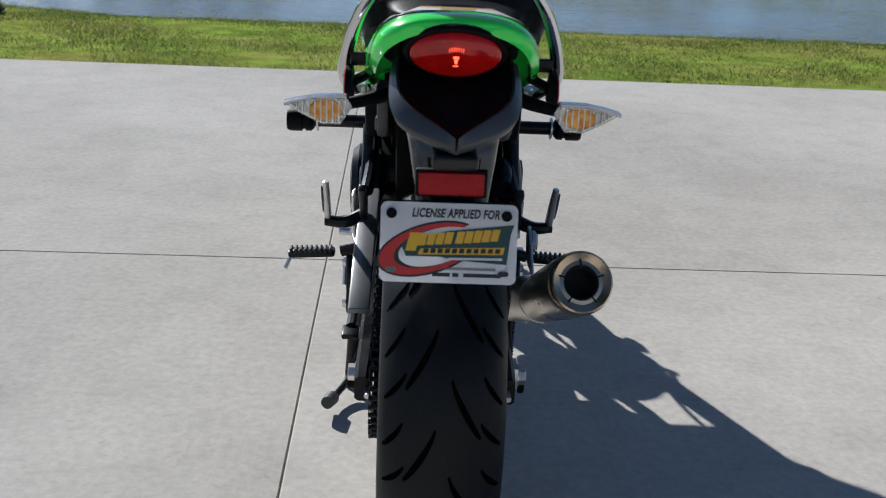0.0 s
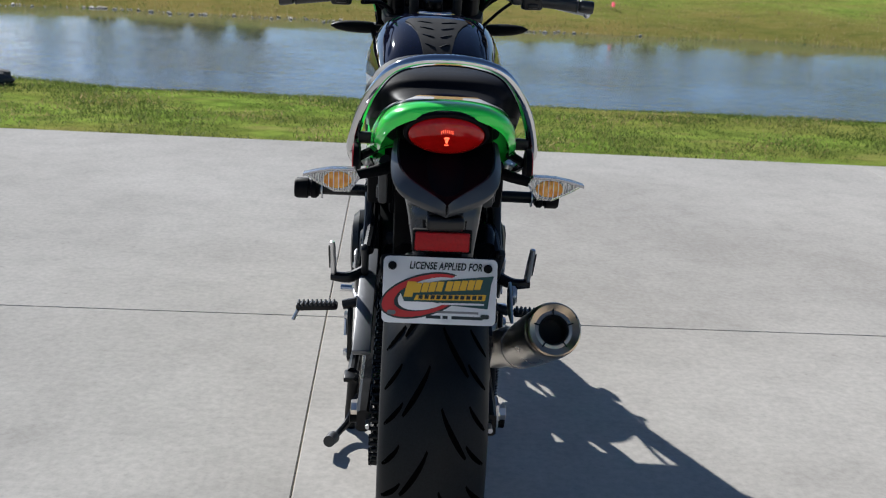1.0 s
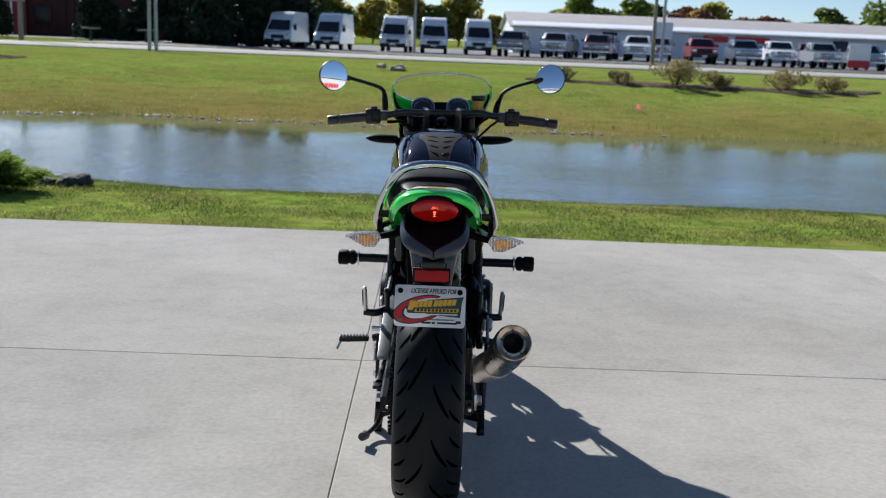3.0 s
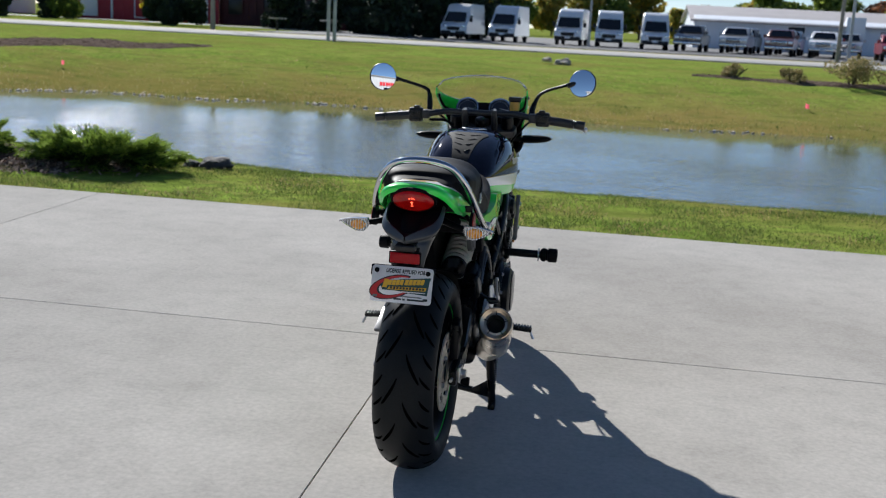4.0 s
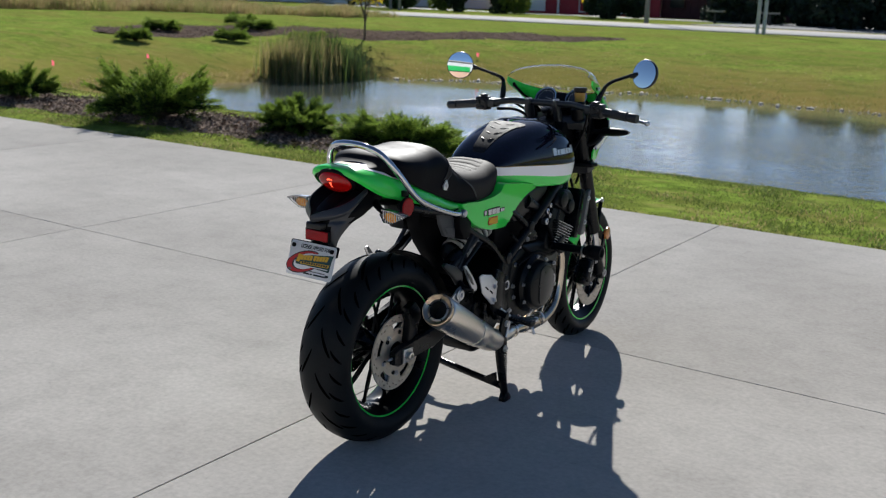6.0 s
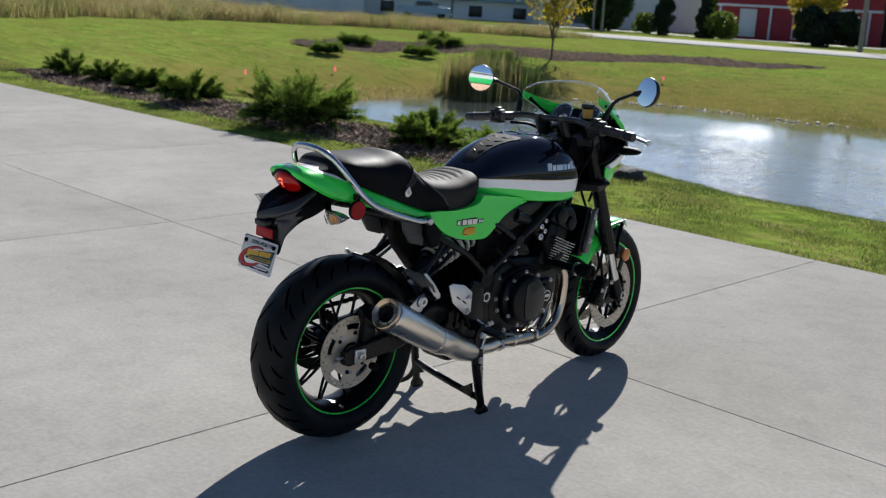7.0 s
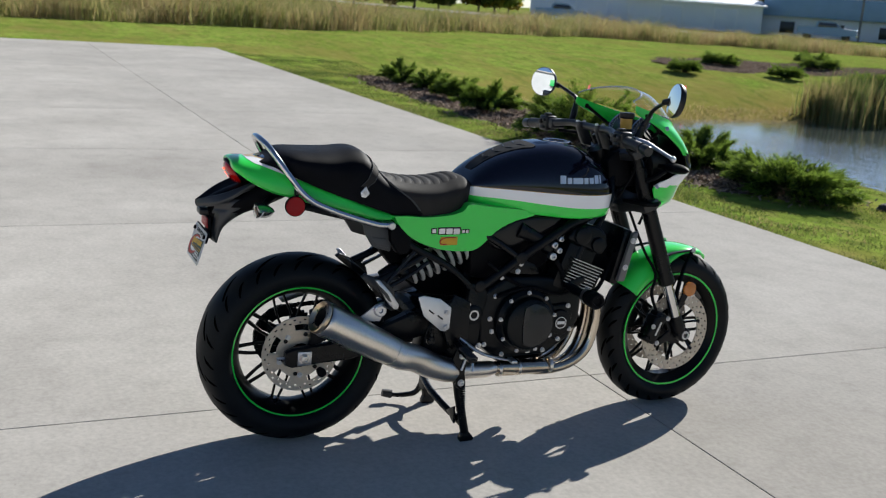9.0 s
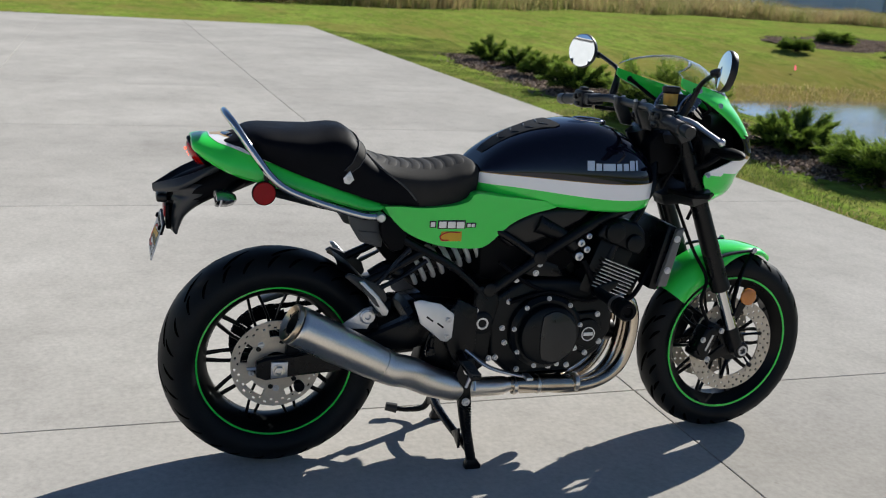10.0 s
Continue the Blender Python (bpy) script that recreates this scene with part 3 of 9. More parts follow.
def disc(parent, x, centre, r_out, r_in, m=None, holes=36, name="brake_disc", windows=0):
    """A drilled brake disc in the plane x, with through holes."""
    b = B()
    n = holes * 2
    t = 0.0025
    rows = []
    span = r_out - r_in
    rads = [r_in + span * f for f in ((0, 0.26, 0.60, 0.65, 0.74, 0.79, 0.88, 1) if windows else (0, 0.10, 0.26, 0.42, 0.58, 0.74, 0.90, 1))]
    for side in (x - t, x + t):
        rows.append([[b.verts.new((side, centre[1] + r * math.cos(2 * math.pi * k / n), centre[2] + r * math.sin(2 * math.pi * k / n))) for k in range(n)] for r in rads])
    gone = set()
    for w_ in range(windows):
        for k in range(n * 10 // (20 * windows)):
            gone.add((1, (w_ * n // windows + k) % n))
    for h in range(holes):
        for q in ((1, 5) if h % 2 else (3,)) if not windows else (3 + 2 * (h % 2),):
            gone.add((q, (2 * h + 1) % n))
    for k in range(n):
        j = (k + 1) % n
        for q in range(7):
            if (q, k) in gone:
                ring = [(q, k), (q, j), (q + 1, j), (q + 1, k)]
                for ((a, c1), (d, e)), side in zip(zip(ring, ring[1:] + ring[:1]), ((q - 1, k), (q, j), (q + 1, k), (q, (k - 1) % n))):
                    if side in gone:
                        continue
                    b.faces.new((rows[0][a][c1], rows[0][d][e], rows[1][d][e], rows[1][a][c1]))
                continue
            for s in (0, 1):
                b.faces.new((rows[s][q][k], rows[s][q][j], rows[s][q + 1][j], rows[s][q + 1][k]))
        b.faces.new((rows[0][0][k], rows[0][0][j], rows[1][0][j], rows[1][0][k]))
        b.faces.new((rows[0][7][k], rows[0][7][j], rows[1][7][j], rows[1][7][k]))
    d = part(name, b, DISC, parent, "drilled steel brake disc", m=m)
    for k in range(6):
        b = B()
        a = 2 * math.pi * k / 6 + 0.3
        p0 = Vector((x, centre[1] + (r_in + 0.004) * math.cos(a), centre[2] + (r_in + 0.004) * math.sin(a)))
        p1 = Vector((x * 0.8, centre[1] + 0.045 * math.cos(a + 0.35), centre[2] + 0.045 * math.sin(a + 0.35)))
        tube(b, [p0, (p0 + p1) / 2, p1], [0.009, 0.007, 0.011], 6, 3, flat=0.5)
        lathe(b, [(-0.004, 0.007), (0.006, 0.007), (0.006, 0.003)], p0, (1 if x > 0 else -1, 0, 0), 12)
        part("disc_carrier", b, METALB, d, "", m=m)
    return d


PROF_R = [(0, 0.3165), (0.022, 0.3145), (0.043, 0.3085), (0.062, 0.2985), (0.077, 0.285), (0.086, 0.270), (0.0885, 0.258), (0.0865, 0.245), (0.080, 0.232), (0.073, 0.223), (0.066, 0.219)]
PROF_F = [(0, 0.2990), (0.016, 0.2965), (0.031, 0.290), (0.044, 0.280), (0.053, 0.268), (0.058, 0.256), (0.0585, 0.247), (0.056, 0.237), (0.051, 0.229), (0.046, 0.223), (0.042, 0.219)]
PROF_R = [(x * 1.06, r) for x, r in PROF_R]
CR, CF = (0.001, 0, ZR), (0, WB, ZF)
rear_wheel = wheel("rear_wheel", 0.3165, PROF_R, CR, 0.070, 0.125, None, 10, 14, 0.087, -1)
front_wheel = wheel("front_wheel", 0.299, PROF_F, CF, 0.046, 0.15, STEER, 10, 15, 0.054)
disc(rear_wheel, 0.083, CR, 0.126, 0.064, None, 42, windows=5)
for s in (-1, 1):
    disc(front_wheel, s * 0.066, CF, 0.152, 0.106, STEER, 56)
b = B()
lathe(b, [(0.080, 0.036), (0.085, 0.036), (0.085, 0.0655), (0.080, 0.0655)], CR, "x", 60, close=True)
sensor = part("sensor_ring", b, DISC, rear_wheel, "slotted steel sensor ring")
b = B()
for k in range(48):
    a = 2 * math.pi * k / 48
    box(b, (0.0850, CR[1] + 0.054 * math.cos(a), CR[2] + 0.054 * math.sin(a)), (0.0012, 0.013, 0.0036), 0, Matrix.Rotation(a, 4, "X"))
part("sensor_slot", b, DARKC, sensor)
bolts(rear_wheel, [(0.0865, 0.072 * math.cos(a), ZR + 0.072 * math.sin(a)) for a in [2 * math.pi * k / 5 + 0.95 for k in range(5)]], 0.007, 0.007)
# sprocket with teeth
b = B()
n = 84
ro = [0.108 if k % 2 else 0.1 for k in range(n)]
loft(b, [[(xx, rr * math.cos(2 * math.pi * k / n), ZR + rr * math.sin(2 * math.pi * k / n)) for k, rr in enumerate(rad)] for xx, rad in
         ((-0.104, [0.07] * n), (-0.104, ro), (-0.098, ro), (-0.098, [0.07] * n))], caps=False, ends=True)
for k in range(5):
    a = 2 * math.pi * k / 5
    tube(b, [(-0.101, 0.075 * math.cos(a), ZR + 0.075 * math.sin(a)), (-0.08, 0.04 * math.cos(a), ZR + 0.04 * math.sin(a))], 0.012, 8, smooth=False)
part("sprocket", b, METALB, rear_wheel, "dark toothed rear sprocket")
# chain
b = B()
chain = []
for k in range(22):
    a = math.pi / 2 + math.pi * k / 21
    chain.append((0.106 * math.cos(a), ZR + 0.106 * math.sin(a)))
chain = chain + [(t, ZR - 0.106 + (0.405 - (ZR - 0.106)) * t / 0.6) for t in np.linspace(0.02, 0.58, 32)] + [(t, ZR + 0.106 + (0.47 - ZR - 0.106) * t / 0.6) for t in np.linspace(0.58, 0.02, 32)]
for i, (y, z) in enumerate(chain):
    y2, z2 = chain[(i + 1) % len(chain)]
    ang = math.atan2(z2 - z, y2 - y)
    w = 0.0095 if i % 2 else 0.006
    for s in (-1, 1):
        box(b, (-0.101 + s * w, (y + y2) / 2, (z + z2) / 2), (0.002, 0.021, 0.011), 0.002, Matrix.Rotation(ang, 4, "X"), 1)
    lathe(b, [(-0.011, 0.0042), (0.011, 0.0042)], (-0.101, y, z), "x", 8)
part("drive_chain", b, METALB, bike, "dark oily drive chain")
b = B()
prism(b, [(-0.02, ZR + 0.125), (0.1, ZR + 0.165), (0.4, 0.525), (0.42, 0.50), (0.1, ZR + 0.145), (-0.01, ZR + 0.112)], -0.152, -0.116, 0.004)
part("chain_guard", b, GUARDG, bike, "grey chain guard above the chain")

# swingarm
def arm(s, out=0.0):
    b = B()
    ring = []
    for y, z, h, xo, xi in ((-0.06, ZR + 0.0, 0.022, 0.128, 0.104), (-0.035, ZR + 0.0, 0.033, 0.128, 0.102), (0.05, ZR + 0.008, 0.032, 0.127, 0.1), (0.16, ZR + 0.018, 0.036, 0.126, 0.098), (0.28, 0.375, 0.042, 0.118, 0.085),
                           (0.40, 0.41, 0.05, 0.11, 0.06), (0.50, 0.43, 0.05, 0.105, 0.04), (0.60, 0.44, 0.035, 0.1, 0.04)):
        xo, xi = xo + out, xi + out
        ring.append([(s * xo, y, z - h * 0.8), (s * xo, y, z + h * 0.8), (s * (xo - 0.006), y, z + h), (s * (xi + 0.006), y, z + h), (s * xi, y, z + h * 0.8), (s * xi, y, z - h * 0.8), (s * (xi + 0.006), y, z - h), (s * (xo - 0.006), y, z - h)])
    return loft(b, ring)


swing = part("swingarm", arm(1), METALB, bike, "black swingarm")
part("swingarm_leg", arm(-1, 0.009), METALB, swing)
part("cross_brace", tube(B(), [(-0.09, 0.4, 0.43), (0, 0.4, 0.44), (0.09, 0.4, 0.43)], 0.035, 10), METALB, swing)
for s in (-1, 1):
    b = B()
    prism(b, [(-0.022, ZR - 0.024), (0.024, ZR - 0.022), (0.025, ZR + 0.023), (-0.021, ZR + 0.024)], s * 0.126, s * 0.136, 0.002)
    adj = part("axle_plate", b, ALU, swing, "bright axle adjuster plate")
    b = B()
    lathe(b, [(0, 0.017), (0.003, 0.017)], (s * 0.136, 0, ZR), (s, 0, 0), 24)
    lathe(b, [(0.003, 0.0145), (0.014, 0.0145), (0.015, 0.0125), (0.015, 0.008), (0.006, 0.0075)], (s * 0.136, 0, ZR), (s, 0, 0), 6)
    part("axle_nut", b, STEEL, adj)
    part("adjuster_bolt", tube(B(), [(s * 0.115, -0.055, ZR), (s * 0.115, -0.085, ZR)], 0.005, 8, smooth=False), ALU, adj)
# rear caliper on its bracket
b = B()
prism(b, [(0.02, ZR + 0.03), (0.075, ZR + 0.05), (0.09, ZR + 0.13), (0.06, ZR + 0.165), (0.02, ZR + 0.15), (0.03, ZR + 0.10)], 0.09, 0.118, 0.004)
box(b, (0.098, 0.06, ZR + 0.115), (0.045, 0.055, 0.055), 0.008, Matrix.Rotation(0.4, 4, "X"))
part("rear_caliper", b, METALB, swing, "black rear brake caliper")
# spool sliders at the back of the swingarm
for s in (-1, 1):
    b = B()
    lathe(b, [(0, 0.012), (0.010, 0.010), (0.010, 0.014), (0.026, 0.015), (0.028, 0.012), (0.028, 0.006)], (s * 0.128, 0.055, ZR - 0.045), (s, 0, 0), 20)
    part("paddock_bobbin", b, PLAST, swing)

# frame of tubes
frame_ = part("frame", tube(B(), [(0.06, 1.12, 0.90), (0.105, 1.08, 0.80), (0.14, 0.91, 0.735), (0.142, 0.74, 0.63), (0.135, 0.60, 0.53)], 0.0165, 12), METALB, bike, "black tubular steel frame")
part("frame_tube", tube(B(), [(-0.06, 1.12, 0.90), (-0.105, 1.08, 0.80), (-0.14, 0.91, 0.735), (-0.142, 0.74, 0.63), (-0.135, 0.60, 0.53)], 0.0165, 12), METALB, frame_)
part("steering_head", lathe(B(), [(-0.1, 0.03), (-0.1, 0.038), (-0.06, 0.033), (0.06, 0.033), (0.1, 0.038), (0.1, 0.03)], (0, 1.125, 0.90), _d, 24), METALB, frame_)
for s in (-1, 1):
    tubes = ([(s * 0.06, 1.12, 0.84), (s * 0.12, 1.06, 0.76), (s * 0.135, 0.98, 0.66), (s * 0.14, 0.955, 0.575)],
             [(s * 0.142, 0.74, 0.63), (s * 0.14, 0.63, 0.70), (s * 0.12, 0.52, 0.75)],
             [(s * 0.12, 0.27, 0.745), (s * 0.13, 0.35, 0.68), (s * 0.135, 0.48, 0.61), (s * 0.135, 0.595, 0.51)],
             [(s * 0.10, -0.02, 0.815), (s * 0.115, 0.18, 0.77), (s * 0.125, 0.40, 0.745), (s * 0.125, 0.56, 0.74)],
             [(s * 0.13, 0.40, 0.655), (s * 0.13, 0.30, 0.60), (s * 0.135, 0.235, 0.57)])
    for pts in tubes:
        part("frame_tube", tube(B(), pts, 0.0125, 10), METALB, frame_)
    b = B()
    prism(b, [(0.565, 0.55), (0.615, 0.55), (0.63, 0.50), (0.612, 0.42), (0.605, 0.33), (0.565, 0.305), (0.535, 0.32), (0.54, 0.40), (0.552, 0.48)], s * 0.118, s * 0.146, 0.006)
    lathe(b, [(0, 0.034), (0.006, 0.034), (0.01, 0.028), (0.01, 0.01)], (s * 0.144, 0.578, 0.441), (s, 0, 0), 28)
    pl = part("pivot_plate", b, ENGB, frame_, "black cast pivot plate")
    part("pivot_ring", lathe(B(), [(0, 0.017), (0.002, 0.018), (0.002, 0.013), (0, 0.012)], (s * 0.1545, 0.578, 0.441), (s, 0, 0), 28, close=True), ALU, pl)
    bolts(pl, [(s * 0.146, y, z) for y, z in ((0.557, 0.478), (0.553, 0.40), (0.608, 0.33))], 0.007, 0.007, (s, 0, 0))
    for at_ in ((s * 0.138, 0.597, 0.538), (s * 0.146, 0.74, 0.634)):
        part("frame_boss", lathe(B(), [(0, 0.02), (0.012, 0.02), (0.014, 0.016), (0.014, 0.004)], at_, (s, 0, 0), 20), METALB, frame_)
    b = B()
    prism(b, [(0.70, 0.618), (0.745, 0.628), (0.80, 0.606), (0.82, 0.575), (0.80, 0.572), (0.715, 0.578), (0.685, 0.59)], s * 0.135, s * 0.143, 0.002)
    hg = part("engine_hanger", b, METALB, frame_)
    bolts(hg, [(s * 0.143, y, z) for y, z in ((0.745, 0.612), (0.676, 0.567), (0.735, 0.585))], 0.007, 0.007, (s, 0, 0))

# ---- engine ----
engine = part("engine", B(), ENGB, bike, "black four-cylinder engine with silver-edged fins")
engine_b = B()
prism(engine_b, [(0.62, 0.52), (0.70, 0.57), (0.88, 0.56), (1.0, 0.50), (1.0, 0.40), (0.96, 0.33), (0.88, 0.275), (0.68, 0.27), (0.61, 0.33), (0.60, 0.44)], -0.14, 0.14, 0.018, seg=3)
engine.data = mesh_from("engine", engine_b, ENGB)
SL = Matrix.Translation((0, 0.955, 0.575)) @ Matrix.Rotation(radians(-21), 4, "X")
b = B()
box(b, (0, 0, 0.01), (0.285, 0.12, 0.17), 0.01, None)
box(b, (0, 0.085, -0.02), (0.24, 0.09, 0.12), 0.01, None)
part("cylinder_block", b, ENGB, engine, "", m=SL)
for k in range(9):
    z = -0.040 + k * 0.0106
    ln = 0.116 + 0.003 * (k % 2) + 0.012 * (k > 6)
    for s in (-1, 1):
        b = B()
        prism(b, [(-ln / 2, -0.0016), (ln / 2, -0.0016), (ln / 2, 0.0016), (-ln / 2, 0.0016)], s * 0.13, s * 0.166, 0.0006, m=SL @ Matrix.Translation((0, 0.020 + 0.0012 * k, z)), seg=1)
        fin = part("cooling_fin", b, ENGB, engine)
        b = B()
        prism(b, [(-ln / 2, -0.0011), (ln / 2, -0.0011), (ln / 2, 0.0011), (-ln / 2, 0.0011)], s * 0.1655, s * 0.168, 0, m=SL @ Matrix.Translation((0, 0.020 + 0.0012 * k, z)))
        part("fin_edge", b, ALUD, fin, "polished silver fin edge")
for s in (-1, 1):
    b = B()
    prism(b, [(-0.085, 0.095), (0.07, 0.09), (0.08, 0.125), (0.055, 0.165), (0.02, 0.178), (-0.03, 0.172), (-0.075, 0.14)], s * 0.11, s * 0.160, 0.012, m=SL, seg=3)
    lathe(b, [(0, 0.032), (0.012, 0.03), (0.016, 0.022), (0.016, 0.004)], SL @ Vector((s * 0.16, -0.038, 0.128)), (s, 0, 0), 24)
    lathe(b, [(0, 0.027), (0.01, 0.025), (0.013, 0.018), (0.013, 0.004)], SL @ Vector((s * 0.16, 0.035, 0.12)), (s, 0, 0), 24)
    part("cylinder_head", b, ENGB, engine, "", m=None)
b = B()
prism(b, [(-0.075, 0.12), (0.07, 0.12), (0.05, 0.172), (-0.05, 0.178)], -0.13, 0.13, 0.012, m=SL)
part("cam_cover", b, ENGB, engine)
b = B()
lathe(b, [(-0.05, 0.094), (0.03, 0.092), (0.040, 0.088), (0.046, 0.078), (0.046, 0.002)], (0.155, 0.775, 0.408), "x", 48)
lathe(b, [(-0.045, 0.115), (0.0, 0.112), (0.012, 0.1), (0.012, 0.05)], (0.160, 0.775, 0.41), "x", 40)
clutch = part("clutch_cover", b, ENGB, engine, "broad black clutch cover")
arc = [(0.775 + 0.079 * math.cos(a), 0.408 + 0.079 * math.sin(a)) for a in np.linspace(radians(-88), radians(88), 22)]
arc += [(0.775 - 0.022 - 0.012 * math.sin(a), 0.408 + 0.074 * math.cos(a)) for a in np.linspace(radians(25), radians(155), 9)]
part("clutch_cap", prism(B(), arc, 0.198, 0.206, 0.003, seg=2), COVERB, clutch, "smooth satin black outer panel")
bolts(clutch, [(0.170, 0.775 + 0.105 * math.cos(a), 0.41 + 0.105 * math.sin(a)) for a in [2 * math.pi * k / 9 + 0.2 for k in range(9)]], 0.0055, 0.008)
b = B()
prism(b, [(0.862, 0.46), (0.945, 0.465), (0.962, 0.42), (0.95, 0.355), (0.905, 0.33), (0.872, 0.345), (0.86, 0.40)], 0.12, 0.152, 0.008, seg=3)
lathe(b, [(0, 0.046), (0.012, 0.042), (0.014, 0.034), (0.014, 0.004)], (0.15, 0.908, 0.40), "x", 32)
timing = part("timing_cover", b, ENGB, engine, "black timing cover with a silver badge")
b = B()
lathe(b, [(0, 0.021), (0.004, 0.021), (0.005, 0.018), (0.005, 0.001)], (0.164, 0.908, 0.40), "x", 28)
tb = part("cover_badge", b, PLASTS, timing)
b = B()
lathe(b, [(0.0045, 0.0215), (0.006, 0.0215), (0.006, 0.0185), (0.0045, 0.0185)], (0.164, 0.908, 0.40), "x", 28, close=True)
box(b, (0.1695, 0.908, 0.40), (0.002, 0.03, 0.011), 0.0008)
part("badge_ring", b, ALUD, tb, "silver ring and bar")
bolts(timing, [(0.152, y, z) for y, z in ((0.87, 0.452), (0.94, 0.456), (0.952, 0.37), (0.873, 0.352), (0.91, 0.336))], 0.0065, 0.008)
b = B()
lathe(b, [(-0.05, 0.1), (0.0, 0.098), (0.015, 0.085), (0.02, 0.05), (0.02, 0.004)], (-0.178, 0.83, 0.40), (-1, 0, 0), 40)
part("alternator_cover", b, ENGB, engine)
b = B()
lathe(b, [(-0.03, 0.085), (0.0, 0.082), (0.012, 0.07), (0.012, 0.004)], (-0.155, 0.62, 0.43), (-1, 0, 0), 32)
part("sprocket_cover", b, ENGB, engine)
b = B()
prism(b, [(0.66, 0.30), (0.95, 0.30), (0.90, 0.235), (0.72, 0.235)], -0.09, 0.07, 0.012)
part("oil_pan", b, ENGB, engine)
b = B()
lathe(b, [(0, 0.035), (0.06, 0.035), (0.068, 0.03), (0.068, 0.005)], (0, 1.0, 0.36), (0, 1, -0.15), 28)
part("oil_filter", b, METALB, engine)
for x in (-0.12, -0.045, 0.045, 0.12):
    part("throttle_body", tube(B(), [(x, 0.86, 0.66), (x, 0.80, 0.70), (x, 0.73, 0.73)], [0.028, 0.026, 0.032], 14), METALB, engine)
for y, z, r in ((0.865, 0.675, 0.011), (0.888, 0.695, 0.009), (0.862, 0.635, 0.013), (0.885, 0.655, 0.010)):
    part("hose_clamp", lathe(B(), [(0, r), (0.02, r), (0.022, r * 0.6), (0.022, r * 0.45), (0.014, r * 0.4)], (0.135, y, z), "x", 18), ALU, engine, "small bright hose clamp")
for pts, r in (([(0.15, 0.66, 0.50), (0.158, 0.78, 0.53), (0.158, 0.90, 0.50), (0.15, 1.0, 0.53)], 0.006), ([(0.145, 0.88, 0.62), (0.16, 0.95, 0.51), (0.14, 1.05, 0.50), (0.12, 1.12, 0.60)], 0.008),
               ([(0.14, 0.62, 0.62), (0.15, 0.72, 0.55), (0.155, 0.86, 0.50)], 0.006)):
    part("hose", tube(B(), pts, r, 8), PLAST, engine)
bolts(engine, [(0.14, y, z) for y, z in ((0.63, 0.33), (0.645, 0.42), (0.66, 0.50), (0.70, 0.29), (0.86, 0.295), (0.80, 0.295), (0.655, 0.375))], 0.0065, 0.008)
# frame sliders
for s in (-1, 1):
    b = B()
    lathe(b, [(0, 0.016), (0.15, 0.016)], (s * 0.15, 0.928, 0.53), (s, 0, 0), 16)
    prism(b, [(0.912, 0.515), (0.94, 0.512), (0.99, 0.55), (0.98, 0.565), (0.925, 0.55)], s * 0.15, s * 0.172, 0.003)
    sl = part("frame_slider", b, METALB, bike, "black crash slider with a ribbed puck")
    b = B()
    lathe(b, [(0, 0.02), (0.008, 0.027), (0.02, 0.027), (0.022, 0.023), (0.028, 0.023), (0.03, 0.028), (0.06, 0.028), (0.066, 0.024), (0.066, 0.016), (0.058, 0.012)], (s * 0.295, 0.928, 0.53), (s, 0, 0), 28)
    part("puck", b, PLAST, sl)
    part("puck_ring", lathe(B(), [(0, 0.0265), (0.004, 0.0265), (0.004, 0.019), (0, 0.019)], (s * 0.285, 0.928, 0.53), (s, 0, 0), 24, close=True), ALU, sl, "silver washer")

# ---- exhaust ----
b = B()
AX = Vector((-0.026, 0.26, -0.142)).normalized()
T0 = Vector((0.235, 0.010, 0.495))
lathe(b, [(0.16, 0.024), (0.024, 0.0285), (0.022, 0.045), (0.018, 0.052), (0.02, 0.0538), (0.03, 0.0555), (0.15, 0.054), (0.26, 0.0505), (0.285, 0.0475), (0.30, 0.047)], T0, AX, 48)
muffler = part("muffler", b, STEEL, bike, "brushed stainless megaphone silencer")
b = B()
lathe(b, [(0.012, 0.029), (0.007, 0.0305), (0.008, 0.037), (0.001, 0.047), (-0.001, 0.0495), (0.001, 0.0525), (0.010, 0.0545), (0.013, 0.0535), (0.02, 0.030)], T0, AX, 48, close=True)
part("end_cap", b, CAPM, muffler, "bronze-tinted slotted end cap")
b = B()
lathe(b, [(0.045, 0.0005), (0.044, 0.0245), (0.008, 0.0275), (0.008, 0.0295), (0.05, 0.029)], T0, AX, 36)
part("baffle_tube", b, DARKC, muffler, "dark outlet")
sx = AX.cross(Vector((0, 0, 1))).normalized()
ux = sx.cross(AX)
for k in range(5):
    a = 2 * math.pi * k / 5 + math.pi / 2
    b = B()
    o = T0 + AX * 0.0062 + (math.cos(a) * sx + math.sin(a) * ux) * 0.034
    mm = Matrix.Translation(o) @ Matrix(((sx.x, ux.x, AX.x, 0), (sx.y, ux.y, AX.y, 0), (sx.z, ux.z, AX.z, 0), (0, 0, 0, 1))) @ Matrix.Rotation(a, 4, "Z")
    prism(b, [(-0.006, -0.0013), (0.007, -0.0013), (0.007, 0.0013), (-0.006, 0.0013)], -0.001, 0.001, 0, axis="z", m=mm)
    part("cap_slot", b, DARKC, muffler)
E1 = T0 + AX * 0.30
b = B()
tube(b, [E1 - AX * 0.005, E1 + AX * 0.03, (0.185, 0.36, 0.315), (0.172, 0.42, 0.283), (0.160, 0.475, 0.260), (0.150, 0.512, 0.249), (0.143, 0.540, 0.243), (0.132, 0.59, 0.237), (0.124, 0.645, 0.233), (0.121, 0.668, 0.233), (0.12, 0.69, 0.234)], [0.047, 0.0465, 0.0455, 0.044, 0.0425, 0.040, 0.032, 0.0290, 0.0285, 0.027, 0.0205], 28)
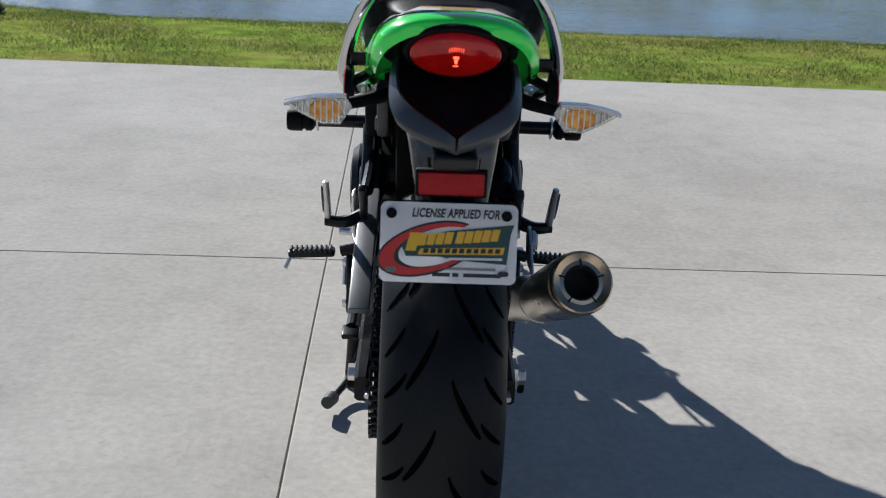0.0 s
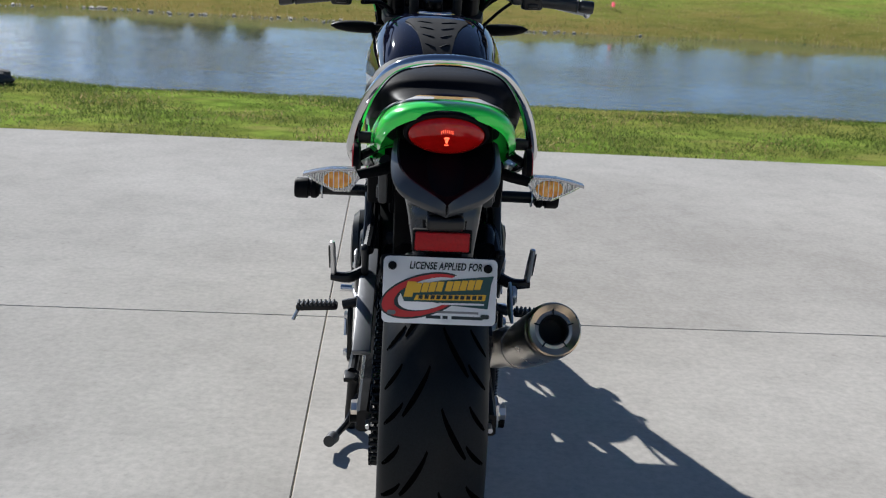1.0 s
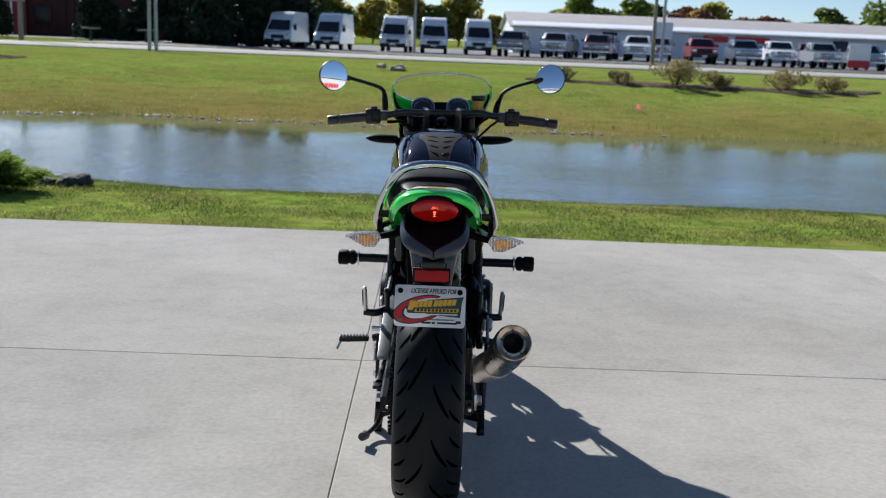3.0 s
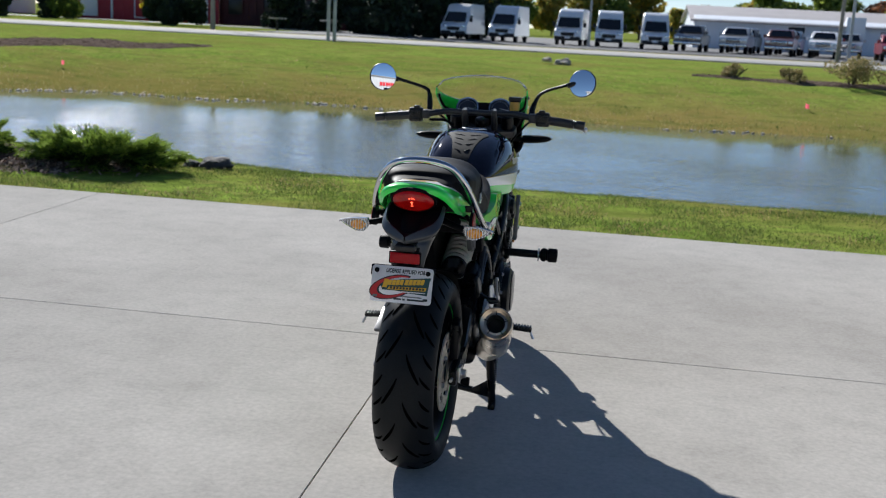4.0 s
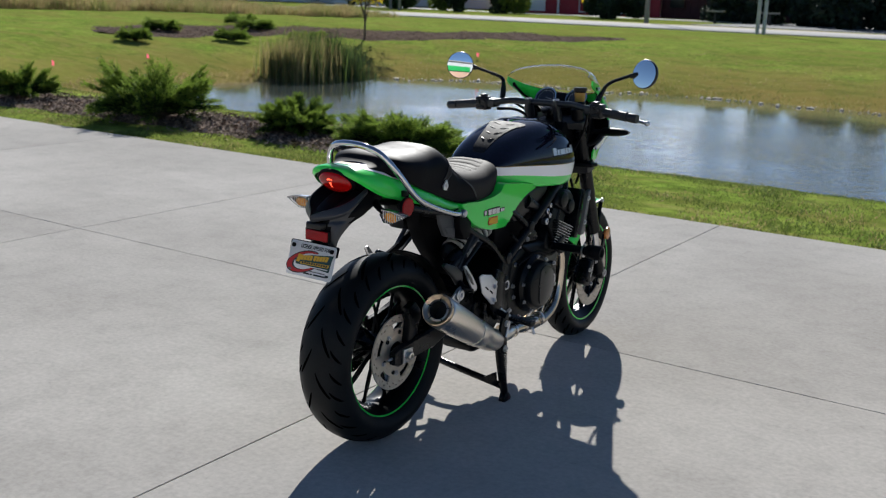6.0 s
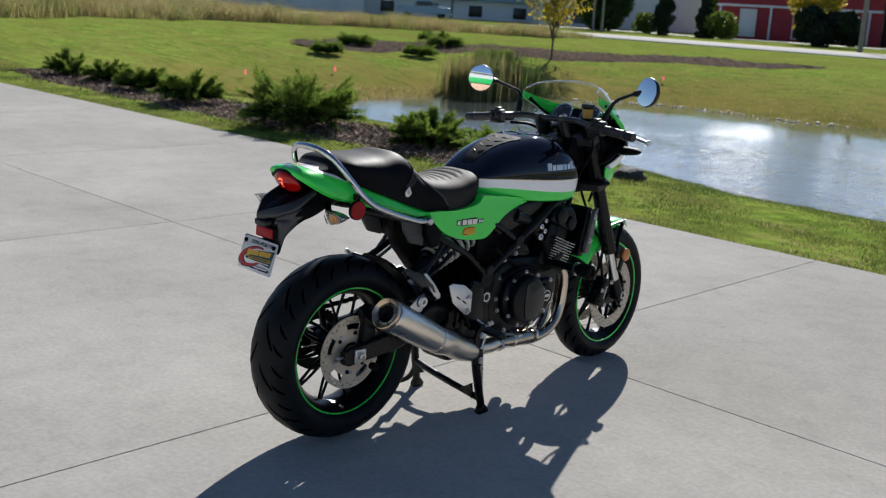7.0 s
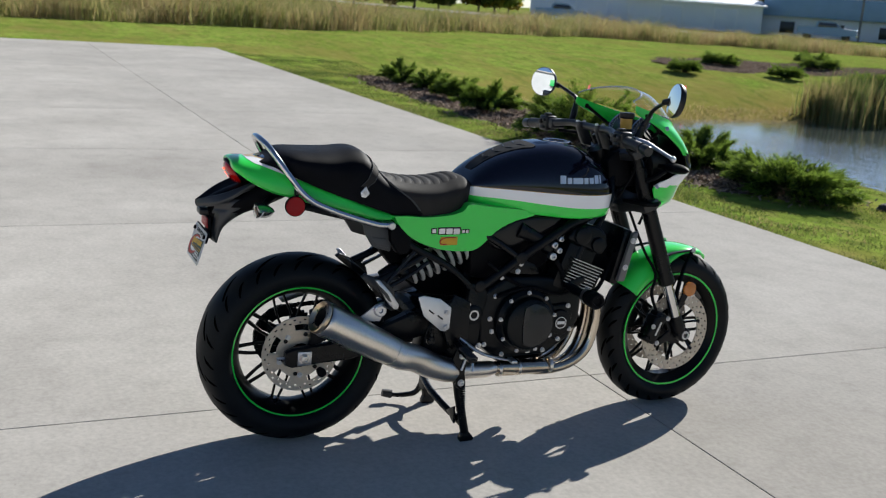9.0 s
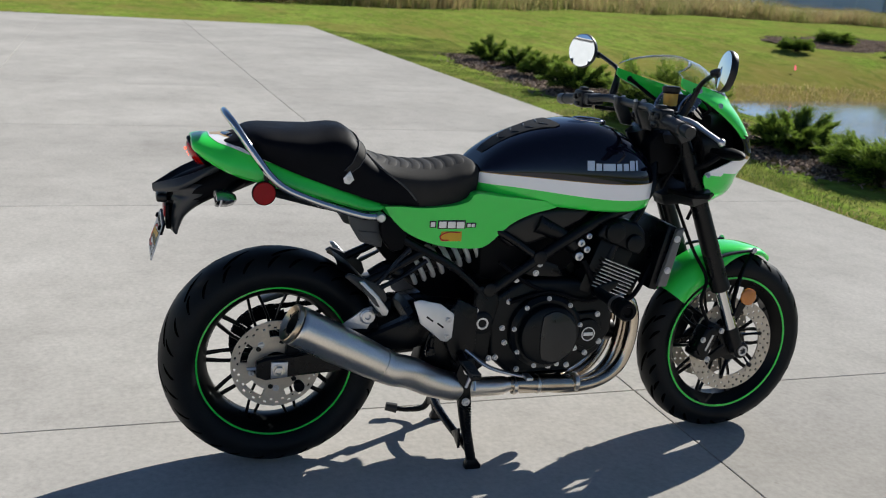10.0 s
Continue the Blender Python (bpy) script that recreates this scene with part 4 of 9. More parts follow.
part("link_pipe", b, STEEL, muffler, "steel link pipe")
b = B()
lathe(b, [(0, 0.0488), (0.012, 0.0488), (0.012, 0.046), (0, 0.046)], E1 - AX * 0.006, AX, 40, close=True)
part("clamp_band", b, STEEL, muffler)
b = B()
prism(b, [(0.15, 0.45), (0.235, 0.445), (0.256, 0.485), (0.246, 0.51), (0.222, 0.503)], 0.165, 0.172, 0.002)
part("silencer_bracket", b, ALU, muffler, "bright silencer hanger")
b = B()
lathe(b, [(0, 0.021), (0.006, 0.021), (0.008, 0.016), (0.01, 0.016), (0.01, 0.008), (0.004, 0.006)], (0.173, 0.233, 0.483), "x", 24)
part("hanger_bolt", b, ALU, muffler)
b = B()
box(b, (0.04, 0.52, 0.232), (0.15, 0.18, 0.055), 0.022, None, 3)
part("pre_silencer", b, METALB, muffler)
for k, x in enumerate((0.105, 0.04, -0.04, -0.105)):
    b = B()
    xo = 0.118 - 0.024 * k
    zz = 0.236 - 0.03 * (k % 2)
    tube(b, [(x, 1.02, 0.50), (x, 1.06, 0.485), (x * 1.03, 1.082, 0.43), (x * 1.02, 1.078, 0.34), (x * 0.95 + 0.01, 1.045, 0.265 - 0.012 * (k % 2)), (x * 0.7 + 0.04, 0.97, 0.222 - 0.012 * (k % 2)), (x * 0.4 + 0.07, 0.86, 0.212 - 0.006 * (k % 2)), (xo * 0.9, 0.74, zz)], 0.0195, 16)
    part("header_pipe", b, HEADER, muffler, "heat-tinted chrome header pipe")
b = B()
tube(b, [(0.112, 0.90, 0.222), (0.115, 0.80, 0.228), (0.118, 0.72, 0.233), (0.12, 0.66, 0.234)], [0.024, 0.028, 0.0235, 0.0205], 20)
col = part("collector", b, HEADER, muffler, "polished collector pipe")
for y in (0.90, 0.775, 0.70):
    b = B()
    lathe(b, [(0, 0.028), (0.006, 0.0295), (0.012, 0.028), (0.012, 0.022), (0, 0.022)], (0.115, y, 0.228), "y", 28, close=True)
    part("pipe_ring", b, STEEL, col)

# ---- shock ----
sh0, sh1 = Vector((0.035, 0.36, 0.565)), Vector((0.035, 0.62, 0.665))
b = B()
d = sh1 - sh0
coil = []
side = d.normalized().cross(Vector((1, 0, 0))).normalized()
for k in range(8 * 16 + 1):
    a = 2 * math.pi * k / 16
    coil.append(sh0 + d * (0.08 + 0.82 * k / 128) + 0.043 * (math.cos(a) * Vector((1, 0, 0)) + math.sin(a) * side))
tube(b, coil, 0.0075, 8, smooth=False)
shock = part("shock_absorber", b, SPRING, bike, "shock absorber with a pale grey coil spring")
b = B()
lathe(b, [(0, 0.02), (0.02, 0.045), (0.035, 0.045), (0.036, 0.026), (0.12, 0.026), (0.121, 0.03), (0.25, 0.03), (0.251, 0.045), (0.28, 0.045)], sh0, d.normalized(), 24)
part("damper", b, METALB, shock)
b = B()
tube(b, [(0.11, 0.335, 0.585), (0.112, 0.30, 0.60), (0.112, 0.255, 0.575)], 0.024, 12)
part("reservoir", b, METALB, shock)

# ---- centre stand, pegs, pedals ----
b = B()
tube(b, [(0.165, 0.528, 0.225), (0.168, 0.54, 0.15), (0.176, 0.565, 0.03)], [0.017, 0.016, 0.015], 12)
lathe(b, [(0, 0.021), (0.012, 0.021), (0.016, 0.016), (0.016, 0.004)], (0.112, 0.518, 0.252), "x", 20)
stand = part("centre_stand", b, METALB, bike, "black centre stand, lowered")
part("stand_leg", tube(B(), [(-0.165, 0.528, 0.225), (-0.168, 0.54, 0.15), (-0.176, 0.565, 0.03)], [0.017, 0.016, 0.015], 12), METALB, stand)
part("stand_brace", tube(B(), [(0.168, 0.557, 0.058), (0.14, 0.55, 0.066), (0.05, 0.53, 0.088), (-0.05, 0.522, 0.106), (-0.145, 0.535, 0.115)], 0.0125, 12), METALB, stand)
for s in (-1, 1):
    b = B()
    prism(b, [(0.545, 0.0), (0.592, 0.0), (0.596, 0.010), (0.58, 0.032), (0.555, 0.034), (0.545, 0.012)], s * 0.163, s * 0.190, 0.004)
    part("stand_foot", b, METALB, stand)
    b = B()
    prism(b, [(s * 0.165, 0.06), (s * 0.157, 0.12), (s * 0.10, 0.085)], 0.525, 0.533, 0.001, axis="y")
    part("gusset", b, METALB, stand)
b = B()
coil = []
SPY = 0.543
for k in range(14 * 10 + 1):
    a = 2 * math.pi * k / 10
    t = k / 140
    coil.append((0.181 + 0.0085 * math.cos(a), SPY + 0.0085 * math.sin(a) + 0.008 * t, 0.20 - 0.115 * t))
tube(b, coil, 0.0022, 6, smooth=False)
tube(b, [(0.181, SPY, 0.20), (0.178, SPY - 0.008, 0.235), (0.165, SPY - 0.014, 0.262)], 0.0025, 6)
tube(b, [(0.181, SPY + 0.008, 0.085), (0.172, SPY + 0.008, 0.075)], 0.003, 6, smooth=False)
part("stand_spring", b, METALB, stand, "black coil spring")
b = B()
tube(b, [(-0.155, 0.54, 0.10), (-0.175, 0.52, 0.045), (-0.20, 0.47, 0.028), (-0.214, 0.43, 0.030)], [0.011, 0.010, 0.008, 0.008], 10)
lever = part("stand_tang", b, METALB, stand)
b = B()
tube(b, [(-0.211, 0.44, 0.030), (-0.219, 0.405, 0.036)], [0.016, 0.014], 12, smooth=False)
part("rubber_pad", b, RUB2, lever)
for s in (-1, 1):
    b = B()
    prism(b, [(0.497, 0.300), (0.512, 0.345), (0.548, 0.352), (0.556, 0.31), (0.545, 0.255), (0.552, 0.205), (0.535, 0.188), (0.512, 0.205), (0.516, 0.25)], s * 0.176, s * 0.188, 0.004)
    br = part("stand_bracket", b, METALB, stand, "black cast stand bracket")
    bolts(br, [(s * 0.188, 0.531, 0.312), (s * 0.188, 0.532, 0.216)], 0.009, 0.009, (s, 0, 0))
    part("bracket_link", tube(B(), [(s * 0.192, 0.548, 0.318), (s * 0.192, 0.528, 0.262)], 0.005, 8, smooth=False), ALU, br, "bright spring link")
# side stand folded on the other side
b = B()
tube(b, [(-0.135, 0.60, 0.29), (-0.16, 0.45, 0.255), (-0.165, 0.33, 0.25)], [0.014, 0.012, 0.012], 10)
box(b, (-0.165, 0.315, 0.248), (0.035, 0.05, 0.012), 0.004)
part("side_stand", b, METALB, bike, "folded black side stand")
for s in (-1, 1):
    b = B()
    prism(b, [(0.365, 0.518), (0.385, 0.523), (0.445, 0.509), (0.487, 0.477), (0.484, 0.407), (0.470, 0.395), (0.452, 0.399), (0.388, 0.453)], s * 0.164, s * 0.170, 0.0025)
    heel = part("heel_plate", b, ALUD, bike, "bright aluminium heel guard")
    b = B()
    for y, z, q in ((0.415, 0.466, -0.65), (0.447, 0.446, -0.65)):
        prism(b, [(-0.012, -0.0025), (0.012, -0.0025), (0.012, 0.0025), (-0.012, 0.0025)], s * 0.1695, s * 0.1712, 0, m=Matrix.Translation((0, y, z)) @ Matrix.Rotation(q, 4, "X"))
    part("slot", b, DARKC, heel)
    bolts(heel, [(s * 0.170, 0.470, 0.461), (s * 0.170, 0.468, 0.411)], 0.007, 0.007, (s, 0, 0))
    b = B()
    prism(b, [(0.455, 0.43), (0.50, 0.52), (0.56, 0.49), (0.56, 0.36), (0.50, 0.325), (0.48, 0.36)], s * 0.145, s * 0.162, 0.005)
    mount = part("peg_mount", b, METALB, bike, "black footpeg bracket")
    b = B()
    tube(b, [(s * 0.16, 0.515, 0.355), (s * 0.20, 0.515, 0.345)], 0.012, 10, smooth=False)
    box(b, (s * 0.262, 0.515, 0.340), (0.10, 0.028, 0.018), 0.006, Matrix.Rotation(s * 0.06, 4, "Y"))
    peg = part("footpeg", b, METALB, mount, "footpeg with a ribbed rubber top")
    b = B()
    for k in range(9):
        box(b, (s * (0.222 + 0.0105 * k), 0.515, 0.350 - 0.0006 * k), (0.006, 0.03, 0.010), 0.002, None, 1)
    part("rubber_rib", b, RUB2, peg)
    part("bank_feeler", tube(B(), [(s * 0.305, 0.512, 0.334), (s * 0.318, 0.508, 0.305)], [0.004, 0.005], 8, smooth=False), ALU, peg)
    # passenger peg, folded up
    b = B()
    tube(b, [(s * 0.138, 0.355, 0.664), (s * 0.139, 0.305, 0.61), (s * 0.14, 0.262, 0.562)], [0.011, 0.009, 0.012], 8, flat=0.55)
    tube(b, [(s * 0.138, 0.405, 0.628), (s * 0.139, 0.34, 0.585), (s * 0.14, 0.275, 0.553)], [0.011, 0.009, 0.012], 8, flat=0.55)
    prism(b, [(0.172, 0.588), (0.186, 0.598), (0.262, 0.568), (0.285, 0.55), (0.295, 0.52), (0.28, 0.498), (0.26, 0.505), (0.235, 0.535)], s * 0.134, s * 0.148, 0.004)
    # lighter black than the frame metal, to paint in sun on the struts
    pm = part("passenger_bracket", b, BARM, bike, "black passenger footpeg bracket")
    b = B()
    prism(b, [(0.197, 0.595), (0.212, 0.596), (0.254, 0.551), (0.284, 0.509), (0.28, 0.495), (0.263, 0.495), (0.236, 0.529)], s * 0.202, s * 0.213, 0.004)
    pp = part("passenger_peg", b, ALU, pm, "folded aluminium passenger footpeg")
    b = B()
    prism(b, [(0.202, 0.588), (0.242, 0.548), (0.257, 0.521), (0.246, 0.524), (0.22, 0.556)], s * 0.212, s * 0.216, 0.0015)
    part("peg_rubber", b, STITCH, pp)
    b = B()
    tube(b, [(s * 0.140, 0.275, 0.512), (s * 0.175, 0.259, 0.501), (s * 0.212, 0.263, 0.501)], [0.013, 0.012, 0.010], 10)
    part("peg_pivot", b, METALB, pp)
b = B()
tube(b, [(0.155, 0.53, 0.365), (0.175, 0.60, 0.315), (0.175, 0.69, 0.285), (0.18, 0.72, 0.283)], [0.009, 0.008, 0.007, 0.007], 10, flat=0.7)
box(b, (0.195, 0.715, 0.285), (0.045, 0.022, 0.012), 0.004)
part("brake_pedal", b, ALU, bike, "aluminium rear brake pedal")
b = B()
lathe(b, [(0, 0.011), (0.02, 0.011), (0.024, 0.007), (0.05, 0.007)], (0.155, 0.425, 0.355), (0, 0.1, 1), 14)
box(b, (0.155, 0.425, 0.36), (0.02, 0.026, 0.02), 0.004)
part("brake_switch", b, METALB, bike)
b = B()
prism(b, [(0.40, 0.30), (0.43, 0.40), (0.50, 0.46), (0.60, 0.46), (0.62, 0.30), (0.56, 0.255), (0.45, 0.26)], 0.03, 0.115, 0.012)
lathe(b, [(0, 0.030), (0.012, 0.030), (0.016, 0.024), (0.016, 0.006)], (0.112, 0.545, 0.40), "x", 24)
part("pivot_casting", b, METALB, bike, "black casting round the swingarm pivot")
b = B()
tube(b, [(-0.165, 0.52, 0.36), (-0.175, 0.60, 0.35), (-0.175, 0.68, 0.33)], [0.008, 0.007, 0.007], 10)
tube(b, [(-0.175, 0.68, 0.33), (-0.215, 0.685, 0.33)], 0.009, 10, smooth=False)
part("gear_lever", b, ALU, bike, "aluminium gear lever")

# ---- radiator ----
b = B()
RM = Matrix.Translation((0, 1.135, 0.625)) @ Matrix.Rotation(radians(-13), 4, "X")
box(b, (0, 0, 0), (0.31, 0.03, 0.20), 0.004)
rad = part("radiator", b, METALB, bike, "black radiator with grey side panels", m=RM)
b = B()
for k in range(26):
    box(b, (0, 0.016, -0.09 + k * 0.0072), (0.29, 0.004, 0.0016), 0)
part("radiator_fins", b, METALB, rad, "", m=RM)
for s in (-1, 1):
    b = B()
    prism(b, [(1.117, 0.541), (1.147, 0.541), (1.186, 0.722), (1.162, 0.715)], s * 0.158, s * 0.176, 0.004)
    sp = part("side_panel", b, RADI, rad, "grey radiator side panel")
    bolts(sp, [(s * 0.176, y, z) for y, z in ((1.143, 0.592), (1.163, 0.688))], 0.008, 0.006, (s, 0, 0))

# ---- fork and front end (turned a little to one side) ----
def on_fork(t, x=0.105):
    """A point down the fork leg: 0 at the top cap, 1 at the axle."""
    return Vector((x, 1.165 + (WB - 0.008 - 1.165) * t, 1.007 + (ZF - 1.007) * t))


for s in (-1, 1):
    q = [on_fork(t, s * 0.105) for t in (-0.055, 0.0, 0.66, 0.67)]
    b = B()
    lathe(b, [(0, 0.012), (0, 0.024), (0.02, 0.026), (0.06, 0.026), (0.30, 0.0275), (0.49, 0.029), (0.555, 0.029), (0.57, 0.031), (0.588, 0.031), (0.592, 0.024)], on_fork(-0.055, s * 0.105), (on_fork(1) - on_fork(0)), 28)
    leg = part("fork_leg", b, METALB, bike, "black upside-down fork leg", m=STEER)
    part("fork_slider", tube(B(), [on_fork(0.65, s * 0.105), on_fork(0.93, s * 0.105)], 0.0205, 20, smooth=False), CHROME, leg, "silver inner fork tube", m=STEER)
    b = B()
    tube(b, [on_fork(0.895, s * 0.105), on_fork(0.92, s * 0.105), on_fork(0.97, s * 0.106), on_fork(1.0, s * 0.107)], [0.0225, 0.024, 0.025, 0.020], 18)
    lathe(b, [(-0.03, 0.027), (0.018, 0.027), (0.022, 0.023), (0.022, 0.008)], (s * 0.105, WB, ZF), (s, 0, 0), 24)
    part("axle_clamp", b, METALB, leg, "", m=STEER)
    b = B()
    lathe(b, [(0, 0.0165), (0.005, 0.0165), (0.005, 0.010), (-0.004, 0.009)], (s * 0.127, WB, ZF), (s, 0, 0), 24)
    part("axle_end", b, ALU, leg, "bright axle end", m=STEER)
    # caliper
    b = B()
    cm = Matrix.Translation((s * 0.078, WB - 0.118, ZF + 0.03)) @ Matrix.Rotation(radians(-24), 4, "X")
    box(b, (0, 0, 0), (0.062, 0.055, 0.125), 0.012, None, 3)
    box(b, (s * 0.012, -0.012, 0), (0.06, 0.045, 0.085), 0.01, None, 3)
    for z in (-0.033, 0.033):
        lathe(b, [(0, 0.019), (0.012, 0.018), (0.014, 0.012)], (s * 0.028, -0.005, z), (s, 0, 0), 20)
    cal = part("front_caliper", b, METALB, leg, "black radial brake caliper", m=STEER @ cm)
    bolts(cal, [(s * 0.042, y, z) for y, z in ((0.018, 0.05), (0.018, -0.05), (-0.03, 0.0))], 0.007, 0.006, (s, 0, 0), STEER @ cm)
    part("caliper_mark", box(B(), (s * 0.043, -0.004, 0), (0.001, 0.007, 0.055), 0), ALU, cal, "", m=STEER @ cm)
    b = B()
    prism(b, [(WB - 0.10, ZF + 0.09), (WB - 0.02, ZF + 0.05), (WB + 0.0, ZF - 0.02), (WB - 0.04, ZF - 0.025), (WB - 0.095, ZF - 0.045), (WB - 0.11, ZF - 0.03), (WB - 0.05, ZF + 0.012)], s * 0.082, s * 0.096, 0.003)
    part("caliper_mount", b, METALB, leg, "", m=STEER)
    b = B()
    tube(b, [(s * 0.10, WB - 0.12, ZF + 0.09), (s * 0.12, WB - 0.17, ZF + 0.17), (s * 0.105, WB - 0.15, ZF + 0.24), (s * 0.07, WB - 0.19, ZF + 0.33), (s * 0.05, 1.20, 0.80)], 0.0055, 8)
    part("brake_hose", b, PLAST, leg, "", m=STEER)
    # reflector
    b = B()
    lathe(b, [(0, 0.027), (0.007, 0.027), (0.009, 0.024), (0.0095, 0.001)], (s * 0.132, WB - 0.008, ZF + 0.182), (s, 0, 0), 32)
    rf = part("amber_reflector", b, AMBER, leg, "round amber reflector", m=STEER)
    b = B()
    prism(b, [(WB - 0.05, ZF + 0.12), (WB - 0.03, ZF + 0.11), (WB + 0.01, ZF + 0.19), (WB - 0.02, ZF + 0.20)], s * 0.122, s * 0.131, 0.002)
    part("reflector_stay", b, METALB, rf, "", m=STEER)
# front mudguard
rings = []
for k in range(25):
    t = k / 24
    a = radians(66 + (143 - 66) * t)
    ro = 0.326 - 0.010 * smooth01((0.12 - t) / 0.12)
    hw = 0.067 + 0.012 * smooth01(t / 0.3)
    hw *= 0.55 + 0.45 * math.sqrt(min(1.0, (t + 0.012) / 0.16))
    drop = 0.018 + 0.055 * smooth01((t - 0.25) / 0.45)
    sec = []
    for u in np.linspace(-1, 1, 17):
        x = hw * math.sin(u * math.pi / 2) ** 1 if abs(u) < 1 else hw * u
        r = ro - drop * (1 - math.cos(u * math.pi / 2)) ** 1.4
        sec.append((x, r))
    inner = [(x * 0.95, r - 0.004) for x, r in reversed(sec)]
    rings.append([(x, WB + r * math.cos(a), ZF + r * math.sin(a)) for x, r in sec + inner])
fender = part("front_mudguard", loft(B(), rings), GREEN, bike, "glossy green front mudguard", 1.0, STEER)
for s in (-1, 1):
    b = B()
    tube(b, [(s * 0.083, WB + 0.03, ZF + 0.315), (s * 0.092, WB - 0.01, ZF + 0.25), (s * 0.098, WB - 0.035, ZF + 0.16), (s * 0.1, WB - 0.03, ZF + 0.12)], [0.009, 0.009, 0.010, 0.011], 8, flat=0.5)
    tube(b, [(s * 0.083, WB + 0.03, ZF + 0.318), (s * 0.086, WB - 0.06, ZF + 0.31), (s * 0.095, 1.36, 0.60)], [0.008, 0.009, 0.009], 8, flat=0.5)
    st = part("mudguard_stay", b, METALB, fender, "", m=STEER)
    part("bolt", bolt(B(), STEER @ Vector((s * 0.088, WB + 0.028, ZF + 0.318)), 0.008, 0.006, (s, 0, 0)), ALU, st)
# yokes
b = B()
for t, h in ((0.03, 0.03), (0.29, 0.036)):
    o = on_fork(t, 0)
    ang = math.atan2((on_fork(1) - on_fork(0)).y, -(on_fork(1) - on_fork(0)).z)
    mm = Matrix.Translation(o) @ Matrix.Rotation(ang, 4, "X")
    prism(b, [(-0.145, 0.005), (-0.13, 0.035), (-0.08, 0.035), (-0.03, 0.02), (0.03, 0.02), (0.08, 0.035), (0.13, 0.035), (0.145, 0.005), (0.135, -0.035), (0.07, -0.045), (0.03, -0.075), (-0.03, -0.075), (-0.07, -0.045), (-0.135, -0.035)], -h / 2, h / 2, 0.004, axis="z", m=mm)
yoke = part("fork_yoke", b, BARM, bike, "black fork yokes", m=STEER)
for s in (-1, 1):
    part("fork_cap", lathe(B(), [(0, 0.021), (0.012, 0.021), (0.016, 0.017), (0.016, 0.007)], on_fork(-0.04, s * 0.105), (on_fork(0) - on_fork(1)), 20), METALB, yoke, "", m=STEER)
b = B()
lathe(b, [(0, 0.02), (0.014, 0.02), (0.02, 0.014), (0.02, 0.006)], (0, 1.12, 1.02), _d, 24)
part("stem_nut", b, METALB, yoke, "", m=STEER)
for s in (-1, 1):
    b = B()
    prism(b, [(1.062, 0.995), (1.095, 0.99), (1.088, 1.028), (1.070, 1.058), (1.064, 1.076), (1.034, 1.078), (1.034, 1.05)], s * 0.047, s * 0.071, 0.005)
    cl = part("bar_clamp", b, BARM, yoke, "", m=STEER)
    bolts(cl, [(s * 0.06, y, 1.076) for y in (1.035, 1.062)], 0.006, 0.006, (0, 0, 1), STEER)
# handlebar
half_bar = [(0.400, 0.996, 1.035), (0.27, 1.0, 1.048), (0.205, 1.012, 1.056), (0.14, 1.04, 1.065), (0.07, 1.05, 1.064)]
b = B()
tube(b, [(-x, y + 0.09 * x, z) for x, y, z in half_bar] + [tuple(p) for p in reversed(half_bar)], 0.0125, 14)
bar = part("handlebar", b, BARM, bike, "black handlebar", m=STEER)


def along_bar(t, s):
    a, c = Vector(half_bar[0]), Vector(half_bar[2])
    p = a + (c - a) * t
    return Vector((s * p.x, p.y + (0.09 * p.x if s < 0 else 0.0), p.z))


for s in (-1, 1):
    b = B()
    ax = along_bar(1, s) - along_bar(0, s)
    prof = [(0.02, 0.016), (0.022, 0.019)]
    for k in range(12):
        prof += [(0.026 + k * 0.0085, 0.0168), (0.030 + k * 0.0085, 0.0178)]
    prof += [(0.128, 0.017), (0.131, 0.021), (0.134, 0.021)]
    lathe(b, prof, along_bar(0, s), ax, 20)
    part("grip", b, RUB2, bar, "ribbed black rubber grip", m=STEER)
    b = B()
    lathe(b, [(-0.022, 0.006), (-0.022, 0.0155), (-0.018, 0.0175), (0.014, 0.0165), (0.018, 0.0135)], along_bar(0, s), ax, 20)
    part("bar_end", b, BARM, bar, "", m=STEER)
    b = B()
    c = along_bar(0.74, s)
    box(b, c, (0.055, 0.045, 0.055), 0.008, None, 3)
    box(b, c + Vector((s * 0.012, -0.024, 0.006)), (0.018, 0.014, 0.018), 0.004)
    box(b, c + Vector((-s * 0.012, -0.024, 0.012)), (0.014, 0.012, 0.012), 0.003)
    box(b, c + Vector((0, -0.022, -0.016)), (0.03, 0.014, 0.012), 0.004)
    box(b, c + Vector((-s * 0.004, -0.004, 0.03)), (0.024, 0.026, 0.014), 0.004)
    part("switch_box", b, PLASTS, bar, "black switch cluster", m=STEER)
    b = B()
    c2 = along_bar(0.93, s)
    box(b, c2 + Vector((0, 0.014, -0.002)), (0.035, 0.06, 0.035), 0.006)
    tube(b, [c2 + Vector((0, 0.03, 0)), c2 + Vector((s * 0.03, 0.055, -0.006))], 0.009, 10, smooth=False)
    part("lever_perch", b, BARM, bar, "", m=STEER)
    b = B()
    fwd = 0.026 if s > 0 else 0.0
    tip = c2 + (Vector((0.207, 0.079, -0.046)) if s > 0 else Vector((-0.19, 0.035, -0.03)))
    tube(b, [c2 + Vector((s * 0.01, 0.045 + fwd * 0.6, -0.004)), c2 + Vector((s * 0.05, 0.062 + fwd, -0.014)), c2 + Vector((s * 0.11, 0.054 + fwd * 1.2, -0.026)), tip], [0.011, 0.0105, 0.0085, 0.0075], 12, flat=0.8)
    ball(b, tip, 0.0105)
    part("lever", b, ALU, bar, "polished aluminium lever", m=STEER)
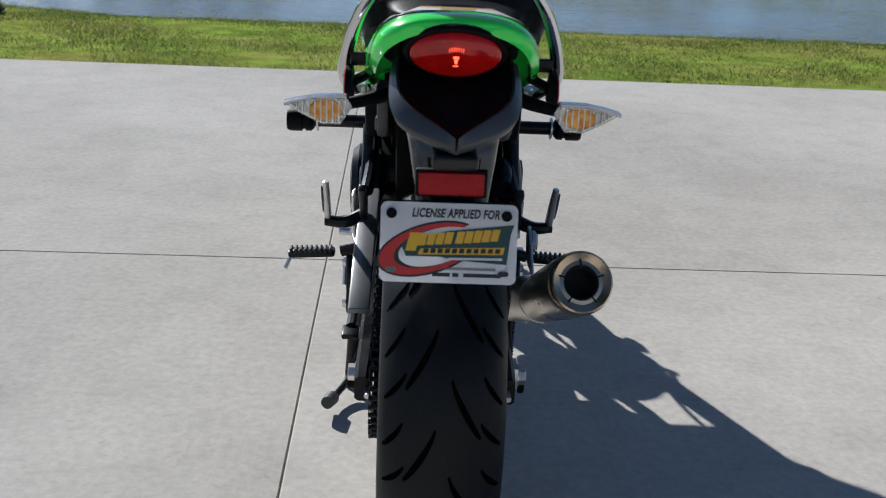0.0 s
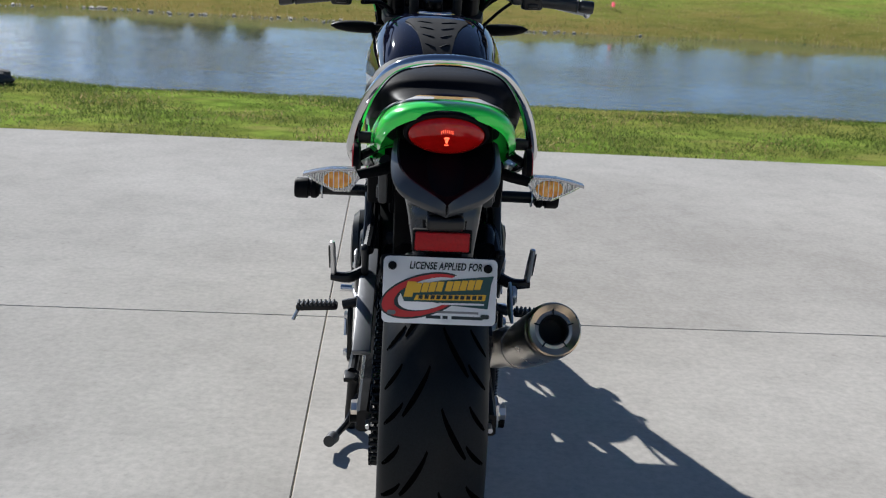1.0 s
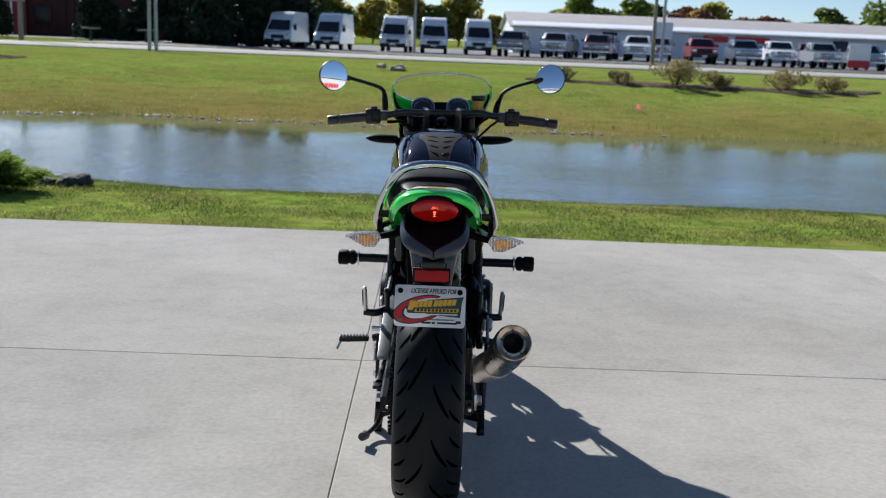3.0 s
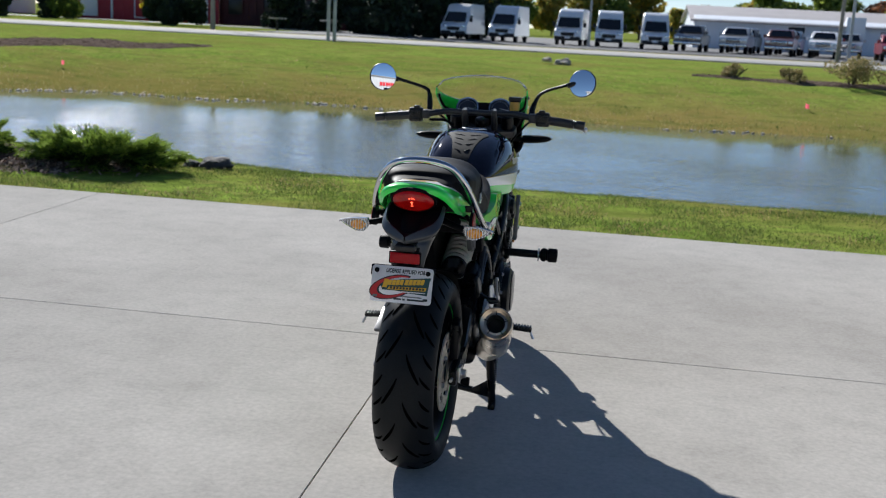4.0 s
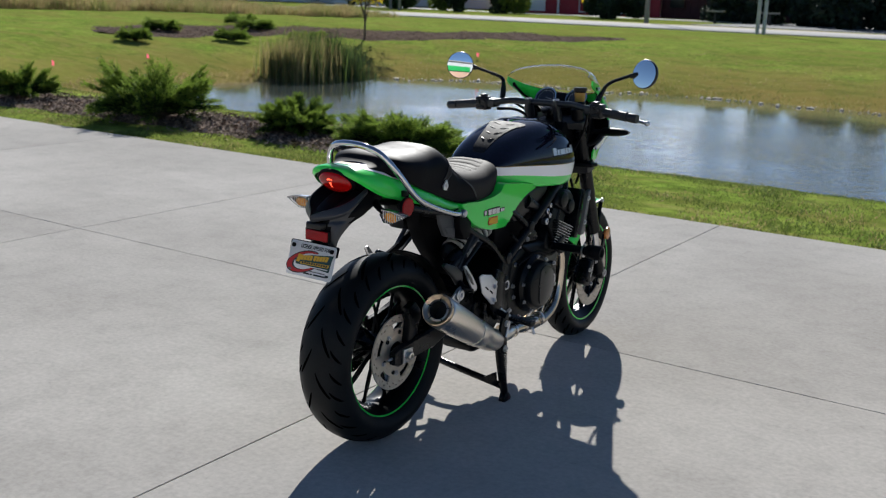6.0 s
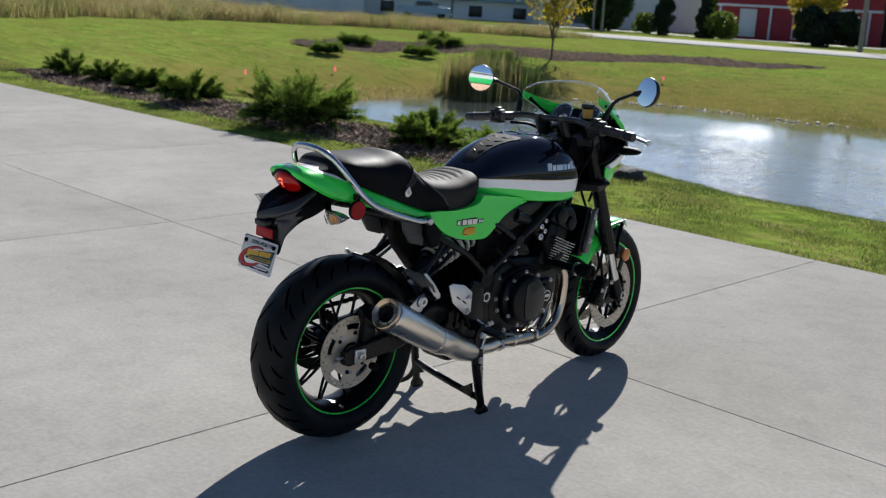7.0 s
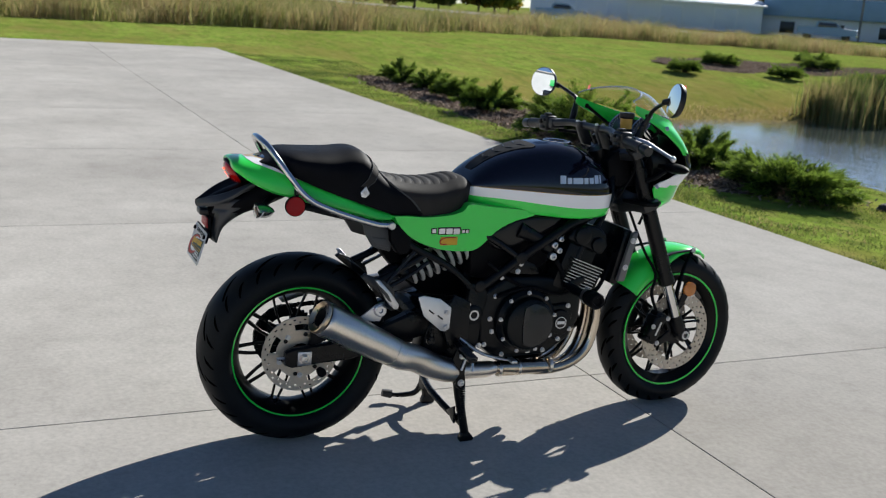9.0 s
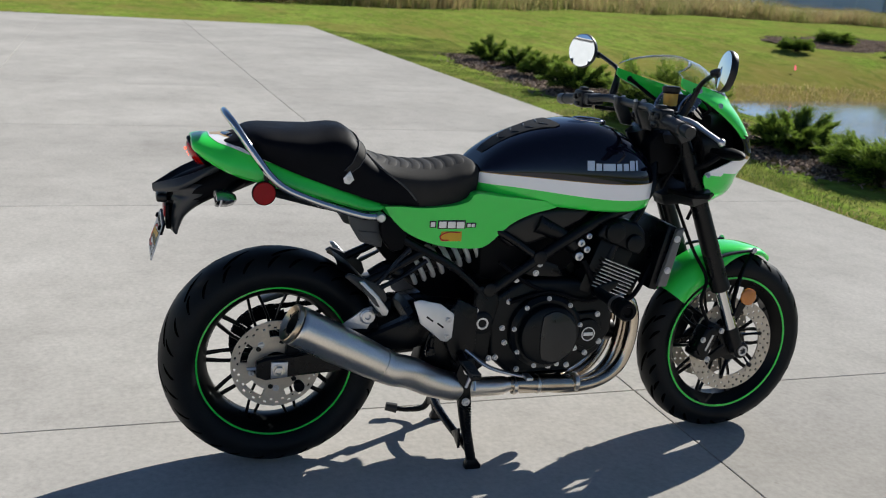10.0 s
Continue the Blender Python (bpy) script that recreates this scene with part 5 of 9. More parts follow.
part("headstock_shroud", prism(B(), [(1.10, 0.86), (1.085, 0.955), (1.12, 0.99), (1.19, 0.985), (1.24, 0.93), (1.23, 0.86)], -0.075, 0.075, 0.012), PLAST, bike, "black panel round the headstock", m=STEER)
# control cables and hoses round the headstock
for pts, r_ in (([(-0.215, 1.05, 1.055), (-0.20, 1.13, 1.06), (-0.14, 1.22, 1.00), (-0.07, 1.20, 0.90), (-0.06, 1.10, 0.80)], 0.0045), ([(-0.20, 1.045, 1.03), (-0.14, 1.12, 1.02), (-0.08, 1.17, 0.95), (-0.05, 1.12, 0.84)], 0.006),
                ([(0.20, 1.03, 1.045), (0.19, 1.12, 1.05), (0.14, 1.21, 1.00), (0.08, 1.20, 0.90), (0.07, 1.08, 0.80)], 0.0045), ([(0.205, 1.025, 1.04), (0.17, 1.10, 1.0), (0.12, 1.17, 0.93), (0.08, 1.14, 0.82)], 0.0045),
                ([(0.175, 1.06, 1.06), (0.16, 1.15, 1.04), (0.12, 1.24, 0.95), (0.09, 1.27, 0.82), (0.07, 1.25, 0.72)], 0.0055)):
    part("control_cable", tube(B(), pts, r_, 8), PLAST, bar, "", m=STEER)
# reservoir
RC = Vector((0.137, 1.103, 0))
b = B()
lathe(b, [(0, 0.002), (0.0, 0.0185), (0.004, 0.0205), (0.040, 0.0215), (0.040, 0.002)], RC + Vector((0, 0, 1.074)), "z", 28)
res = part("fluid_reservoir", b, FLUID, bike, "amber see-through brake fluid reservoir", m=STEER)
b = B()
lathe(b, [(0, 0.002), (0, 0.0255), (0.002, 0.0265), (0.012, 0.0265), (0.015, 0.024), (0.015, 0.002)], RC + Vector((0, 0, 1.114)), "z", 28)
cap = part("reservoir_cap", b, PLASTS, res, "black reservoir cap", m=STEER)
b = B()
lathe(b, [(-0.004, 0.002), (-0.004, 0.0235), (0.001, 0.0235), (0.001, 0.002)], RC + Vector((0, 0, 1.113)), "z", 28)
part("cap_seal", b, PLAST, cap, "", m=STEER)
b = B()
box(b, RC + Vector((0, -0.002, 1.068)), (0.036, 0.036, 0.014), 0.005)
tube(b, [RC + Vector((0.0, -0.004, 1.066)), RC + Vector((0.02, -0.02, 1.055)), (0.19, 1.06, 1.052)], 0.006, 8)
part("reservoir_base", b, PLAST, res, "", m=STEER)
# mirrors
for s in (-1, 1):
    c = Vector((s * 0.404, 1.087, 1.194))
    dy = 0.0 if s > 0 else 0.028
    aim = Vector((-0.30 if s > 0 else 0.47, -1, 0.17 if s > 0 else 0.10)).normalized()
    b = B()
    ys = 0.0 if s > 0 else 0.048
    if s > 0:
        tube(b, [(0.205, 1.100, 1.045), (0.208, 1.116, 1.080), (0.222, 1.129, 1.118), (0.236, 1.131, 1.140), (0.262, 1.127, 1.157), (0.305, 1.116, 1.172), (0.352, 1.098, 1.187)], [0.012, 0.0125, 0.0085, 0.0072, 0.0066, 0.0064, 0.007], 10)
    else:
        tube(b, [(s * 0.212, 1.055 + ys, 1.05), (s * 0.213, 1.068 + ys, 1.095), (s * 0.217, 1.075 + ys, 1.130), (s * 0.232, 1.080 + ys, 1.150), (s * 0.285, 1.088 + ys * 0.8, 1.168), (s * 0.352, 1.096 + dy, 1.186)], [0.010, 0.012, 0.0085, 0.0075, 0.0065, 0.007], 10)
    mirror = part("mirror", b, METALB, bike, "round bar mirror on a black stalk", m=STEER)
    b = B()
    lathe(b, [(0.002, 0.0535), (0.0, 0.055), (-0.008, 0.0555), (-0.018, 0.051), (-0.022, 0.03), (-0.022, 0.002)], c, aim, 40)
    tube(b, [(s * 0.345, 1.092 + dy, 1.183), (s * 0.385, 1.104 + dy * 0.5, 1.193)], [0.010, 0.012], 10, smooth=False)
    part("mirror_shell", b, PLASTS, mirror, "", m=STEER)
    b = B()
    lathe(b, [(0.0040 - 0.0000 - q * q / 1.6, max(q, 0.0004)) for q in np.linspace(0.0003, 0.0527, 14)] + [(0.0, 0.0527)], c, aim, 48)
    part("mirror_glass", b, MIRROR, mirror, "round mirror glass", 0.3, STEER)
# gauges
for s in (-1, 1):
    aim = Vector((0, -0.80, 0.60)).normalized()
    c = Vector((s * 0.068, 1.222, 1.071))
    b = B()
    lathe(b, [(-0.05, 0.03), (-0.035, 0.044), (0.0, 0.047), (0.006, 0.0475), (0.008, 0.046), (0.006, 0.0415), (-0.002, 0.041)], c, aim, 40)
    g = part("instrument", b, CHROME, bike, "round chrome-rimmed instrument dial", m=STEER)
    b = B()
    lathe(b, [(-0.003, 0.0415), (-0.001, 0.0415), (-0.001, 0.0005)], c, aim, 40)
    part("dial_face", b, DIAL, g, "dark dial face", m=STEER)
    b = B()
    sx2 = aim.cross(Vector((0, 0, 1))).normalized()
    ux2 = sx2.cross(aim)
    for k in range(19):
        a = radians(-40 + 260 * k / 18)
        d2 = math.cos(a) * sx2 + math.sin(a) * ux2
        tube(b, [c + aim * 0.0005 + d2 * 0.032, c + aim * 0.0005 + d2 * 0.037], 0.0007, 4, smooth=False)
    a = radians(195)
    tube(b, [c + aim * 0.0015, c + aim * 0.0015 + 0.028 * (math.cos(a) * sx2 + math.sin(a) * ux2)], 0.0009, 4, smooth=False)
    part("dial_mark", b, DIALW, g, "", m=STEER)
b = B()
box(b, (0, 1.228, 1.064), (0.06, 0.03, 0.06), 0.008, Matrix.Rotation(-0.6, 4, "X"))
box(b, (0, 1.255, 1.022), (0.2, 0.05, 0.05), 0.012)
box(b, (0, 1.19, 1.015), (0.05, 0.14, 0.03), 0.008)
part("instrument_panel", b, PLAST, bike, "black centre instrument panel", m=STEER)
b = B()
lathe(b, [(0, 0.02), (0.01, 0.02), (0.012, 0.017), (0.012, 0.003)], (0, 1.085, 1.03), _d, 24)
part("ignition_lock", b, METALB, bike, m=STEER)

# ---- cowl, screen, headlight ----
COWL = [  # centre (y, z), rim (x, y, z)
    ((1.372, 1.078), (0.188, 1.104, 1.156)), ((1.379, 1.070), (0.189, 1.110, 1.128)), ((1.398, 1.040), (0.185, 1.200, 1.086)), ((1.415, 1.008), (0.174, 1.285, 1.034)),
    ((1.430, 0.965), (0.162, 1.345, 0.985)), ((1.440, 0.915), (0.156, 1.360, 0.935)), ((1.438, 0.885), (0.153, 1.305, 0.903)), ((1.432, 0.855), (0.150, 1.240, 0.872)), ((1.405, 0.805), (0.130, 1.262, 0.82)), ((1.35, 0.77), (0.075, 1.292, 0.778))]


def cowl_ring(row, n=25, inset=0.0, lo=-1.0, hi=1.0):
    (cy, cz), (rx, ry, rz) = row
    out = []
    for u in np.linspace(lo, hi, n):
        a = u * math.pi / 2
        k = abs(math.sin(a)) ** 1.15 * (1 if u > 0 else -1)
        f = abs(math.cos(a)) ** 0.85
        out.append(((rx - inset) * k, ry + (cy - inset - ry) * f, rz + (cz - rz) * f))
    return out


rows = [((r[0], r[1]), (r[2], r[3], r[4])) for r in spline([(*c, *r) for c, r in COWL], 4)]
outer = [cowl_ring(r) for r in rows]
inner = [cowl_ring(r, inset=0.006) for r in rows]
b = B()
loft(b, outer, closed=False, caps=False)
nf = len(b.faces)
loft(b, inner, closed=False, caps=False)
b.faces.ensure_lookup_table()
for f in b.faces[nf:]:
    f.material_index = 4 if f.calc_center_median().z < 1.055 else 0
    f.tag = True
for a_, c_ in ((outer, inner),):
    for j in range(len(a_) - 1):
        for e in (0, -1):
            vs = [b.verts.new(tuple(p)) for p in (a_[j][e], a_[j + 1][e], c_[j + 1][e], c_[j][e])]
            b.faces.new(vs)
bmesh.ops.remove_doubles(b, verts=b.verts[:], dist=1e-5)
for f in b.faces:
    if f.tag:
        continue
    z = f.calc_center_median().z
    f.material_index = 0
    cz = z - 0.04 * (f.calc_center_median().y - 1.25)
    if 0.868 < cz < 0.915:
        f.material_index = 1
    elif 0.915 <= cz < 0.921:
        f.material_index = 3
    elif 0.921 <= cz < 0.985:
        f.material_index = 2
cowl = part("headlight_cowl", b, [GREEN, WHITEP, BLACKP, GOLD, PLAST], bike, "green cafe racer cowl with a white stripe", 0.9, STEER)
# clear screen from the cowl up to its back edge
scr = []
for q in spline([(1.372, 1.078, 0.188, 1.104, 1.156), (1.330, 1.124, 0.187, 1.103, 1.159), (1.283, 1.166, 0.184, 1.102, 1.162), (1.237, 1.195, 0.179, 1.101, 1.166), (1.188, 1.208, 0.170, 1.099, 1.171)], 3):
    scr.append(((q[0], q[1]), (q[2], q[3], q[4])))
so = [cowl_ring(r) for r in scr]
si = [cowl_ring(r, inset=0.003) for r in scr]
b = B()
loft(b, [o + list(reversed(i)) for o, i in zip(so, si)])
screen = part("windscreen", b, GLASS, cowl, "clear plastic windscreen", 1.2, STEER)
b = B()
tube(b, so[-1], 0.0022, 6, smooth=False)
part("screen_edge", b, CLEARL, screen, "", m=STEER)
for s in (-1, 1):
    bolts(cowl, [(s * xx, yy, zz) for yy, zz, xx in ((1.165, 1.122, 0.188), (1.245, 1.080, 0.181), (1.250, 0.872, 0.151))], 0.006, 0.005, (s, 0, 0.3), STEER)
b = B()
lathe(b, [(-0.12, 0.05), (-0.09, 0.085), (-0.01, 0.098), (0.02, 0.09), (0.02, 0.01)], (0, 1.35, 0.945), "y", 32)
part("headlight_bucket", b, PLASTS, bike, "black headlight bucket", m=STEER)
for s in (-1, 1):
    b = B()
    tube(b, [(s * 0.181, 1.150, 1.122), (s * 0.176, 1.185, 1.098), (s * 0.160, 1.225, 1.068), (s * 0.11, 1.24, 1.045)], 0.006, 8)
    ball(b, (s * 0.182, 1.148, 1.123), 0.009)
    part("screen_stay", b, PLAST, cowl, "", m=STEER)
    b = B()
    tube(b, [(s * 0.10, 1.21, 0.88), (s * 0.15, 1.23, 0.90), (s * 0.165, 1.27, 0.93)], 0.009, 8)
    prism(b, [(s * 0.05, 1.18), (s * 0.155, 1.21), (s * 0.16, 1.26), (s * 0.10, 1.32), (s * 0.05, 1.30)], 0.80, 0.815, 0.004, axis="z")
    part("cowl_stay", b, PLAST, cowl, "", m=STEER)
    rings = []
    for t in np.linspace(0, 1, 9):
        x = 0.165 + 0.125 * t
        h = 0.019 * (1 - t) ** 0.6 * (0.75 + 0.9 * t) + 0.002
        w = 0.028 * (1 - t) ** 0.5 * (0.7 + 0.8 * t) + 0.002
        rings.append([(s * x, 1.285 + w * math.cos(a) - 0.018 * t, 0.942 + h * math.sin(a) + 0.006 * t) for a in np.linspace(0, 2 * math.pi, 14, endpoint=False)])
    fs = part("front_indicator", loft(B(), rings), PLAST, bike, "dark leaf-shaped front indicator", m=STEER)
    part("indicator_stem", tube(B(), [(s * 0.12, 1.278, 0.94), (s * 0.168, 1.284, 0.942)], 0.010, 10, smooth=False), PLAST, fs, m=STEER)

# ---- tank ----
TANK = [  # y, half width, bottom, top of centre line
    (0.545, 0.070, 0.812, 0.868), (0.565, 0.098, 0.810, 0.902), (0.60, 0.118, 0.806, 0.935), (0.66, 0.134, 0.80, 0.972), (0.745, 0.150, 0.792, 1.003), (0.83, 0.163, 0.783, 1.020),
    (0.90, 0.170, 0.777, 1.023), (0.965, 0.171, 0.774, 1.012), (1.02, 0.164, 0.775, 0.985), (1.06, 0.148, 0.779, 0.952), (1.09, 0.118, 0.787, 0.915), (1.105, 0.075, 0.80, 0.885), (1.110, 0.03, 0.815, 0.865)]
TANK = [(y, w * 1.04, zb - 0.008, zt - 0.009) for y, w, zb, zt in TANK]
TS = [tuple(q) for q in spline(TANK, 4)]


def stripe_z(y):
    return (0.842 - 0.040 * smooth01((y - 0.53) / 0.5), 0.872 - 0.022 * smooth01((y - 0.53) / 0.5))


def tank_half(y, w, zb, zt):
    """Levels from the bottom edge to the top centre on one side: (x, z)."""
    s0, s1 = stripe_z(y)
    s1 = min(s1, zt - 0.012)
    s0 = min(s0, s1 - 0.012)
    zw = s1 + 0.005
    zs = [zb, zb + 0.006] + list(np.linspace(zb + 0.018, s0, 4)) + [(s0 + s1) / 2, s1, min(s1 + 0.0018, zt - 0.008)]
    out = []
    for z in zs:
        q = (z - zb) / max(zw - zb, 1e-6)
        out.append((w * (0.90 + 0.10 * math.sin(min(q, 1.0) * math.pi / 2)) * (0.965 if z == zb else 1.0), z))
    zl = out[-1][1]
    for a in np.linspace(0, math.pi / 2, 17)[1:]:
        out.append((w * max(math.cos(a), 0.0) ** 0.56, zl + (zt - zl) * math.sin(a) ** 1.02))
    return out


rings = []
for y, w, zb, zt in TS:
    h = tank_half(y, w, zb, zt)
    rings.append([(x, y, z) for x, z in h] + [(-x, y, z) for x, z in reversed(h[:-1])])
b = B()
loft(b, rings)
tank_me_levels = len(tank_half(*TS[0]))
for f in b.faces:
    c = f.calc_center_median()
    s0, s1 = stripe_z(c.y)
    zt = np.interp(c.y, [q[0] for q in TANK], [q[3] for q in TANK])
    s1 = min(s1, zt - 0.012)
    f.material_index = 0 if c.z < s0 else (1 if c.z < s1 else (2 if c.z < s1 + 0.0017 else 3))
tank = part("fuel_tank", b, [GREEN, WHITEP, GOLD, BLACKP], bike, "gloss black tank with white, gold and green bands", 1.0)


def tank_side(y, z, s, lift=0.0):
    h = tank_half(y, *[float(np.interp(y, [q[0] for q in TS], [q[i] for q in TS])) for i in (1, 2, 3)])
    zs = [p[1] for p in h]
    return Vector((s * (float(np.interp(z, zs, [p[0] for p in h])) + lift), y, z))


# maker's emblem as plain raised bars of silver
for s in (-1, 1):
    for k in range(8):
        y0 = 0.853 + (0.026 + (k - 1) * 0.0213 if k else 0)
        wide = (0.021, 0.0165, 0.021, 0.0165, 0.0155, 0.0165, 0.0165, 0.006)[k]
        hgt = 0.027 if k in (0, 6, 7) else 0.0195
        b = B()
        ql = [tank_side(y0 + dy, 0.892 + dz, s, li) for li in (0.0008, 0.0022) for dy, dz in ((0, 0), (wide, 0), (wide, hgt), (0, hgt))]
        loft(b, [ql[:4], ql[4:]])
        part("emblem_bar", b, SILVERP, tank, "silver raised emblem bar")
# filler cap and tank pad
b = B()
CAPN = Vector((0, 0.05, 1)).normalized()
lathe(b, [(-0.01, 0.050), (0.003, 0.050), (0.006, 0.046), (0.004, 0.040), (0.004, 0.036)], (0, 0.922, 1.0105), CAPN, 40)
capo = part("filler_ring", b, CHROME, tank, "chrome ring round the filler cap")
b = B()
lathe(b, [(0, 0.037), (0.007, 0.036), (0.006, 0.030), (0.006, 0.002)], (0, 0.922, 1.0085), CAPN, 40)
part("filler_cap", b, BLACKP, capo)


def tank_top(x, y, lift):
    h = tank_half(y, *[float(np.interp(y, [q[0] for q in TS], [q[i] for q in TS])) for i in (1, 2, 3)])
    up = h[-17:]
    z = float(np.interp(-abs(x), [-p[0] for p in up], [p[1] for p in up]))
    return (x, y, z + lift)


b = B()
padrow = [(0.585, 0.022), (0.60, 0.030), (0.64, 0.036), (0.68, 0.043), (0.72, 0.052), (0.755, 0.064), (0.785, 0.078), (0.80, 0.07)]
for lift in (0.0035,):
    loft(b, [[tank_top(w * u, y, lift) for u in np.linspace(-1, 1, 13)] for y, w in padrow], closed=False, caps=False)
r = bmesh.ops.extrude_face_region(b, geom=b.faces[:])
for v in [g for g in r["geom"] if isinstance(g, bmesh.types.BMVert)]:
    v.co.z -= 0.005
pad = part("tank_pad", b, mat("tank_pad_resin", (0.016, 0.0165, 0.018), 0.58, spec=0.10, col2=(0.024, 0.025, 0.027), scale=60, rough2=0.68, bump=0.01, bscale=300), tank, "ribbed dark resin tank protector")
for k, (y, w) in enumerate(((0.635, 0.018), (0.675, 0.022), (0.715, 0.026), (0.755, 0.031))):
    for s in (-1, 1):
        part("pad_rib", tube(B(), [tank_top(s * w * u, y + 0.01 * u, 0.0035) for u in (0.35, 0.7, 1.15, 1.6)], [0.0015, 0.0028, 0.0026, 0.0012], 6, 3, flat=0.7), PLASTS, pad)

# ---- side covers ----
for s in (-1, 1):
    out = [(0.268, 0.785), (0.283, 0.760), (0.305, 0.735), (0.345, 0.703), (0.412, 0.675), (0.47, 0.663), (0.53, 0.659), (0.566, 0.662), (0.598, 0.683), (0.645, 0.729), (0.71, 0.761), (0.78, 0.777), (0.797, 0.784), (0.79, 0.794),
           (0.70, 0.805), (0.60, 0.816), (0.535, 0.823), (0.515, 0.802), (0.475, 0.789), (0.42, 0.783), (0.375, 0.781), (0.32, 0.785)]
    b = B()
    cy, cz = 0.51, 0.75

    def px(y, z, edge):
        return s * (0.152 - 0.018 * ((y - 0.5) / 0.3) ** 2 - 0.12 * max(0, 0.72 - z) - (0.014 if edge else 0.0) + 0.006 * smooth01((y - 0.6) / 0.15))
    P = [(p[0], p[1]) for p in spline(out + out[:1], 3)][:-1]
    loops = []
    for f, e in ((1.0, 2), (1.0, 1), (0.965, 0), (0.75, 0), (0.5, 0), (0.25, 0), (0.03, 0)):
        loops.append([(px(cy + (y - cy) * f, cz + (z - cz) * f, e >= 1) - s * (0.02 if e == 2 else 0), cy + (y - cy) * f, cz + (z - cz) * f) for y, z in P])
    loft(b, loops)
    cover = part("side_cover", b, GREEN, bike, "glossy green side cover with a model emblem", 1.0)
    b = B()
    for y0, wd, hg in ((0.406, 0.013, 0.014), (0.429, 0.0225, 0.019), (0.455, 0.0225, 0.019), (0.481, 0.0225, 0.019), (0.512, 0.010, 0.010), (0.5245, 0.010, 0.010)):
        box(b, (px(y0 + wd / 2, 0.741, 0) + s * 0.0015, y0 + wd / 2, 0.735 - 0.03 * (y0 - 0.404)), (0.003, wd, hg), 0.001, None, 1)
    emb = part("model_emblem", b, SILVERP, cover, "silver emblem bars outlined in black")
    b = B()
    for y0, wd, hg in ((0.403, 0.019, 0.019), (0.426, 0.081, 0.0245), (0.509, 0.029, 0.014)):
        box(b, (px(y0 + wd / 2, 0.741, 0) + s * 0.0005, y0 + wd / 2, 0.735 - 0.03 * (y0 - 0.404)), (0.003, wd, hg), 0.001, None, 1)
    part("emblem_outline", b, BLACKP, emb)
    b = B()
    box(b, (px(0.468, 0.706, 0) + s * 0.0005, 0.468, 0.700), (0.002, 0.06, 0.028), 0.0008)
    dec = part("dealer_decal", b, PYEL, cover, "small yellow and red sticker")
    b = B()
    tube(b, [(px(0.445, 0.70, 0) + s * 0.002, 0.492, 0.711), (px(0.445, 0.70, 0) + s * 0.002, 0.458, 0.712), (px(0.445, 0.70, 0) + s * 0.002, 0.437, 0.702), (px(0.445, 0.70, 0) + s * 0.002, 0.44, 0.691), (px(0.445, 0.70, 0) + s * 0.002, 0.46, 0.689)], 0.002, 6)
    part("decal_swoosh", b, PRED, dec)
    # air box cover under the tank
    b = B()
    prism(b, [(0.60, 0.70), (0.655, 0.735), (0.72, 0.765), (0.80, 0.775), (0.90, 0.77), (0.87, 0.735), (0.80, 0.70), (0.72, 0.67), (0.65, 0.66)], s * 0.10, s * 0.136, 0.012, seg=3)
    part("air_box_cover", b, PLASTS, bike, "glossy black panel below the tank")

for s in (-1, 1):
    b = B()
    prism(b, [(0.180, 0.760), (0.252, 0.752), (0.280, 0.728), (0.280, 0.660), (0.218, 0.678), (0.190, 0.722)], min(s * 0.100, s * 0.118), max(s * 0.100, s * 0.118), 0.006)
    tray = part("tail_box", b, BOXG, bike, "grey plastic side of the tail box")
    b = B()
    prism(b, [(0.208, 0.712), (0.266, 0.706), (0.272, 0.674), (0.224, 0.686)], min(s * 0.112, s * 0.122), max(s * 0.112, s * 0.122), 0.003)
    part("tail_box_step", b, BOXG, tray)
# battery tray, inner mudguard and other dark filling behind the frame
b = B()
prism(b, [(0.26, 0.76), (0.60, 0.76), (0.62, 0.45), (0.46, 0.47), (0.38, 0.53), (0.31, 0.61), (0.26, 0.70)], -0.085, -0.02, 0.01)
prism(b, [(0.57, 0.76), (0.94, 0.76), (0.92, 0.66), (0.85, 0.58), (0.66, 0.54), (0.58, 0.56)], -0.10, 0.095, 0.01)
prism(b, [(0.28, 0.78), (0.70, 0.78), (0.70, 0.70), (0.42, 0.70), (0.27, 0.72)], -0.105, 0.105, 0.01)
part("air_box", b, PLAST, bike, "black plastic air box")
for s in (-1, 1):
    part("rear_bracket", prism(B(), [(0.265, 0.745), (0.30, 0.76), (0.345, 0.71), (0.335, 0.66), (0.30, 0.655), (0.27, 0.70)], min(s * 0.09, s * 0.142), max(s * 0.09, s * 0.142), 0.006), PLAST, bike)
rings = []
for k in range(17):
    a = radians(25 + 95 * k / 16)
    r0 = 0.336
    rings.append([(x, r0 * math.cos(a) * 1.0 + 0.0, ZR + (r0 + dz) * math.sin(a)) for x, dz in ((-0.08, -0.022), (-0.06, 0), (0, 0.006), (0.06, 0), (0.08, -0.022), (0.06, -0.006), (0, 0.001), (-0.06, -0.006))])
hug = part("rear_hugger", loft(B(), rings[:7]), PLAST, bike, "black hugger mudguard over the rear tyre")

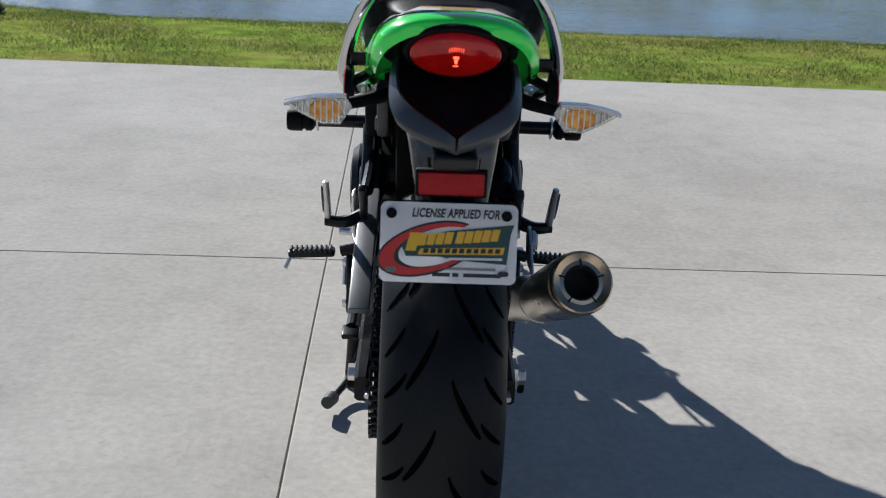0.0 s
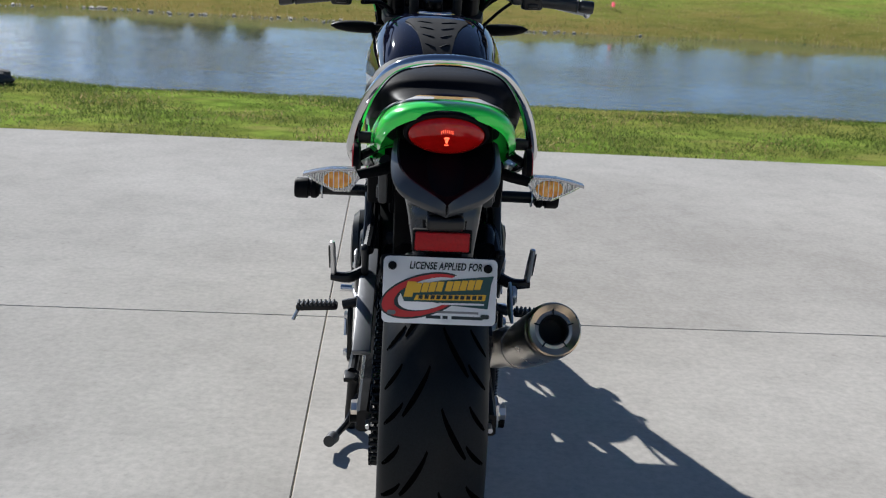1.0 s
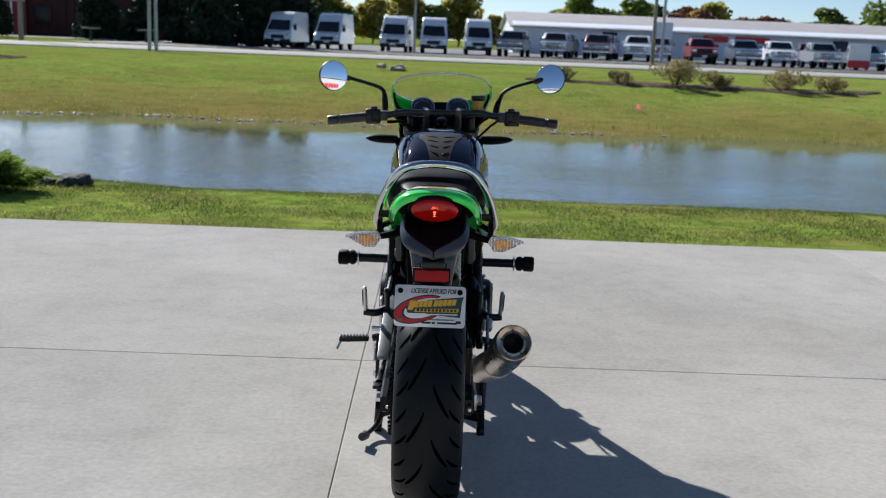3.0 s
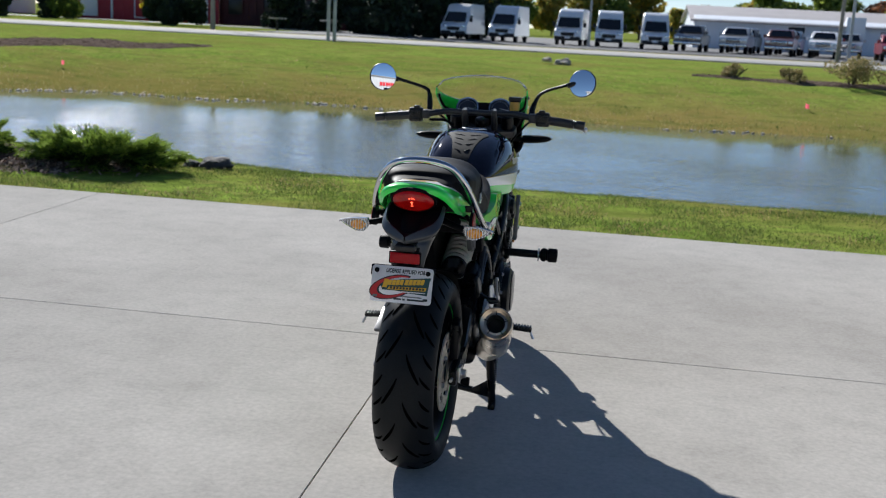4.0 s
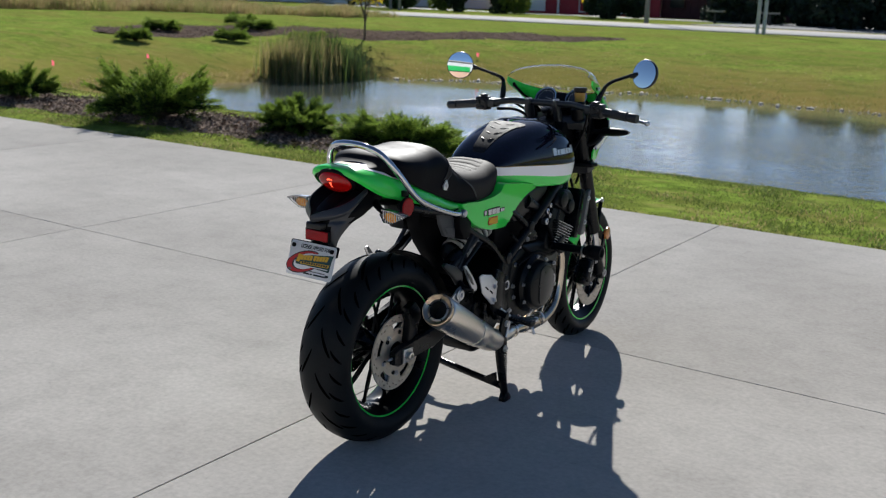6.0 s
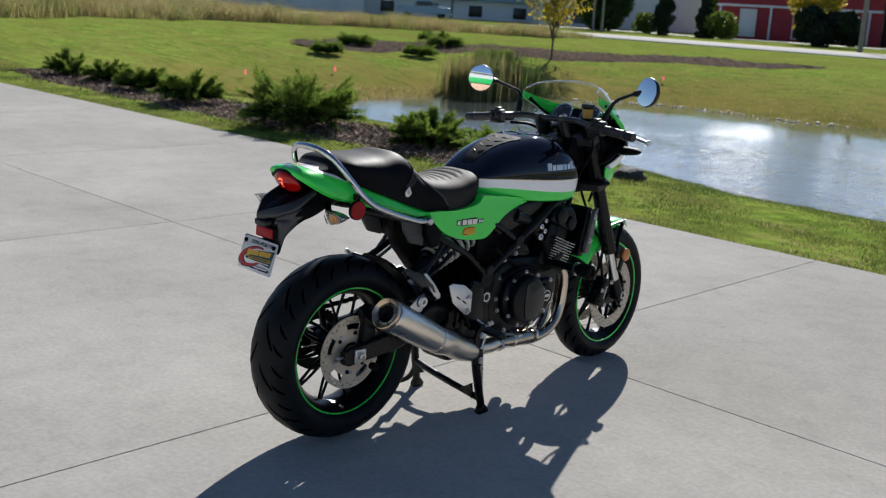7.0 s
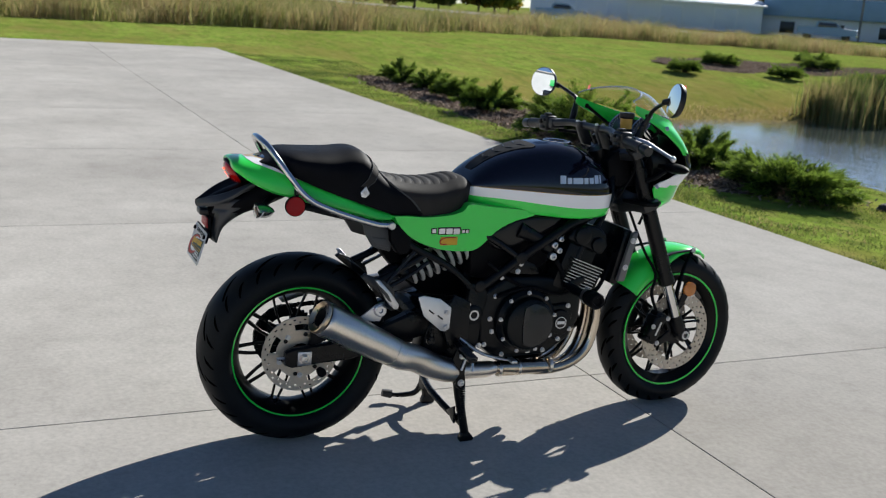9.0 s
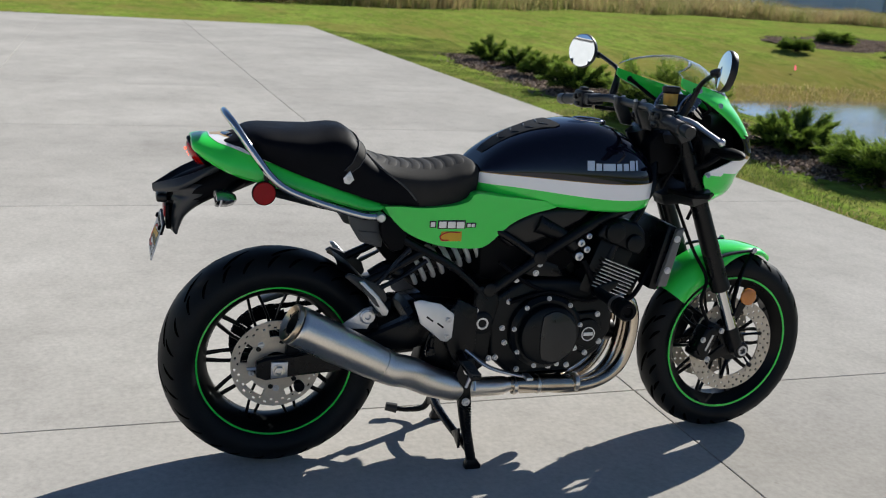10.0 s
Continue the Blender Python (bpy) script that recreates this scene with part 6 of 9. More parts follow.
# ---- seat ----
SEAT = [  # y, half width, bottom, top
    (-0.180, 0.030, 0.952, 0.964), (-0.165, 0.058, 0.945, 0.968), (-0.13, 0.078, 0.935, 0.972), (-0.105, 0.088, 0.930, 0.980), (-0.085, 0.102, 0.925, 0.994), (-0.05, 0.124, 0.915, 1.000), (0.02, 0.134, 0.885, 1.000), (0.09, 0.139, 0.858, 1.001),
    (0.155, 0.141, 0.835, 1.004), (0.19, 0.140, 0.823, 0.992), (0.222, 0.139, 0.812, 0.955), (0.26, 0.139, 0.801, 0.922), (0.31, 0.141, 0.790, 0.905), (0.38, 0.143, 0.782, 0.896), (0.45, 0.140, 0.783, 0.897), (0.51, 0.128, 0.80, 0.908), (0.545, 0.11, 0.825, 0.910), (0.566, 0.075, 0.85, 0.898)]
SEAT = [(y, w * (1.0 + 0.09 * smooth01((0.15 - y) / 0.2)), zb - 0.008, zt - 0.013 - 0.005 * smooth01((0.2 - y) / 0.1)) for y, w, zb, zt in SEAT]
SS = [tuple(q) for q in spline(SEAT, 12)]


def seat_half(w, zb, zt, n=42):
    out = []
    for k in range(n + 1):
        t = k / n
        if t < 0.45:
            q = t / 0.45
            out.append((w * (0.93 + 0.07 * math.sin(q * math.pi / 2)), zb + (zt - zb) * 0.52 * q))
        else:
            a = (t - 0.45) / 0.55 * math.pi / 2
            out.append((w * math.cos(a) ** 0.66 if a < math.pi / 2 - 1e-6 else 0.0, zb + (zt - zb) * (0.52 + 0.48 * math.sin(a) ** 0.9)))
    return out


rings = []
for y, w, zb, zt in SS:
    h = seat_half(w, zb, zt)
    rings.append([(x, y, z) for x, z in h] + [(-x, y, z) for x, z in reversed(h[:-1])])
b = B()
loft(b, rings)
for f in b.faces:
    c = f.calc_center_median()
    if c.y > float(np.interp(c.z, [0.79, 0.80, 0.838, 0.875, 0.915, 0.955, 1.0], [0.372, 0.365, 0.33, 0.28, 0.235, 0.20, 0.18])):
        f.material_index = 1
seat = part("seat", b, [VINYL, VINYL3], bike, "black stepped vinyl seat with a ribbed rider section", 1.2)


def seat_top(x, y, lift=0.0):
    h = seat_half(*[float(np.interp(y, [q[0] for q in SS], [q[i] for q in SS])) for i in (1, 2, 3)])
    up = h[18:]
    return (x, y, float(np.interp(-abs(x), [-p[0] for p in up], [p[1] for p in up])) + lift)


ys = np.linspace(0.275, 0.535, 9)
for k in range(8):
    rings = []
    for v in np.linspace(0, 1, 7):
        row = []
        for u in np.linspace(-1, 1, 17):
            wx = 0.098 - 0.03 * smooth01((ys[k] - 0.43) / 0.12)
            yy = ys[k] + (ys[k + 1] - ys[k]) * v - 0.028 * u * u * (1.0 - 0.5 * k / 8)
            row.append(seat_top(wx * u, yy, -0.002 + 0.0042 * math.sin(math.pi * v) ** 0.45 * (1 - u ** 8)))
        rings.append(row)
    part("seat_roll", loft(B(), rings, closed=False, caps=False), VINYL3, seat, "padded stitched roll", 1.2)
for s in (-1, 1):
    def sx_at(y, z):
        h = seat_half(*[float(np.interp(y, [q[0] for q in SS], [q[i] for q in SS])) for i in (1, 2, 3)])
        return s * (float(np.interp(z, [p[1] for p in h], [p[0] for p in h])) + 0.001)
    b = B()
    tube(b, [(sx_at(0.20, 0.955), 0.20, 0.955), (sx_at(0.235, 0.915), 0.235, 0.915), (sx_at(0.28, 0.875), 0.28, 0.875), (sx_at(0.33, 0.838), 0.33, 0.838), (sx_at(0.365, 0.80), 0.365, 0.80)], 0.003, 6)
    part("piping", b, STITCH, seat, "stitched seam")
    rings = []
    for u in np.linspace(0, 1, 26):
        row = []
        for e, lift in ((-1, -0.001), (-0.92, 0.0036), (0.92, 0.0036), (1, -0.001)):
            t = 0.30 + 0.70 * u
            yc = float(np.interp(t, [0.30, 0.45, 0.6, 0.75, 1.0], [0.170, 0.192, 0.206, 0.213, 0.216])) + e * 0.0105
            prof = seat_half(*[float(np.interp(yc, [q[0] for q in SS], [q[i] for q in SS])) for i in (1, 2, 3)])
            k = t * 42
            px = float(np.interp(k, range(43), [q[0] for q in prof]))
            pz = float(np.interp(k, range(43), [q[1] for q in prof]))
            m = smooth01((t - 0.4) / 0.4)
            row.append((s * (px + lift * (1 - m)), yc + lift * 0.6 * m, pz + lift * m))
        rings.append(row)
    b = loft(B(), rings, closed=False, caps=False)
    edges = B()
    for e in (1, 2):
        tube(edges, [r_[e] for r_ in rings], 0.0013, 6, 1)
    strap = part("seat_strap", b, VINYL3, seat, "black strap across the seat")
    b = B()
    xx = sx_at(0.171, 0.866)
    prism(b, [(0.158, 0.862), (0.162, 0.848), (0.176, 0.845), (0.188, 0.858), (0.176, 0.882)], xx, xx + s * 0.005, 0.001)
    part("strap_edge", edges, STITCH, strap, "stitched strap edge")
    tag = part("strap_plate", b, ALUD, strap, "small silver strap plate")
    part("rivet", bolt(B(), (xx + s * 0.005, 0.173, 0.861), 0.0045, 0.003, (s, 0, 0)), ALU, tag)

# ---- tail ----
TAILY = [-0.231, -0.227, -0.207, -0.175, -0.14, -0.10, -0.067, -0.022, 0.04, 0.10, 0.16, 0.224, 0.262, 0.272]
TAILLOW = [0.940, 0.930, 0.914, 0.893, 0.875, 0.860, 0.852, 0.839, 0.824, 0.810, 0.793, 0.775, 0.772, 0.776]
TAILTOP = [0.940, 0.950, 0.955, 0.955, 0.955, 0.956, 0.952, 0.933, 0.903, 0.878, 0.848, 0.818, 0.804, 0.795]
TAILW = [0.052, 0.078, 0.099, 0.112, 0.118, 0.121, 0.126, 0.132, 0.137, 0.139, 0.138, 0.136, 0.134, 0.132]
TAILF = np.array(spline(list(zip(TAILY, TAILLOW, TAILTOP, TAILW)), 10))
TAILY, TAILLOW, TAILTOP, TAILW = (TAILF[:, k] for k in range(4))
rings = []
for y, lo, hi, w in TAILF.tolist():
    sec = []
    for a in np.linspace(0, math.pi, 121):
        c, q = math.cos(a), math.sin(a)
        sec.append((w * math.copysign(abs(c) ** 0.75, c), y, lo + (hi - lo) * q ** 0.85))
    th = 0.010
    ins = [(x * (1 - th / max(w, 0.02)), yy, z - th * 0.75) for x, yy, z in reversed(sec)]
    rings.append(sec + ins)
b = B()
loft(b, rings)
tail = part("tail_cowl", b, GREEN, bike, "glossy green duck-tail cowl with a white stripe", 0.9)


def on_tail(y, z, s, lift):
    """A point of the tail's flank at height z."""
    lo, hi, w = (float(np.interp(y, TAILY, c)) for c in (TAILLOW, TAILTOP, TAILW))
    q = min(1.0, max(0.0, (z - lo) / (hi - lo))) ** (1 / 0.85)
    x = w * math.sqrt(max(0.0, 1 - q * q)) ** 0.75
    n_ = Vector((x / w ** 2, 0, (z - lo) / max(hi - lo, 0.01) ** 2)).normalized()
    return (s * (x + lift * n_.x), y, min(z, hi) + lift * n_.z)


BAND_T = ((-0.205, -0.18, -0.129, -0.065, 0.0, 0.06), (0.964, 0.9585, 0.9500, 0.932, 0.910, 0.888))
BAND_B = ((-0.205, -0.185, -0.165, -0.139, -0.065, 0.0, 0.06), (0.964, 0.954, 0.943, 0.935, 0.908, 0.886, 0.866))
for s in (-1, 1):
    for name, material, lo_, hi_, y0, y1, lift in (("white_band", WHITEP, 0.0, 1.0, -0.183, 0.03, 0.0008), ("gold_line", GOLD, 1.0, 1.1, -0.180, 0.03, 0.0010), ("black_band", BLACKP, 1.1, 9.0, -0.178, 0.09, 0.0008)):
        rows = []
        for y in np.linspace(y0, y1, 44):
            top, bot, hi = float(np.interp(y, *BAND_T)), float(np.interp(y, *BAND_B)), float(np.interp(y, TAILY, TAILTOP))
            a_ = bot + (top - bot) * lo_
            c_ = min(hi, bot + (top - bot) * hi_)
            a_ = min(a_, c_ - 0.0004)
            rows.append([on_tail(y, a_ + (c_ - a_) * u, s, lift) for u in np.linspace(0, 1, 12) ** 0.6])
        part(name, loft(B(), rows, closed=False, caps=False), material, tail, "", 1.2)
# lamp
LM = Matrix.Translation((-0.002, -0.212, 0.904)) @ Matrix.Rotation(radians(36), 4, "X")
b = B()
t = bmesh.new()
bmesh.ops.create_uvsphere(t, u_segments=40, v_segments=20, radius=1.0)
t.transform(LM @ Matrix.Diagonal((0.0615, 0.021, 0.0385, 1)))
merge(b, t)
lamp = part("tail_lamp", b, REDL, tail, "oval red tail lamp, lit")
b = B()
for dx, dz, rx_, rz_ in ((0.0, 0.009, 0.0045, 0.0022), (0.0, 0.003, 0.0026, 0.0042), (0.0, -0.006, 0.0040, 0.0012)):
    ball(b, LM @ Vector((dx, -0.0208, dz + 0.004)), (rx_, 0.0012, rz_), None, 10, 6)
for k in range(7):
    box(b, LM @ Vector((-0.009 + 0.003 * k, -0.0188, 0.0265 - 0.0003 * (k - 3) ** 2)), (0.0006, 0.002, 0.005), 0)
part("bulb", b, REDLIT, lamp, "glowing bulb seen through the lens")
b = B()
tube(b, [LM @ Vector((0.064 * math.cos(a), 0.004, 0.041 * math.sin(a))) for a in np.linspace(0, 2 * math.pi, 40, endpoint=False)], 0.006, 8, smooth=False, closed=True)
part("lamp_gasket", b, PLAST, lamp)
# black rear mudguard under the lamp
MG = [  # z, y rear, y front, half width
    (0.688, -0.275, -0.262, 0.042), (0.70, -0.284, -0.258, 0.046), (0.735, -0.288, -0.242, 0.050), (0.765, -0.289, -0.205, 0.056), (0.785, -0.291, -0.165, 0.060), (0.80, -0.294, -0.125, 0.064), (0.812, -0.305, -0.10, 0.067),
    (0.825, -0.305, -0.07, 0.070), (0.838, -0.285, -0.04, 0.072), (0.850, -0.262, -0.02, 0.073), (0.862, -0.235, 0.0, 0.075), (0.872, -0.205, 0.0, 0.080), (0.884, -0.180, 0.0, 0.084), (0.90, -0.172, 0.0, 0.082), (0.93, -0.19, 0.0, 0.07)]
rings = []
MG = [(z - 0.006 * float(smooth01((z - 0.78) / 0.03)), ya + 0.010 * float(smooth01((z - 0.79) / 0.02)), yb, w) for z, ya, yb, w in MG]
for z, ya, yb, w in [tuple(q) for q in spline(MG, 3)]:
    ring = []
    for k in range(28):
        a = 2 * math.pi * k / 28
        c, q = math.cos(a), math.sin(a)
        ring.append((w * math.copysign(abs(c) ** 0.7, c) * (1.0 - 0.42 * smooth01(-q)), (ya + yb) / 2 + (yb - ya) / 2 * math.copysign(abs(q) ** 0.8, q), z))
    rings.append(ring)
b = loft(B(), rings)
# the lower rear flanks take the material with the painted sky sheen
for f in b.faces:
    c = f.calc_center_median()
    f.normal_update()
    f.material_index = 1 if c.z < 0.845 and abs(c.x) > 0.031 and c.y < -0.215 else 0
guard = part("rear_mudguard", b, [PLAST, SATIN], bike, "satin black rear mudguard and plate holder", 1.0)
# beak under the lamp: a dark hollow between two raised flanks that meet in a point
PEAK = [  # y, half width of the hollow, half width over the flanks, drop of the flanks
    (-0.165, 0.076, 0.086, 0.002), (-0.200, 0.076, 0.089, 0.006), (-0.235, 0.072, 0.0875, 0.012), (-0.260, 0.061, 0.079, 0.016), (-0.283, 0.041, 0.059, 0.016), (-0.303, 0.0205, 0.035, 0.013), (-0.319, 0.006, 0.014, 0.010), (-0.327, 0.001, 0.004, 0.008)]
PEAK = [tuple(q) for q in spline(PEAK, 4)]


def peak_z(y):
    return 0.886 + (y + 0.165) * 0.4327


hollow = B()
loft(hollow, [[(h * u, y, peak_z(y) - 0.014 * (1 - u * u) * min(1.0, h / 0.05)) for u in np.linspace(-1, 1, 13)] for y, h, o_, d_ in PEAK], closed=False, caps=False)
beak = part("mudguard_peak", hollow, PLAST, guard, "dark hollow under the tail lamp", 1.2)
for s in (-1, 1):
    rings = []
    for y, h, o_, d_ in PEAK:
        z = peak_z(y)
        m_ = (h + o_) / 2
        rings.append([(s * h, y, z - 0.004), (s * (h + 0.0015), y, z + 0.0015), (s * (0.7 * h + 0.3 * o_), y, z + 0.002), (s * m_, y, z - 0.15 * d_), (s * (o_ - 0.001), y, z - d_), (s * o_, y, z - d_ - 0.003), (s * (o_ - 0.004), y + 0.004, z - d_ - 0.012), (s * (h - 0.002 if h > 0.004 else 0.0), y + 0.006, z - 0.02)])
    part("flank", loft(B(), rings), SATIN, beak, "satin black flank, its sky sheen put into the colour", 0.9)
b = B()
box(b, (0, -0.303, 0.783), (0.06, 0.03, 0.022), 0.007, None, 3)
part("plate_lamp", b, PLASTS, guard, "small black number plate lamp")
b = B()
box(b, (-0.003, -0.294, 0.750), (0.086, 0.010, 0.031), 0.003)
rfl = part("red_reflector", b, REDR, guard, "rectangular red reflector")
b = B()
box(b, (-0.003, -0.290, 0.750), (0.094, 0.010, 0.038), 0.003)
part("reflector_frame", b, PLAST, rfl)
# registration plate, a dealer's card
PM = Matrix.Translation((-0.004, -0.319, 0.677)) @ Matrix.Rotation(radians(-17), 4, "X")
PW, PH = 0.178, 0.104


def rounded(w, h, r, n=5):
    out = []
    for cx, cy, a0 in ((w / 2 - r, h / 2 - r, 0), (-w / 2 + r, h / 2 - r, 90), (-w / 2 + r, -h / 2 + r, 180), (w / 2 - r, -h / 2 + r, 270)):
        out += [(cx + r * math.cos(radians(a0 + 90 * k / n)), cy + r * math.sin(radians(a0 + 90 * k / n))) for k in range(n + 1)]
    return out


b = B()
prism(b, rounded(PW, PH, 0.009), -0.0012, 0.0012, 0.0004, axis="y", m=PM, seg=1)
plate = part("number_plate", b, PLATEW, bike, "white dealer plate reading LICENSE APPLIED FOR")
b = B()
prism(b, [(x_, z_ * 0.30 + 0.038) for x_, z_ in rounded(PW + 0.008, PH + 0.006, 0.011)], 0.0014, 0.007, 0.001, axis="y", m=PM, seg=1)
box(b, (-0.004, -0.283, 0.712), (0.05, 0.02, 0.03), 0.004)
part("plate_backing", b, PLAST, plate)


def ink(name, pts, material, level, label=""):
    b = B()
    prism(b, pts, -0.0013 - 0.0003 * level, -0.0012 - 0.0003 * level + 0.0002, 0, axis="y", m=PM)
    return part(name, b, material, plate, label)


def swoosh(cx, cy, ra, rb, tilt, a0, a1, wide, n=28):
    outer, inner = [], []
    for k in range(n + 1):
        a = radians(a0 + (a1 - a0) * k / n)
        w = wide * math.sin(math.pi * (0.04 + 0.92 * k / n)) ** 0.6
        for lst, f in ((outer, 1.0), (inner, 1 - w)):
            x, y = ra * f * math.cos(a), rb * f * math.sin(a)
            lst.append((cx + x * math.cos(tilt) - y * math.sin(tilt), cy + x * math.sin(tilt) + y * math.cos(tilt)))
    return outer + inner[::-1]


def tick(a, c, lean=0.25):
    """A slanted bar between two corners."""
    (x0, y0), (x1, y1) = a, c
    d = (y1 - y0) * lean
    return [(x0, y0), (x1, y0), (x1 + d, y1), (x0 + d, y1)]


ink("plate_oval_edge", swoosh(-0.026, -0.008, 0.069, 0.033, 0.30, 30, 325, 0.42), INK, 1)
ink("plate_oval", swoosh(-0.026, -0.008, 0.066, 0.030, 0.30, 32, 320, 0.30), PRED, 2, "red swoosh")
ink("plate_banner", [(-0.055, -0.018), (-0.062, -0.002), (-0.045, 0.006), (0.0, 0.016), (0.084, 0.026), (0.080, 0.012), (0.076, -0.026), (0.015, -0.022), (-0.01, -0.018)], INKG, 3, "dark green banner")
x = -0.056
for k in range(10):
    wd = 0.0135 if k == 0 else 0.0098
    if k == 5:
        x += 0.003
    hh = 0.024 if k == 0 else 0.0155
    ink("plate_letter_bar", tick((x, -0.005 + 0.001 * k - (0.006 if k == 0 else 0)), (x + wd, -0.005 + 0.001 * k + hh - (0.006 if k == 0 else 0))), PYEL, 4 if k else 5, "")
    x += wd + 0.0016
ink("plate_word_band", [(-0.040, -0.0155), (0.071, -0.013), (0.073, -0.0035), (-0.036, -0.0075)], PYEL, 5)
for k in range(11):
    ink("plate_word_bar", tick((-0.033 + 0.0093 * k, -0.0135 + 0.0002 * k), (-0.0265 + 0.0093 * k, -0.0075 + 0.0002 * k), 0.15), INK, 6)
ink("plate_web_bar", [(0.0, -0.0215), (0.07, -0.0205), (0.07, -0.0175), (0.0, -0.0185)], PLATEW, 5)
ink("plate_small_bar", [(-0.012, -0.0345), (0.062, -0.0345), (0.062, -0.031), (-0.012, -0.031)], PGREY, 1)
for x0, x1 in ((-0.020, 0.003), (0.006, 0.014), (0.020, 0.069)):
    ink("plate_address_bar", [(x0, -0.0435), (x1, -0.0435), (x1, -0.0385), (x0, -0.0385)], INK, 1)
fc = bpy.data.curves.new("plate_text", "FONT")
fc.body, fc.size, fc.align_x, fc.align_y, fc.extrude, fc.shear, fc.offset = "LICENSE APPLIED FOR", 0.0132, "CENTER", "CENTER", 0.0002, 0.2, 0.00045
fc.space_character = 1.06
tmp = new("plate_text_curve", fc)
bpy.context.view_layer.update()
tm = bpy.data.meshes.new_from_object(tmp.evaluated_get(bpy.context.evaluated_depsgraph_get()))
bpy.data.objects.remove(tmp)
tm.transform(PM @ Matrix.Translation((0.008, -0.0016, 0.038)) @ Matrix.Rotation(radians(90), 4, "X") @ Matrix.Diagonal((0.83, 1.2, 1.0, 1)))
tm.materials.clear()
tm.materials.append(INK)
to = new("plate_text", tm)
to.parent = plate
tagged(to, "dark slanted capitals LICENSE APPLIED FOR")
for x, y in ((-0.075, 0.037), (0.074, 0.037)):
    b = B()
    lathe(b, [(0, 0.0068), (0.004, 0.0068), (0.006, 0.005), (0.006, 0.001)], PM @ Vector((x, -0.0014, y)), PM.to_3x3() @ Vector((0, -1, 0)), 18)
    part("plate_bolt", b, PLAST, plate)
for x, y, mm in ((-0.074, -0.036, RADI), (0.072, -0.038, INK)):
    ink("plate_slot", [(x + px_, y + py_) for px_, py_ in rounded(0.014, 0.007, 0.0034)], mm, 7)
# rear indicators, side reflectors
for s in (-1, 1):
    face = [(0.2325, 0.8215), (0.188, 0.8315), (0.1475, 0.8325), (0.139, 0.8175), (0.1555, 0.7935), (0.1815, 0.7935), (0.212, 0.8085)]
    mx_, mz_ = 0.172, 0.814

    def ring_at(y, f):
        return [(s * (mx_ + (x - mx_) * f), y, mz_ + (z - mz_) * f) for x, z in face]
    b = B()
    loft(b, [ring_at(-0.166, 0.97), ring_at(-0.150, 0.96), ring_at(-0.136, 0.78), ring_at(-0.126, 0.4)])
    ind = part("rear_indicator", soften(b, 0.0015), REFLC, bike, "clear-lens leaf-shaped rear indicator", 0.5)
    part("lens", soften(loft(B(), [ring_at(-0.1705, 1.0), ring_at(-0.1765, 0.985), ring_at(-0.1800, 0.86)]), 0.0008, 1), GLASS, ind, "clear faceted lens", 0.5)
    b = B()
    ball(b, (s * 0.1765, -0.1668, 0.8120), (0.0230, 0.0022, 0.0140))
    part("bulb", b, AMBERB, ind, "amber bulb")
    b = B()
    for k in range(10):
        xk = 0.150 + 0.0082 * k
        zt_ = float(np.interp(xk, [0.139, 0.1475, 0.188, 0.2325], [0.8175, 0.8315, 0.8305, 0.8215])) - 0.002
        zb_ = float(np.interp(xk, [0.139, 0.1555, 0.1815, 0.212, 0.2325], [0.8175, 0.7935, 0.7935, 0.8085, 0.8215])) + 0.002
        if zt_ > zb_:
            box(b, (s * xk, -0.1680, (zt_ + zb_) / 2), (0.0013, 0.003, zt_ - zb_), 0)
    part("lens_rib", b, ALUD, ind)
    b = B()
    loft(b, [[(s * x, y, z + dz) for x, z in ((0.1475, 0.8325), (0.170, 0.8322), (0.188, 0.8315), (0.212, 0.8270), (0.2325, 0.8215))] for y, dz in ((-0.178, -0.004), (-0.178, 0.0008), (-0.160, 0.0012), (-0.148, -0.001))], closed=False, caps=False)
    part("indicator_cap", b, REFLC, ind, "silver top edge", 1.0)
    b = B()
    tube(b, [(s * 0.06, -0.10, 0.835), (s * 0.11, -0.135, 0.824), (s * 0.146, -0.150, 0.818)], [0.012, 0.010, 0.0085], 12)
    part("indicator_stem", b, PLAST, ind)
    b = B()
    lathe(b, [(0, 0.0295), (0.006, 0.0295), (0.008, 0.027), (0.0085, 0.001)], (s * 0.150, -0.052, 0.823), (s, 0, 0), 36)
    sr = part("side_reflector", b, REDR, bike, "round red side reflector")
    b = B()
    lathe(b, [(-0.006, 0.022), (-0.004, 0.0315), (0.0055, 0.0315), (0.0055, 0.029), (-0.002, 0.028)], (s * 0.150, -0.052, 0.823), (s, 0, 0), 36)
    tube(b, [(s * 0.145, -0.05, 0.829), (s * 0.12, -0.02, 0.838)], 0.008, 8, smooth=False)
    part("reflector_ring", b, PLAST, sr)
